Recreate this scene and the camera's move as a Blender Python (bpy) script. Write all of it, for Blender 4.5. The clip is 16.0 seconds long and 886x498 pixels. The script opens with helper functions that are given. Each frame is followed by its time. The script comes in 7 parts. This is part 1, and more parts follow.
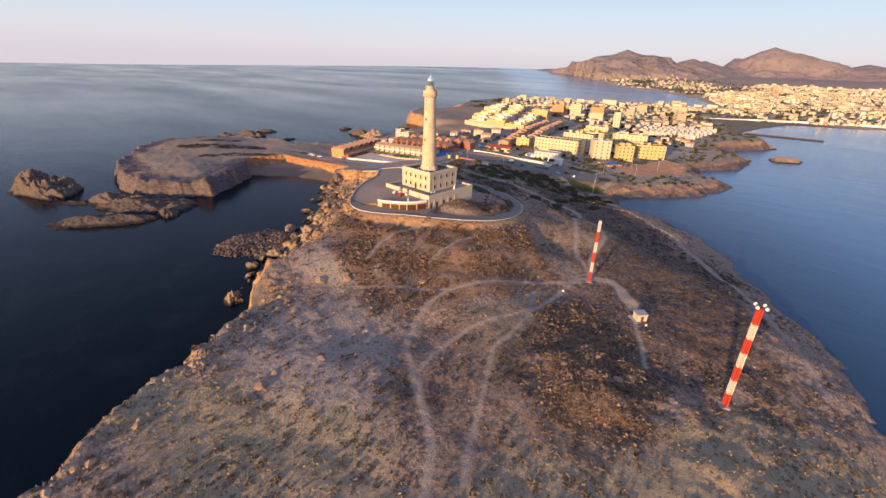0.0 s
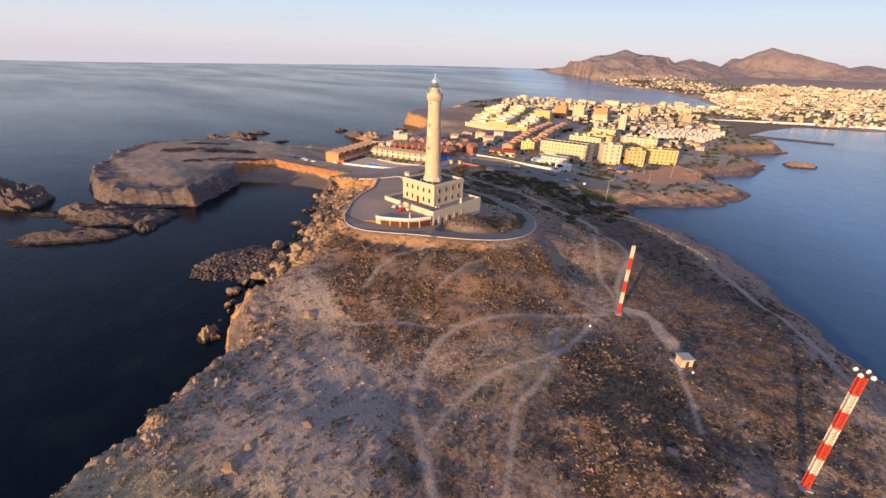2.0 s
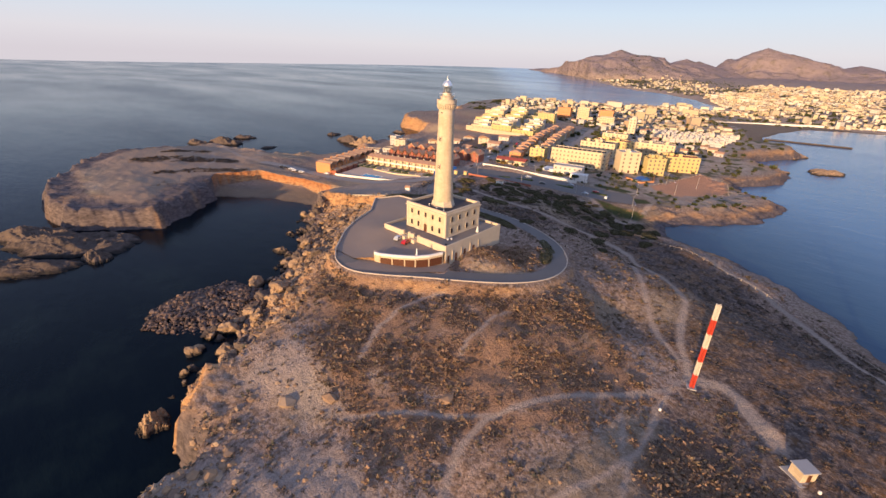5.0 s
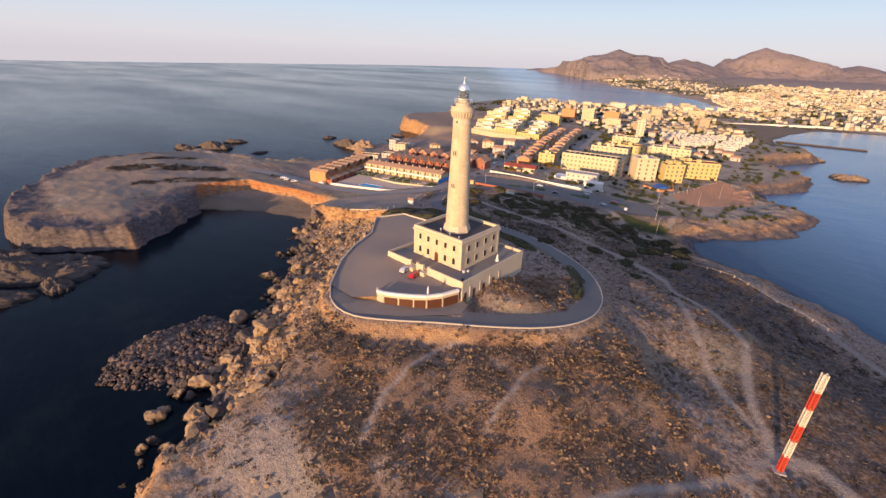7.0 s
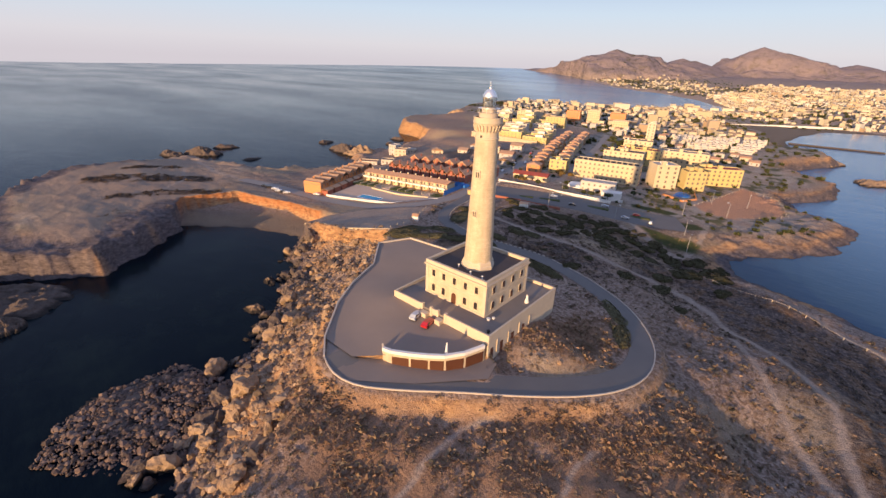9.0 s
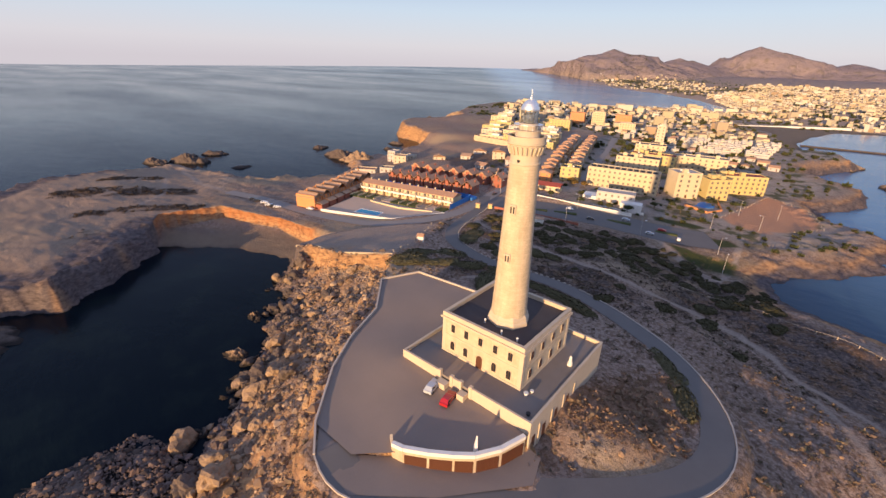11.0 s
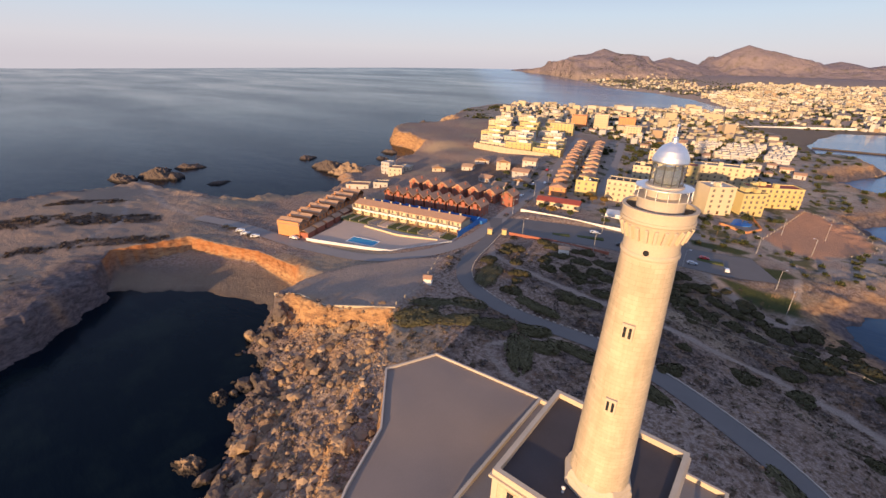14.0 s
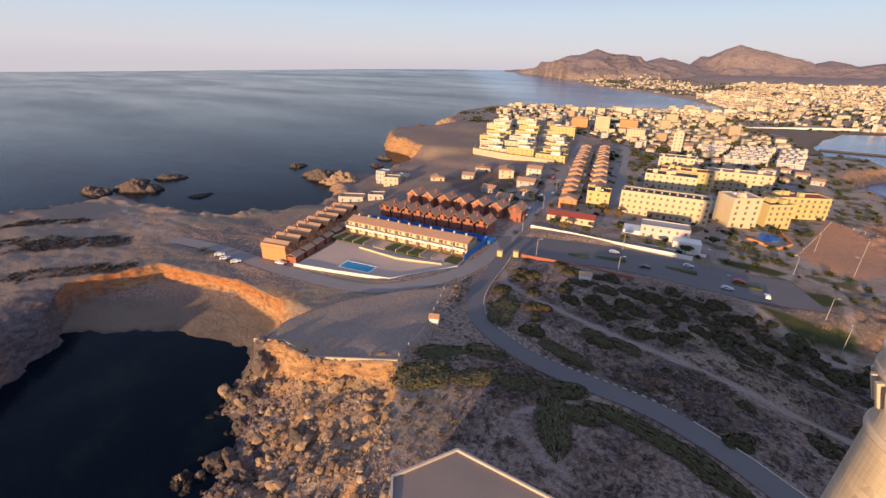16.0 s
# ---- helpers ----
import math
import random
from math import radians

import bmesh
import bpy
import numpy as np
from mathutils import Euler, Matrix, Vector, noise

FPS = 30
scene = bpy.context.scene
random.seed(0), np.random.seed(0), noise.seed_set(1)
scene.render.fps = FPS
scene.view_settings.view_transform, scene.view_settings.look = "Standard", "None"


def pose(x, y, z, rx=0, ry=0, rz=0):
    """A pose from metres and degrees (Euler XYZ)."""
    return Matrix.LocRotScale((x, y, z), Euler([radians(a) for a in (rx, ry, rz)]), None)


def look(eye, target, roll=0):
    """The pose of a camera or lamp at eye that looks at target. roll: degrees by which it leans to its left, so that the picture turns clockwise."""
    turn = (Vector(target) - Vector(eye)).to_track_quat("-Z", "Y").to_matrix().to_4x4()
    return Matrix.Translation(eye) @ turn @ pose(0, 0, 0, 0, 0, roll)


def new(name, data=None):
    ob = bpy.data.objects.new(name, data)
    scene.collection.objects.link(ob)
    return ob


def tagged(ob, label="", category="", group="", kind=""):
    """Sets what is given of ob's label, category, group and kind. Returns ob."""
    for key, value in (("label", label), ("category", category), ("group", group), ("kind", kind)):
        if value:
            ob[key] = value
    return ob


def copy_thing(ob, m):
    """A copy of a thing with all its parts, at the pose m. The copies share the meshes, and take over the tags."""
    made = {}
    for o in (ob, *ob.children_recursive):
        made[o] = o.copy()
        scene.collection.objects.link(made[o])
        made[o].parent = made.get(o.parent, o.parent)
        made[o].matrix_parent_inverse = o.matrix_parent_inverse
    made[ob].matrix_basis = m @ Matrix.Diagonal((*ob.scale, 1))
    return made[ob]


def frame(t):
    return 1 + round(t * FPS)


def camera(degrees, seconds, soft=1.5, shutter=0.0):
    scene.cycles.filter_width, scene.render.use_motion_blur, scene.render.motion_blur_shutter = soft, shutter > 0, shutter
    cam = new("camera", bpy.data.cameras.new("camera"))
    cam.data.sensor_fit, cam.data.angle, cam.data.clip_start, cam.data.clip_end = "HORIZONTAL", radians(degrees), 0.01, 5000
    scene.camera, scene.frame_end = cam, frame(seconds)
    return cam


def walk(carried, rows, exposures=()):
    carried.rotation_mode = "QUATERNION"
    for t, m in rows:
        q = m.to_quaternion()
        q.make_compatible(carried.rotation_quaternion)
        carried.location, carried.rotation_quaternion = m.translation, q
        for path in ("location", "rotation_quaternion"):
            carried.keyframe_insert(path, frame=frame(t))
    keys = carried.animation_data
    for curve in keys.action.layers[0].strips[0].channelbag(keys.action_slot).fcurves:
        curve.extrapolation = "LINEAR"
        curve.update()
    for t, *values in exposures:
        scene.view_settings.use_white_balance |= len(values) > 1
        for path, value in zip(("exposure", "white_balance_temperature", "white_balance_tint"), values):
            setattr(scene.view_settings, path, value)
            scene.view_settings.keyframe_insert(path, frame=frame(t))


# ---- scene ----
cam = camera(92.0, 16.0)
PATH = [
    (0.0, (0.54, -1.40, 85.42), (-60.81, 66.93, 45.83), 2.03),
    (0.5, (-4.22, 2.25, 85.50), (-65.41, 70.68, 45.83), 2.10),
    (1.0, (-8.93, 5.93, 85.52), (-69.96, 74.47, 45.82), 2.16),
    (1.5, (-13.64, 9.63, 85.50), (-74.52, 78.30, 45.78), 2.21),
    (2.0, (-18.39, 13.36, 85.45), (-79.11, 82.17, 45.73), 2.25),
    (2.5, (-23.21, 17.13, 85.39), (-83.77, 86.09, 45.68), 2.29),
    (3.0, (-28.11, 20.94, 85.32), (-88.51, 90.04, 45.61), 2.32),
    (3.5, (-33.09, 24.77, 85.24), (-93.33, 94.02, 45.54), 2.34),
    (4.0, (-38.15, 28.64, 85.16), (-98.23, 98.03, 45.46), 2.35),
    (6.5, (-64.25, 48.27, 84.80), (-123.63, 118.26, 45.11), 2.33),
    (7.0, (-69.51, 52.22, 84.74), (-128.78, 122.31, 45.06), 2.31),
    (7.5, (-74.76, 56.16, 84.69), (-133.92, 126.35, 45.02), 2.28),
    (8.0, (-79.98, 60.11, 84.66), (-139.05, 130.38, 45.00), 2.25),
    (8.5, (-85.16, 64.05, 84.64), (-144.13, 134.41, 45.00), 2.21),
    (9.0, (-90.30, 67.98, 84.63), (-149.17, 138.44, 45.02), 2.16),
    (11.5, (-115.35, 87.59, 84.93), (-173.56, 158.69, 45.48), 1.87),
    (12.0, (-120.26, 91.51, 85.08), (-178.27, 162.80, 45.66), 1.80),
    (12.5, (-125.15, 95.45, 85.25), (-182.93, 166.93, 45.86), 1.73),
    (13.0, (-130.01, 99.39, 85.44), (-187.53, 171.10, 46.08), 1.65),
    (13.5, (-134.85, 103.35, 85.65), (-192.10, 175.29, 46.32), 1.57),
    (14.0, (-139.65, 107.32, 85.87), (-196.61, 179.50, 46.57), 1.49),
    (14.5, (-144.40, 111.29, 86.09), (-201.07, 183.73, 46.82), 1.41),
    (15.0, (-149.08, 115.28, 86.30), (-205.46, 187.96, 47.06), 1.34),
    (15.5, (-153.64, 119.26, 86.46), (-209.77, 192.17, 47.29), 1.26),
    (16.0, (-158.03, 123.24, 86.56), (-213.98, 196.33, 47.48), 1.19),
]
walk(cam, [(t, look(eye, target, roll)) for t, eye, target, roll in PATH], [(0.0, 0.61), (4.0, 0.60), (9.0, 0.53), (16.0, 0.46)])

# ---- world, sun ----
SUN_AZ, SUN_EL = 172.5, 6.9          # degrees: from +y towards +x, and above the horizon
world = bpy.data.worlds.new("sky")
scene.world = world
world.use_nodes = True
wn, wl = world.node_tree.nodes, world.node_tree.links
sky = wn.new("ShaderNodeTexSky")
sky.sky_type, sky.sun_disc = "NISHITA", False
sky.sun_elevation, sky.sun_rotation = radians(SUN_EL), radians(SUN_AZ)
sky.altitude, sky.air_density, sky.dust_density, sky.ozone_density = 80, 1.0, 2.0, 1.5
# the pale blue morning sky, with a rosy band low down
tc, sp = wn.new("ShaderNodeTexCoord"), wn.new("ShaderNodeSeparateXYZ")
wl.new(tc.outputs["Generated"], sp.inputs[0])
band = wn.new("ShaderNodeValToRGB")
for k, (p, c) in enumerate([(0.0, (4.5, 4.15, 4.5)), (0.035, (4.7, 4.5, 4.9)), (0.10, (3.9, 4.5, 5.4)), (0.2, (2.3, 2.95, 4.7)), (1.0, (2.0, 2.4, 4.2))]):
    e = band.color_ramp.elements[k] if k < 2 else band.color_ramp.elements.new(p)
    e.position, e.color = p, (*c, 1)
wl.new(sp.outputs["Z"], band.inputs[0])
both = wn.new("ShaderNodeMix")
both.data_type = "RGBA"
both.inputs[0].default_value = 0.85
wl.new(sky.outputs[0], both.inputs[6])
wl.new(band.outputs[0], both.inputs[7])
wl.new(both.outputs[2], wn["Background"].inputs[0])
wn["Background"].inputs[1].default_value = 0.12
sun = new("sun", bpy.data.lights.new("sun", "SUN"))
sun.data.energy, sun.data.angle, sun.data.color = 5.2, radians(0.8), (1.0, 0.64, 0.33)
ax, el = radians(SUN_AZ), radians(SUN_EL)
sun.matrix_world = look((0, 0, 0), (-math.sin(ax) * math.cos(el), -math.cos(ax) * math.cos(el), -math.sin(el)))
sun.location = (200, -400, 300)

# ---- materials ----
def material(name, rough=0.9, metal=0.0, spec=0.3):
    m = bpy.data.materials.new(name)
    m.use_nodes = True
    b = m.node_tree.nodes["Principled BSDF"]
    b.inputs["Roughness"].default_value, b.inputs["Metallic"].default_value = rough, metal
    b.inputs["Specular IOR Level"].default_value = spec
    return m, m.node_tree.nodes, m.node_tree.links, b


def noise_node(n, l, vec, scale, detail=4.0, rough=0.6, kind="noise"):
    t = n.new("ShaderNodeTexVoronoi" if kind == "voronoi" else "ShaderNodeTexNoise")
    t.inputs["Scale"].default_value = scale
    if kind == "noise":
        t.inputs["Detail"].default_value, t.inputs["Roughness"].default_value = detail, rough
    l.new(vec, t.inputs["Vector"])
    return t.outputs["Fac"] if kind == "noise" else t.outputs["Distance"]


def ramp(n, l, fac, stops):
    r = n.new("ShaderNodeValToRGB")
    e = r.color_ramp.elements
    while len(e) < len(stops):
        e.new(0.5)
    for k, (p, c) in enumerate(stops):
        e[k].position = p
        e[k].color = (*c, 1) if len(c) == 3 else c
    l.new(fac, r.inputs[0])
    return r.outputs[0]


def mix(n, l, fac, a, b, mode="MIX"):
    m = n.new("ShaderNodeMix")
    m.data_type, m.blend_type = "RGBA", mode
    for sock, v in ((m.inputs[0], fac), (m.inputs[6], a), (m.inputs[7], b)):
        if isinstance(v, (int, float)):
            sock.default_value = v
        elif isinstance(v, tuple):
            sock.default_value = (*v, 1)
        else:
            l.new(v, sock)
    return m.outputs[2]


def mathn(n, l, op, a, b=0.0, clamp=False):
    m = n.new("ShaderNodeMath")
    m.operation, m.use_clamp = op, clamp
    for sock, v in ((m.inputs[0], a), (m.inputs[1], b)):
        if isinstance(v, (int, float)):
            sock.default_value = v
        else:
            l.new(v, sock)
    return m.outputs[0]


def bump(n, l, b, height, strength=0.5, dist=0.1):
    k = n.new("ShaderNodeBump")
    k.inputs["Strength"].default_value, k.inputs["Distance"].default_value = strength, dist
    l.new(height, k.inputs["Height"])
    l.new(k.outputs[0], b.inputs["Normal"])


def coords(n):
    return n.new("ShaderNodeTexCoord").outputs["Object"]


def world_pos(n):
    return n.new("ShaderNodeNewGeometry").outputs["Position"]


def attr(n, name):
    a = n.new("ShaderNodeAttribute")
    a.attribute_name = name
    return a.outputs["Fac"]


def plain(name, col, rough=0.85, vary=0.12, scale=0.6, metal=0.0, spec=0.3, fine=6.0, relief=0.15):
    """A painted, rendered or cast surface with stains and grain in world metres."""
    m, n, l, b = material(name, rough, metal, spec)
    p = world_pos(n)
    c = mix(n, l, noise_node(n, l, p, scale), tuple(v * (1 - vary) for v in col), tuple(min(1, v * (1 + vary)) for v in col))
    c = mix(n, l, 0.25, c, ramp(n, l, noise_node(n, l, p, fine), [(0.3, tuple(v * 0.75 for v in col)), (0.7, tuple(min(1, v * 1.15) for v in col))]))
    l.new(c, b.inputs["Base Color"])
    if relief:
        bump(n, l, b, noise_node(n, l, p, fine * 1.5), relief, 0.05)
    return m


def per_object(name, cols, rough=0.85):
    """One of several plaster or tile colours, picked by the object's own random value."""
    m, n, l, b = material(name, rough)
    r = n.new("ShaderNodeObjectInfo").outputs["Random"]
    k = ramp(n, l, r, [(i / len(cols), c) for i, c in enumerate(cols)])
    k.node.color_ramp.interpolation = "CONSTANT"
    p = world_pos(n)
    c = mix(n, l, noise_node(n, l, p, 0.7), k, mix(n, l, 1.0, k, (0.78, 0.76, 0.74), "MULTIPLY"))
    l.new(c, b.inputs["Base Color"])
    return m


def island_colours(name, cols, rough=0.9):
    m, n, l, b = material(name, rough)
    r = n.new("ShaderNodeNewGeometry").outputs["Random Per Island"]
    k = ramp(n, l, r, [(i / len(cols), c) for i, c in enumerate(cols)])
    p = world_pos(n)
    c = mix(n, l, noise_node(n, l, p, 1.5), k, mix(n, l, 1.0, k, (0.65, 0.65, 0.65), "MULTIPLY"))
    l.new(c, b.inputs["Base Color"])
    return m


def ground_material():
    m, n, l, b = material("dry_ground", 0.95, 0, 0.15)
    p = world_pos(n)
    big, mid, fine = noise_node(n, l, p, 0.02), noise_node(n, l, p, 0.11, 5), noise_node(n, l, p, 0.9, 6, 0.7)
    cell = noise_node(n, l, p, 0.8, kind="voronoi")
    grain = noise_node(n, l, p, 3.2, 4, 0.75)
    soil = mix(n, l, mid, (0.40, 0.28, 0.212), (0.33, 0.24, 0.195))
    soil = mix(n, l, ramp(n, l, big, [(0.4, (0, 0, 0)), (0.6, (1, 1, 1))]), soil, (0.37, 0.285, 0.235))
    tuft = ramp(n, l, fine, [(0.42, (0, 0, 0)), (0.58, (1, 1, 1))])
    soil = mix(n, l, tuft, soil, mix(n, l, mid, (0.175, 0.10, 0.07), (0.21, 0.155, 0.11)))
    stone = ramp(n, l, cell, [(0.12, (1, 1, 1)), (0.3, (0, 0, 0))])
    soil = mix(n, l, mathn(n, l, "MULTIPLY", stone, 0.6), soil, (0.40, 0.32, 0.25))
    soil = mix(n, l, attr(n, "straw"), soil, mix(n, l, fine, (0.23, 0.175, 0.105), (0.48, 0.38, 0.25)))
    soil = mix(n, l, attr(n, "pale"), soil, mix(n, l, fine, (0.22, 0.185, 0.17), (0.50, 0.42, 0.36)))
    soil = mix(n, l, attr(n, "rust"), soil, mix(n, l, fine, (0.18, 0.105, 0.065), (0.36, 0.22, 0.14)))
    heath = mathn(n, l, "MULTIPLY", attr(n, "heath"), ramp(n, l, fine, [(0.3, (0.35,) * 3), (0.6, (1, 1, 1))]))
    clump = ramp(n, l, noise_node(n, l, p, 0.17, 5, 0.65), [(0.46, (0, 0, 0)), (0.58, (1, 1, 1))])
    soil = mix(n, l, heath, soil, mix(n, l, clump, mix(n, l, fine, (0.05, 0.04, 0.04), (0.105, 0.083, 0.078)), mix(n, l, fine, (0.085, 0.048, 0.027), (0.19, 0.108, 0.056))))
    soil = mix(n, l, mathn(n, l, "MULTIPLY", attr(n, "track"), ramp(n, l, fine, [(0.3, (0.6,) * 3), (0.55, (1, 1, 1))])), soil, mix(n, l, mid, (0.31, 0.245, 0.20), (0.37, 0.30, 0.245)))
    soil = mix(n, l, mathn(n, l, "MULTIPLY", attr(n, "town"), ramp(n, l, mid, [(0.35, (0.2,) * 3), (0.6, (1, 1, 1))])), soil, mix(n, l, fine, (0.27, 0.225, 0.19), (0.44, 0.375, 0.31)))
    soil = mix(n, l, mathn(n, l, "MULTIPLY", attr(n, "town"), ramp(n, l, noise_node(n, l, p, 0.07, 4), [(0.52, (0, 0, 0)), (0.6, (1, 1, 1))])), soil, mix(n, l, fine, (0.07, 0.075, 0.035), (0.15, 0.13, 0.075)))
    soil = mix(n, l, attr(n, "red"), soil, mix(n, l, mid, (0.60, 0.31, 0.175), (0.50, 0.255, 0.145)))
    soil = mix(n, l, attr(n, "grass"), soil, mix(n, l, fine, (0.04, 0.052, 0.018), (0.075, 0.078, 0.03)))
    soil = mix(n, l, attr(n, "sand"), soil, mix(n, l, mid, (0.25, 0.19, 0.135), (0.17, 0.125, 0.09)))
    soil = mix(n, l, 1.0, soil, ramp(n, l, grain, [(0.3, (0.62,) * 3), (0.68, (1.28,) * 3)]), "MULTIPLY")
    g = n.new("ShaderNodeNewGeometry")
    sep = n.new("ShaderNodeSeparateXYZ")
    l.new(g.outputs["True Normal"], sep.inputs[0])
    steep = ramp(n, l, sep.outputs["Z"], [(0.62, (1, 1, 1)), (0.82, (0, 0, 0))])
    stretch = n.new("ShaderNodeMapping")
    stretch.inputs["Scale"].default_value = (1, 1, 2.6)
    l.new(p, stretch.inputs[0])
    strata = noise_node(n, l, stretch.outputs[0], 0.35, 6, 0.7)
    rock = ramp(n, l, strata, [(0.3, (0.10, 0.06, 0.045)), (0.46, (0.34, 0.19, 0.10)), (0.6, (0.52, 0.31, 0.15)), (0.8, (0.27, 0.19, 0.14))])
    # dark shore rock; the mesa cliff's shade is painted with the same colours
    rock = mix(n, l, attr(n, "dark_shaded_rock"), rock, ramp(n, l, strata, [(0.35, (0.062, 0.051, 0.052)), (0.55, (0.14, 0.113, 0.112)), (0.75, (0.22, 0.175, 0.16))]))
    soil = mix(n, l, mathn(n, l, "MAXIMUM", mathn(n, l, "MULTIPLY", steep, mathn(n, l, "SUBTRACT", 1.0, attr(n, "rust"))), attr(n, "rock")), soil, rock)
    # bare orange clay in the low cliff behind the beach
    clay = mathn(n, l, "MULTIPLY", attr(n, "clay"), ramp(n, l, sep.outputs["Z"], [(0.75, (1, 1, 1)), (0.95, (0, 0, 0))]))
    soil = mix(n, l, clay, soil, ramp(n, l, strata, [(0.3, (0.20, 0.075, 0.035)), (0.5, (0.43, 0.175, 0.068)), (0.75, (0.50, 0.26, 0.13))]))
    wet = n.new("ShaderNodeSeparateXYZ")
    l.new(p, wet.inputs[0])
    soil = mix(n, l, ramp(n, l, mathn(n, l, "ADD", wet.outputs["Z"], mathn(n, l, "MULTIPLY", fine, 1.0)), [(0.0, (1, 1, 1)), (1.0, (0, 0, 0))]), soil, (0.05, 0.04, 0.035))
    l.new(soil, b.inputs["Base Color"])
    bump(n, l, b, mathn(n, l, "ADD", fine, mathn(n, l, "MULTIPLY", strata, 0.7)), 0.9, 0.6)
    return m


def water_material():
    m, n, l, b = material("sea_water", 0.12, 0, 0.5)
    b.inputs["IOR"].default_value = 1.12
    p = world_pos(n)
    st = n.new("ShaderNodeMapping")
    st.inputs["Rotation"].default_value = (0, 0, radians(35))
    st.inputs["Scale"].default_value = (0.35, 1.0, 1.0)
    l.new(p, st.inputs[0])
    streak = noise_node(n, l, st.outputs[0], 0.004, 5, 0.6)
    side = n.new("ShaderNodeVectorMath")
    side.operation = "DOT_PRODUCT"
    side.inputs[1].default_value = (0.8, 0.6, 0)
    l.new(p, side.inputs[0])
    sky_sheen = ramp(n, l, mathn(n, l, "MULTIPLY", side.outputs["Value"], 0.004), [(0.2, (0, 0, 0)), (0.9, (1, 1, 1))])
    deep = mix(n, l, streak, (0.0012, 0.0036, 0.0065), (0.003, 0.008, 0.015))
    # weed and sunken stones show faintly through the water
    bed = ramp(n, l, noise_node(n, l, p, 0.045, 6, 0.65), [(0.48, (0, 0, 0)), (0.66, (1, 1, 1))])
    deep = mix(n, l, bed, deep, (0.006, 0.012, 0.015))
    l.new(mix(n, l, sky_sheen, (0.84, 0.92, 0.98), (0.70, 0.84, 1.0)), b.inputs["Specular Tint"])
    l.new(mix(n, l, sky_sheen, (1.12,) * 3, (1.33,) * 3), b.inputs["IOR"])
    # the eastern bay's brighter sky reflection is painted into its base colour
    l.new(mix(n, l, sky_sheen, deep, (0.06, 0.155, 0.275)), b.inputs["Base Color"])
    l.new(ramp(n, l, streak, [(0.35, (0.11,) * 3), (0.65, (0.22,) * 3)]), b.inputs["Roughness"])
    w = mathn(n, l, "ADD", noise_node(n, l, st.outputs[0], 0.35, 4), mathn(n, l, "MULTIPLY", noise_node(n, l, st.outputs[0], 0.06, 3), 2.0))
    bump(n, l, b, w, 0.32, 0.5)
    return m


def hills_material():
    m, n, l, b = material("hazy_mountain_scrub", 0.95, 0, 0.1)
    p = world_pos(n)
    # distant haze is mixed into these pale mauve scrub colours
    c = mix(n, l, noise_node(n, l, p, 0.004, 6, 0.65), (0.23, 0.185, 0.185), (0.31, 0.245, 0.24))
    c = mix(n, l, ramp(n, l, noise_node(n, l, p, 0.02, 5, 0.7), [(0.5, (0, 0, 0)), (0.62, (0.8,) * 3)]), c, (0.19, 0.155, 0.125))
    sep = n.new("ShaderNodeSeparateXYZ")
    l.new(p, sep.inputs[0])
    # low ground paler: sand, plus sunlight on the plain put into colour
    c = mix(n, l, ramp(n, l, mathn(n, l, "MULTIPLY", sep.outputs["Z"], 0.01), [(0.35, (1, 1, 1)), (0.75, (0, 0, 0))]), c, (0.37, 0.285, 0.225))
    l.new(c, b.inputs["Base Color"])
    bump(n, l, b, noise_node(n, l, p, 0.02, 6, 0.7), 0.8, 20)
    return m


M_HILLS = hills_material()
M_GROUND, M_SEA = ground_material(), water_material()
def ashlar(name, col, seam=0.8):
    """Weathered dressed stone in courses, with run-off stains."""
    m, n, l, b = material(name, 0.9, 0, 0.25)
    p = coords(n)
    sep = n.new("ShaderNodeSeparateXYZ")
    l.new(p, sep.inputs[0])
    ang = mathn(n, l, "MULTIPLY", mathn(n, l, "ADD", sep.outputs["X"], sep.outputs["Y"]), 1.0)
    uv = n.new("ShaderNodeCombineXYZ")
    l.new(ang, uv.inputs[0])
    l.new(sep.outputs["Z"], uv.inputs[1])
    k = n.new("ShaderNodeTexBrick")
    for name2, v in (("Scale", 1.0), ("Mortar Size", 0.018), ("Brick Width", 1.1), ("Row Height", 0.52)):
        k.inputs[name2].default_value = v
    k.inputs["Color1"].default_value = (*(v * 0.93 for v in col), 1)
    k.inputs["Color2"].default_value = (*(min(1, v * 1.06) for v in col), 1)
    k.inputs["Mortar"].default_value = (*(v * seam for v in col), 1)
    l.new(uv.outputs[0], k.inputs["Vector"])
    long = n.new("ShaderNodeMapping")
    long.inputs["Scale"].default_value = (1, 1, 0.14)
    l.new(p, long.inputs[0])
    run = ramp(n, l, noise_node(n, l, long.outputs[0], 0.9, 5, 0.65), [(0.36, (0.88, 0.865, 0.85)), (0.58, (1, 1, 1))])
    c = mix(n, l, 1.0, k.outputs["Color"], run, "MULTIPLY")
    c = mix(n, l, 1.0, c, ramp(n, l, noise_node(n, l, p, 0.35, 5, 0.7), [(0.32, (0.89, 0.88, 0.87)), (0.62, (1.05, 1.04, 1.03))]), "MULTIPLY")
    l.new(c, b.inputs["Base Color"])
    bump(n, l, b, mathn(n, l, "ADD", noise_node(n, l, p, 5.0, 4), k.outputs["Fac"]), 0.2, 0.04)
    return m


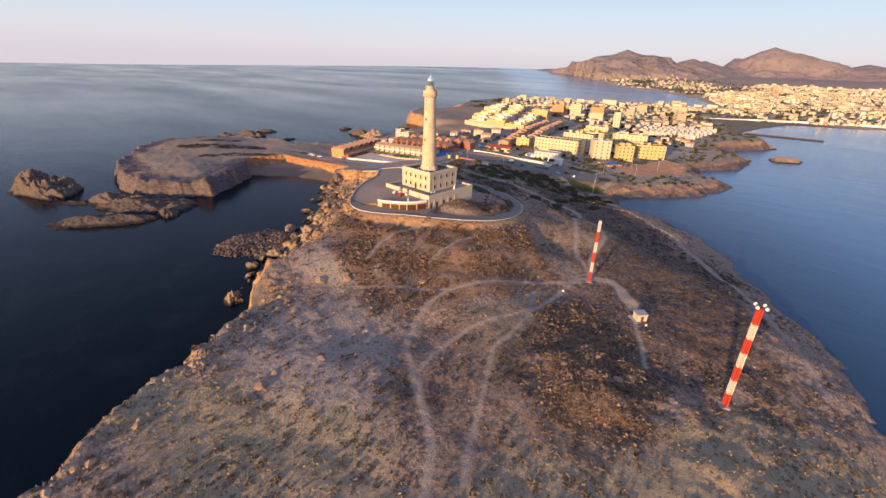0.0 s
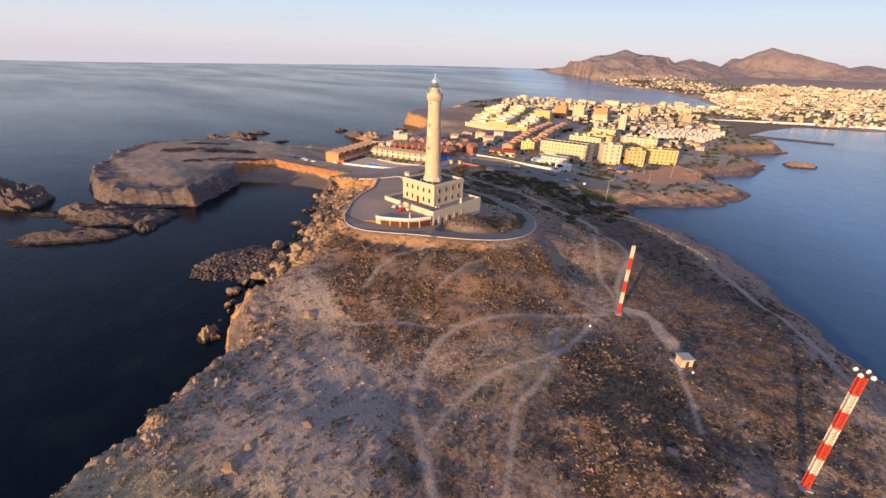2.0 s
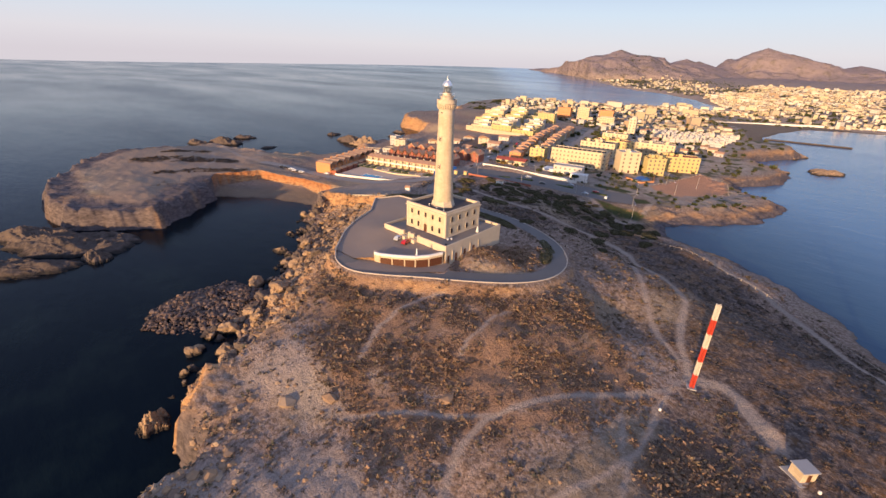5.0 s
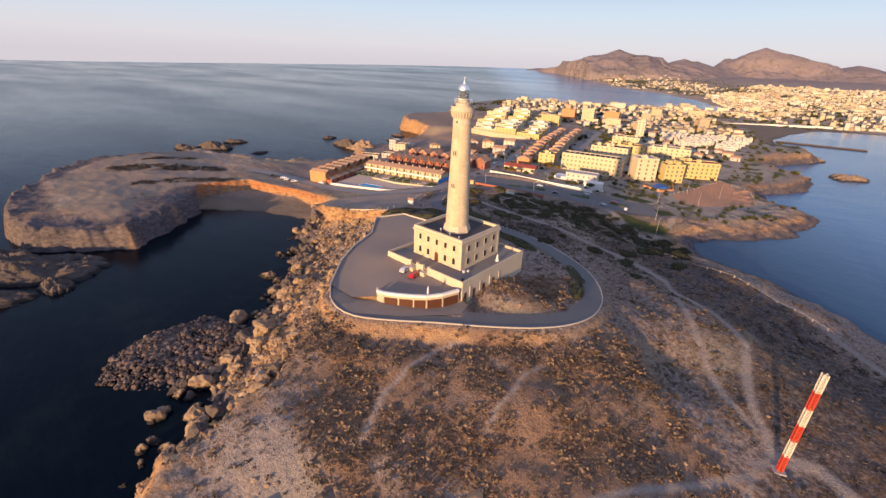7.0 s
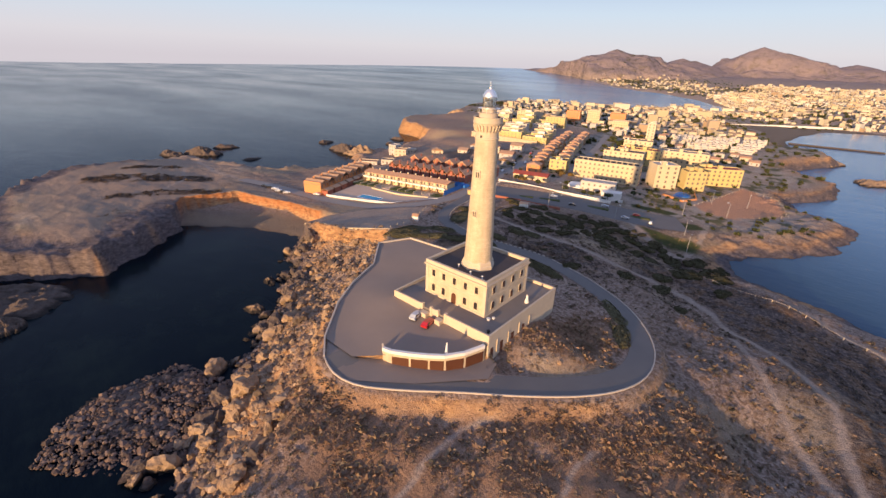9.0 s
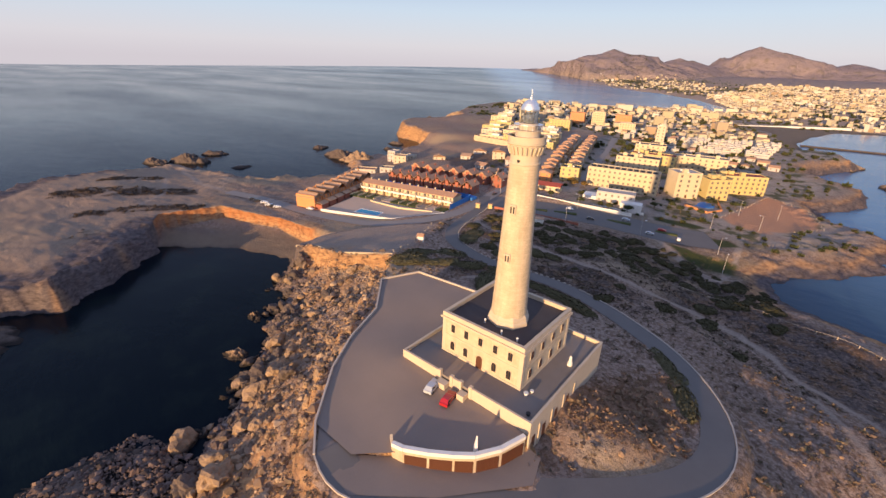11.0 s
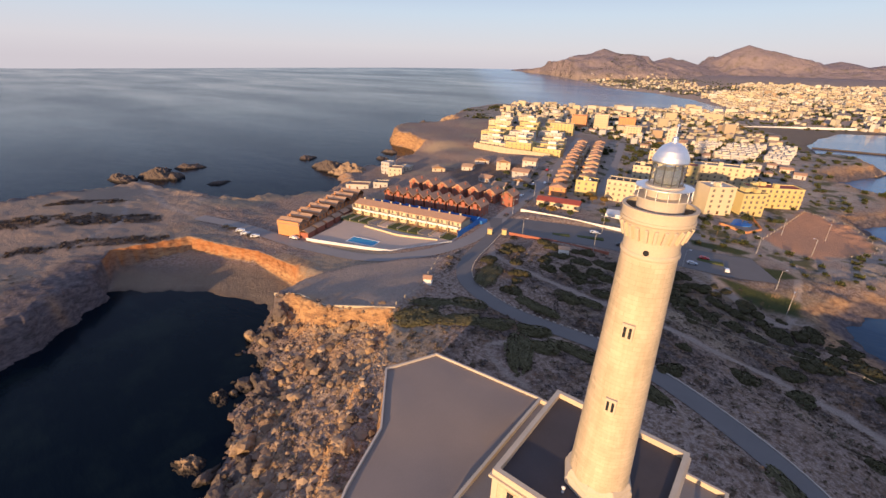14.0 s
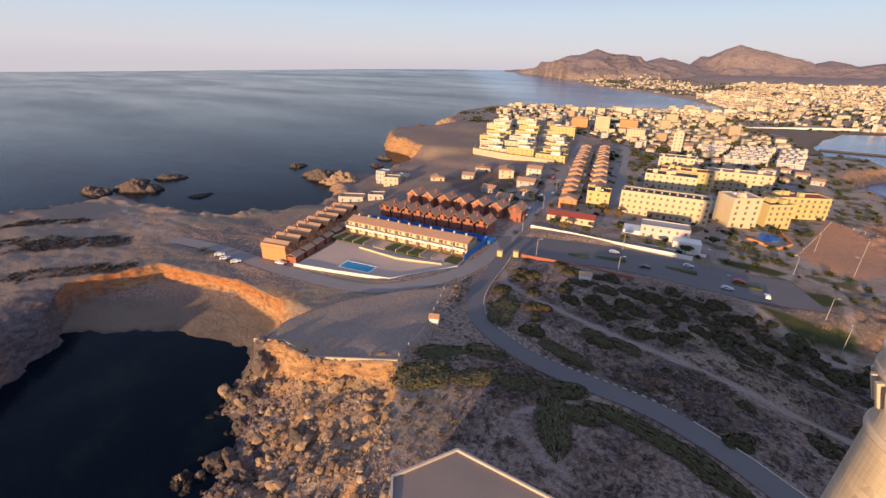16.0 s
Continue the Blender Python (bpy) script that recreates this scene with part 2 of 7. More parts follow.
M_STONE = ashlar("cream_limestone", (0.585, 0.48, 0.34))
M_STONE_TRIM = plain("pale_stone_trim", (0.57, 0.47, 0.35), 0.85, 0.16, 0.4)
M_ROOF_DARK = plain("dark_flat_roof", (0.078, 0.066, 0.066), 0.9, 0.25, 0.3)
M_TERRACE = plain("grey_terrace_paving", (0.23, 0.20, 0.18), 0.9, 0.15, 0.3)
M_YARD = plain("worn_asphalt_yard", (0.25, 0.20, 0.17), 0.92, 0.22, 0.06)
M_ROAD = plain("grey_asphalt", (0.165, 0.15, 0.14), 0.9, 0.15, 0.15)
M_STREET = plain("worn_pale_street", (0.27, 0.24, 0.22), 0.9, 0.15, 0.15)
M_KERB = plain("weathered_whitewash", (0.50, 0.43, 0.36), 0.85, 0.2, 0.5)
M_WHITE = plain("white_paint", (0.78, 0.75, 0.70), 0.7, 0.06, 0.6)
M_WINDOW = plain("dark_window_glass", (0.03, 0.03, 0.035), 0.15, 0.1, 1.0, 0, 0.5, relief=0)
M_TOWN_WINDOW = plain("dull_town_window", (0.17, 0.14, 0.12), 0.4, 0.2, 0.8, 0, 0.5, relief=0)
M_WOOD = plain("brown_timber_door", (0.10, 0.038, 0.02), 0.6, 0.2, 1.5)
M_MAST = plain("chalky_mast_paint", (0.60, 0.54, 0.45), 0.75, 0.2, 1.2)
M_RED = plain("red_mast_paint", (0.50, 0.055, 0.03), 0.6, 0.15, 0.8)
M_METAL = plain("silver_metal", (0.92, 0.91, 0.89), 0.5, 0.05, 1.0, 1.0, 0.5, relief=0)
M_DARK = plain("dark_iron", (0.04, 0.04, 0.045), 0.5, 0.1, 1.0, 0.6, 0.5)


def glass_material():
    m, n, l, b = material("lantern_glass", 0.03, 0, 0.5)
    b.inputs["Base Color"].default_value = (0.9, 0.93, 0.92, 1)
    b.inputs["Transmission Weight"].default_value = 0.92
    b.inputs["IOR"].default_value = 1.1
    return m


M_GLASS = glass_material()
M_LENS = plain("lens_glass", (0.35, 0.36, 0.33), 0.1, 0.1, 2.0, 0.3, 0.6, relief=0)


def banded_rock(name, tint):
    m, n, l, b = material(name, 0.95, 0, 0.15)
    p = world_pos(n)
    g = n.new("ShaderNodeObjectInfo").outputs["Random"]
    a = noise_node(n, l, p, 0.35, 6, 0.7)
    c = ramp(n, l, a, [(0.28, tuple(v * 0.4 for v in tint)), (0.5, tint), (0.72, tuple(min(1, v * 1.35) for v in tint))])
    c = mix(n, l, mathn(n, l, "MULTIPLY", g, 0.5), c, (0.20, 0.15, 0.12))
    sep = n.new("ShaderNodeSeparateXYZ")
    l.new(p, sep.inputs[0])
    f = noise_node(n, l, p, 1.2, 5, 0.7)
    wet = ramp(n, l, mathn(n, l, "SUBTRACT", sep.outputs["Z"], f), [(0.1, (1, 1, 1)), (0.9, (0, 0, 0))])
    l.new(mix(n, l, wet, c, (0.035, 0.03, 0.028)), b.inputs["Base Color"])
    bump(n, l, b, mathn(n, l, "ADD", a, mathn(n, l, "MULTIPLY", f, 0.5)), 0.9, 0.5)
    return m


M_ROCK = banded_rock("ochre_rock", (0.35, 0.24, 0.15))
M_ROCK_DARK = banded_rock("dark_reef_rock", (0.095, 0.075, 0.066))

# ---- mesh helpers ----
def part(name, bm, mat, parent=None, label=""):
    me = bpy.data.meshes.new(name)
    bm.to_mesh(me)
    bm.free()
    me.materials.append(mat)
    ob = new(name, me)
    ob.parent = parent
    if label:
        ob["label"] = label
    return ob


def thing(name, x, y, z, rz=0.0, label="", category="", group="", kind=""):
    ob = new(name)
    ob.matrix_world = pose(x, y, z, 0, 0, rz)
    return tagged(ob, label, category, group, kind)


def box(x0, x1, y0, y1, z0, z1, bevel=0.0, bm=None):
    bm = bm or bmesh.new()
    r = bmesh.ops.create_cube(bm, size=1.0, matrix=Matrix.LocRotScale(((x0 + x1) / 2, (y0 + y1) / 2, (z0 + z1) / 2), None, (x1 - x0, y1 - y0, z1 - z0)))
    if bevel:
        bmesh.ops.bevel(bm, geom=list({e for v in r["verts"] for e in v.link_edges}), offset=bevel, segments=1, affect="EDGES")
    return bm


def turned(profile, seg=32, cx=0.0, cy=0.0, bm=None):
    """A lathe shape from (radius, height) pairs."""
    bm = bm or bmesh.new()
    rings = []
    for r, z in profile:
        rings.append([bm.verts.new((cx + r * math.cos(2 * math.pi * k / seg), cy + r * math.sin(2 * math.pi * k / seg), z)) for k in range(seg)])
    for a, b in zip(rings, rings[1:]):
        for k in range(seg):
            bm.faces.new((a[k], a[(k + 1) % seg], b[(k + 1) % seg], b[k]))
    bm.faces.new(rings[-1])
    bm.faces.new(rings[0][::-1])
    return bm


def prism(poly, z0, z1, bm=None):
    bm = bm or bmesh.new()
    lo, hi = [bm.verts.new((x, y, z0)) for x, y in poly], [bm.verts.new((x, y, z1)) for x, y in poly]
    n = len(poly)
    for k in range(n):
        bm.faces.new((lo[k], lo[(k + 1) % n], hi[(k + 1) % n], hi[k]))
    bm.faces.new(hi)
    bm.faces.new(lo[::-1])
    bmesh.ops.recalc_face_normals(bm, faces=bm.faces)
    return bm


def data_mesh(name, verts, faces, mat, smooth=False):
    me = bpy.data.meshes.new(name)
    me.from_pydata(verts, [], faces)
    me.materials.append(mat)
    if smooth:
        me.polygons.foreach_set("use_smooth", [True] * len(me.polygons))
    me.update()
    return new(name, me)


# ---- the lie of the land ----
def lattice(ix, iy, seed):
    h = (ix.astype(np.int64) * 374761393 + iy.astype(np.int64) * 668265263 + seed * 974711) & 0x7FFFFFFF
    h = ((h ^ (h >> 13)) * 1274126177) & 0x7FFFFFFF
    return ((h ^ (h >> 16)) & 0xFFFF) / 65535.0


def vnoise(x, y, seed=0):
    ix, iy = np.floor(x), np.floor(y)
    fx, fy = x - ix, y - iy
    fx, fy = fx * fx * (3 - 2 * fx), fy * fy * (3 - 2 * fy)
    a, b = lattice(ix, iy, seed), lattice(ix + 1, iy, seed)
    c, d = lattice(ix, iy + 1, seed), lattice(ix + 1, iy + 1, seed)
    return (a * (1 - fx) + b * fx) * (1 - fy) + (c * (1 - fx) + d * fx) * fy


def fbm(x, y, size, octaves=4, seed=0, gain=0.5):
    """Noise from about -1 to 1, of that size in metres."""
    out, amp, tot = 0.0, 1.0, 0.0
    for k in range(octaves):
        out = out + amp * (2 * vnoise(x / size, y / size, seed + k) - 1)
        tot += amp
        amp, size = amp * gain, size / 2.03
    return out / tot


def ramp_up(a, b, v):
    t = np.clip((v - a) / (b - a), 0, 1)
    return t * t * (3 - 2 * t)


def blend(px, py, spots, p=3.5):
    num, den = np.zeros(px.shape), np.zeros(px.shape)
    for x, y, z in spots:
        w = 1 / ((px - x) ** 2 + (py - y) ** 2 + 60) ** (p / 2)
        num += w * z
        den += w
    return num / den


def near_line(px, py, line, heights=False):
    """Distance to a polyline, and the line's own height there when it has one."""
    best, zz = np.full(px.shape, 1e12), np.zeros(px.shape)
    for a, b in zip(line, line[1:]):
        dx, dy = b[0] - a[0], b[1] - a[1]
        t = np.clip(((px - a[0]) * dx + (py - a[1]) * dy) / (dx * dx + dy * dy), 0, 1)
        d = (px - a[0] - t * dx) ** 2 + (py - a[1] - t * dy) ** 2
        closer = d < best
        best = np.where(closer, d, best)
        if heights:
            zz = np.where(closer, a[2] + t * (b[2] - a[2]), zz)
    return (np.sqrt(best), zz) if heights else np.sqrt(best)


def smooth_line(line, step=4):
    """The line with rounded bends, by halving its corners twice."""
    for _ in range(2):
        out = [line[0]]
        for a, b in zip(line, line[1:]):
            out += [tuple(0.75 * p + 0.25 * q for p, q in zip(a, b)), tuple(0.25 * p + 0.75 * q for p, q in zip(a, b))]
        line = out + [line[-1]]
    return line


def inland(px, py, poly):
    """Distance in from a closed outline, negative outside it."""
    inside = np.zeros(px.shape, bool)
    for (x0, y0), (x1, y1) in zip(poly, poly[1:] + poly[:1]):
        if y0 != y1:
            inside ^= ((y0 > py) != (y1 > py)) & (px < (x1 - x0) * (py - y0) / (y1 - y0) + x0)
    d = near_line(px, py, poly + poly[:1])
    return np.where(inside, d, -d)


# spot heights of the ground (x, y, z), and the shore
SPOTS_CAPE = [(-2, 114, 6), (-81, 77, 7.5), (-91, 95, 10), (-56, 132, 9), (-56, 148, 9.2), (-32, 134, 9), (-111, 66, 10), (-135, 97, 17), (-98, 135, 15.8), (-108,
    121, 17.6), (-74, 133, 10.3), (-93, 112, 12), (-60, 20, 7), (-60, -40, 6), (0, 60, 7), (-60, 240, 5.2), (-99, 233, 6.5), (-111, 239, 5.5), (-38, 227,
    2.5), (-121, 289, 2), (-100, 190, 14), (-125, 205, 14), (-80, 165, 10), (-215, 145, 16)]
SPOTS_HILL = [(-150, 103, 21), (-137, 110, 20.5), (-121, 126, 19.5), (-104, 143, 18.5), (-97, 160, 17.5), (-100, 180, 16.5),
    (-125, 151, 25.0), (-120, 168, 20.5), (-128, 185, 19.5), (-170, 112, 21)]
SPOTS_TOWN = [(-200, 190, 18), (-216, 183, 18), (-228, 205, 14), (-217, 223, 13.5), (-239, 278, 13), (-248, 258, 12.5), (-290, 215, 9), (-320, 215, 7.5), (-360,
    250, 7), (-175, 235, 13), (-160, 300, 9), (-130, 345, 6), (-113, 444, 5), (-96, 420, 4.5), (-242, 300, 13), (-340, 350, 10), (-300, 450, 13), (-200,
    430, 9), (-420, 470, 16), (-420, 130, 13), (-340, 100, 13), (-480, 220, 7), (-380, 190, 10), (-500, 600, 18), (-400, 900, 14), (-250, 700, 9),
    (-310, 85, 10.5), (-320, 108, 11), (-336, 132, 11), (-400, 82, 12.5), (-392, 300, 4), (-405, 345, 3.5), (-412, 385, 4), (-424, 420, 4.5), (-385, 440, 11), (-372, 400, 8), (-480, 495, 16), (-522, 520, 15), (-560, 655, 15), (-605, 740, 15)]
COAST_WEST = [(-100, -10), (-111, 7), (-119, 22), (-124, 38), (-127, 47), (-133, 50), (-142, 52), (-147, 57), (-151, 64), (-160, 71), (-170, 78), (-181, 88), (-190, 98), (-203, 110), (-219, 126), (-238, 145), (-250, 158),
    (-264, 163), (-270, 171), (-282, 177), (-296, 175), (-310, 167), (-324, 154), (-335, 143), (-325, 133), (-314, 120), (-307, 110), (-298, 96), (-305, 87), (-309, 77), (-320, 67), (-335, 63), (-375, 62), (-396, 68), (-425, 82),
    (-470, 110), (-490, 150), (-497, 205), (-478, 214), (-420, 220), (-398, 233), (-393, 256), (-388, 285), (-396, 310), (-422, 326), (-438, 348), (-424, 368), (-428, 395), (-436, 425), (-446, 452), (-470, 462), (-506, 468), (-540, 505),
    (-553, 535), (-535, 560), (-522, 590), (-537, 630), (-572, 665), (-614, 735), (-642, 800), (-681, 996), (-560, 1090), (-454, 1149), (-366, 1285)]
COAST_EAST = [(-270, 1380), (-331, 1551), (-430, 1820), (-654, 2160), (-938, 2386), (-1500, 3250), (-1900, 3650), (-2440, 3960), (-2430, 4150), (-2000, 4900),
    (3500, 4900), (3500, 3000), (1500, 2300), (120, 1185), (-28, 1112), (-78, 1061), (-112, 948), (-123, 860), (-113, 800), (-95, 759), (-72, 723), (-63, 677), (-85, 643), (-104,
    600), (-84, 562), (-63, 543), (-66, 504), (-82, 476), (-94, 462), (-84, 437), (-66, 431), (-53, 415), (-60, 385), (-69, 354), (-83, 334), (-99, 322),
    (-106, 306), (-103, 292), (-88, 285), (-65, 278), (-42, 262), (-21, 236), (-7, 214), (6, 195), (21, 173), (29, 150), (34, 120), (42, 60), (40, -20),
    (20, -90), (-60, -100), (-95, -60)]
SLOPE_WIDTHS = [(-100, 0, 7), (-136, 60, 7), (-165, 75, 14), (-200, 90, 22), (-215, 120, 24), (-240, 148, 22), (-262, 165, 12), (-290, 180, 10), (-325, 168, 8),
    (-335, 145, 5), (-318, 122, 4), (-300, 100, 4), (-312, 80, 3.5), (-340, 66, 3.5), (-380, 64, 4), (-420, 80, 4), (-130, 50, 4), (-150, 54, 4), (-460, 460, 5), (-510, 470, 5), (-548, 530, 6), (-490, 170, 14), (-450, 220, 9), (-400, 240, 9), (-430, 370, 6), (-520, 560, 6), (-600,
    800, 12), (30, 150, 34), (0, 200, 40), (-50, 255, 34), (-90, 285, 22), (-100, 315, 24), (-65, 370, 22), (-70, 425, 18), (-70, 500, 8), (-90, 600, 14),
    (-100, 800, 20), (20, 0, 30)]
ROAD_LOOP = [(-158, 113, 25), (-150, 111.5, 24.2), (-142, 117.5, 23.7), (-133, 126, 23.2), (-124, 134, 22.3), (-114, 144.5, 21.3), (-108.5, 154, 20.5), (-107, 164, 19.8), (-110.5, 177, 18.6),
             (-121, 192, 17), (-135, 203, 15.4), (-149, 211, 14.2), (-164, 216, 13.6), (-180, 215, 13.6), (-195, 214, 13.6), (-211, 218, 13.5), (-223, 225, 13.4), (-231, 239, 13.1), (-236, 261, 12.8), (-240, 275, 12.8)]
ROAD_SHORE = [(-372, 194, 9.8), (-346, 204, 8.6), (-313, 208, 8.0), (-288, 212, 9.0), (-266, 216, 10.6), (-253, 226, 12.2), (-245, 242, 12.6), (-243, 262, 12.7), (-247, 284, 12.8), (-256, 330, 12.5), (-279, 425, 12.4), (-337, 612, 12)]
ROAD_AVENUE = [(-246, 280, 12.9), (-232, 291, 12.5), (-210, 304, 11.0), (-188, 313, 9.6), (-166, 317, 8.2), (-148, 322, 7.0), (-134, 330, 6.3)]
ROAD_BACK = [(-222, 352, 11), (-229, 384, 10.3), (-239, 427, 10.3), (-266, 538, 11.5), (-288, 612, 11.5)]
APRON = [(-166, 117), (-154, 115), (-148.6, 119.8), (-141.5, 123.8), (-137.5, 127.2), (-134.6, 132), (-133, 137), (-130.6, 136.5), (-129, 131), (-139, 118.8), (-149, 110), (-158, 110.5)]
APRON_SPOTS = [(-164, 116, 25.1), (-158, 113, 25), (-149, 113, 24.2), (-141, 120, 23.75), (-134, 128, 23.3), (-131, 135, 23.1)]
ROADS = [(smooth_line(ROAD_LOOP), 3.0, 4.5), (smooth_line(ROAD_SHORE), 4.0, 5.0), (smooth_line(ROAD_AVENUE), 13.0, 4.0), (smooth_line(ROAD_BACK), 3.0, 3.0)]
YARD = [(-187, 166), (-164, 168.6), (-164, 137), (-133.4, 137), (-134, 133.5), (-137, 127.5), (-141, 124), (-148, 119.6), (-154, 114.5), (-164, 114.5), (-173, 125), (-178, 134), (-182, 145), (-192, 156)]
YARD_SPOTS = [(-187, 166, 28.9), (-165, 168, 28.6), (-165, 137, 27.7), (-190, 152, 28.4), (-178, 134, 27.2), (-172, 124, 26.2), (-165, 115, 25.15), (-158, 114.4, 24.95), (-154, 114.6, 24.75), (-149, 120, 26.0), (-150, 128, 26.6), (-138, 129, 26.2), (-137, 136, 26.6)]
TRACKS_CAPE = [([(-58, 150), (-61, 142), (-68, 132), (-78, 119), (-84.5, 108), (-88.5, 99.5), (-88.3, 91), (-85.5, 84), (-80.5, 74.5), (-76, 69), (-66, 63), (-59, 58), (-53, 54), (-46.5, 49.5), (-43, 45), (-39, 40), (-30, 30)], 0.85),
          ([(-60, 147), (-60.5, 133), (-59.5, 125), (-59.5, 116), (-62.5, 104), (-66, 97), (-68.5, 91), (-69.4, 81), (-69, 74), (-66, 64)], 0.65), ([(-60, 113), (-57, 97), (-57, 86), (-52, 77), (-46, 66), (-40.5, 55), (-35, 47)], 0.5),
          ([(-57, 150), (-60, 157), (-63.5, 164), (-66.7, 177.6), (-69, 191), (-75, 198.5), (-87, 210), (-100, 229), (-110, 239), (-126, 242.5), (-143, 240), (-165, 240.5), (-181, 241.5), (-193, 242.6), (-210, 245), (-226, 251), (-233, 260)], 1.15),
          ([(-62, 157), (-65, 160), (-69.6, 164), (-74, 172), (-77.4, 178), (-82, 186), (-87, 196), (-92.5, 205)], 0.8), ([(-56, 152), (-50, 154), (-46, 152), (-41, 145.5), (-36, 141)], 2.0), ([(-66, 124), (-64, 120), (-62, 113.5)], 0.5),
          ([(-80, 262), (-55, 247), (-36, 226), (-18, 201), (-3, 180), (9, 160), (18, 140)], 1.3), ([(-33, 132), (-27, 122), (-22, 112)], 0.5)]
TRACKS_HILL = [([(-121, 90.7), (-126, 101), (-127, 110), (-127, 119.7), (-124, 125.5)], 0.45), ([(-105.5, 135), (-107, 127), (-105.6, 121), (-106, 115.4), (-104.6, 110.5)], 0.4), ([(-88, 102), (-100, 92), (-112, 78)], 0.6), ([(-177.5, 212), (-182, 201), (-189, 189.5), (-183.5, 185.5), (-179, 184), (-173, 183)], 0.7),
          ([(-156, 294), (-149, 289), (-138, 291.5), (-126, 293), (-117, 295)], 0.9), ([(-366, 140), (-390, 165), (-430, 180)], 1.2), ([(-372, 194), (-400, 190), (-440, 195), (-470, 205)], 2.0)]
TRACKS_PARK = [([(-160, 307), (-143, 294), (-124, 288), (-121, 305), (-122, 321), (-124, 355), (-139, 378)], 1.3), ([(-168, 338), (-155, 346), (-138, 352), (-126, 345)], 1.3), ([(-139, 380), (-104, 368), (-90, 398), (-96, 440), (-122, 461)], 2.0)]
TRACKS = TRACKS_CAPE + TRACKS_HILL + TRACKS_PARK
SPORTS = [(-137, 379), (-123, 461), (-100, 440), (-92, 400), (-108, 373), (-117, 364), (-130, 368)]
BEACH = [(-262, 160), (-268, 178), (-284, 192), (-312, 192), (-345, 178), (-352, 150), (-335, 140), (-310, 150)]
BAY_SAND = [(60, 1195), (-24, 1158), (-75, 1126), (-150, 1067), (-216, 998), (-195, 912), (-147, 873), (-130, 786), (-126, 723), (-90, 757), (-105, 800), (-115, 860), (-104, 948), (-70, 1055), (-20, 1105), (70, 1140)]
LAWNS = [[(-168, 345), (-150, 352), (-140, 350), (-145, 343), (-165, 338)], [(-138, 332), (-128, 336), (-122, 330), (-130, 322)], [(-150, 302), (-120, 312), (-118, 300), (-140, 296)]]
# the cliff's upper edge west of the lighthouse
TOP = [(-266, 172), (-256, 176), (-241, 175), (-221, 187.5), (-212, 175), (-208, 166), (-200, 152), (-190, 140), (-178, 125), (-168, 114), (-156, 104), (-149, 92), (-144, 82), (-141, 66), (-100, 60), (-100, 240), (-240, 240), (-262, 205)]
CLAY = [(-350, 148), (-346, 163), (-338, 177), (-326, 184), (-303, 191.5), (-288, 192)]
OUTCROP = [(-46, 92), (-36, 106), (-13, 110), (-6, 100), (-17, 87), (-31, 82)]
LEDGE = [(-264, 173), (-256, 177), (-241, 176), (-221, 187), (-226, 205), (-240, 235), (-252, 222), (-262, 205), (-266, 190)]
DECK = [(-306, 214), (-264, 228), (-249, 252), (-252, 262), (-322, 254), (-312, 240)]
DECK_SPOTS = [(-306, 216, 8.9), (-264, 230, 10.2), (-250, 254, 11.4), (-320, 252, 9.4), (-285, 232, 9.5), (-285, 255, 10.2)]
LEDGE_SPOTS = [(-262, 175, 12.8), (-241, 177, 15.6), (-221, 188, 17.6), (-228, 206, 14.6), (-240, 233, 12.8), (-255, 212, 12.4), (-262, 195, 12.4)]
# peaks: bearing, distance, height, radius
PEAKS = [(-21.4, 3900, 252, 560), (-24.3, 3880, 196, 470), (-28.2, 4050, 128, 420), (-26, 3950, 155, 450), (-18.6, 4000, 196, 420), (-14.6, 4200, 212, 460), (-13.4, 4220, 200, 380), (-16.5, 4150, 175, 420), (-7.6, 4480, 305, 430), (-5.6, 4480, 268, 430),
         (-10.4, 4400, 190, 420), (-3.2, 4550, 190, 420), (-0.2, 4550, 206, 400), (2.5, 4550, 180, 400), (5.2, 4550, 215, 450), (9, 4550, 190, 450)]



def sea_rise(px, py):
    """The far sea lifts a little, as the horizon lies further off than the sheet can reach."""
    r = np.hypot(px + 80, py - 60)
    az = np.degrees(np.arctan2(px + 80, py - 60))
    return (-8 + 80 * ramp_up(-88, -30, az) + 0 * r) * np.clip((r - 1500) / 3200, 0, 1.1) ** 2


def ridged(x, y, size, seed):
    out, amp = 0.0, 1.0
    for k in range(5):
        out = out + amp * (1 - np.abs(2 * vnoise(x / size, y / size, seed + k) - 1) * 1.6)
        amp, size = amp * 0.52, size / 2.1
    return out / 2.0


def far_height(px, py):
    """The coast beyond the town, and its mountains."""
    d = inland(px + 30 * fbm(px, py, 160, 3, 3), py + 30 * fbm(px, py, 160, 3, 4), COAST_WEST + COAST_EAST)
    z = np.where(px > -330, np.clip(d / 260, -0.2, 1), np.clip(d / 60, -0.2, 1)) * 9 + ramp_up(0, 1500, d) * 26 + ramp_up(60, 500, d) * 7 * fbm(px, py, 300, 4, 8)
    crag = ridged(px, py, 520, 61) + 0.35 * ridged(px, py, 150, 71) - 0.17
    for az, dist, h, r in PEAKS:
        x, y = dist * math.sin(radians(az)), dist * math.cos(radians(az))
        q = np.hypot(px - x, py - y) / r
        lift = h - 45 - float(sea_rise(np.array(x), np.array(y)))
        c = np.clip(1.10 - q * 1.02 + (crag - 0.4) * 0.5 * np.clip(q * 1.6, 0, 1), 0, 1.10)
        z = np.maximum(z, 14 * np.clip(c * 12, 0, 1) + lift * c)
    return np.where(d < 0, np.maximum(d * 0.3, -6), z) + sea_rise(px, py), d


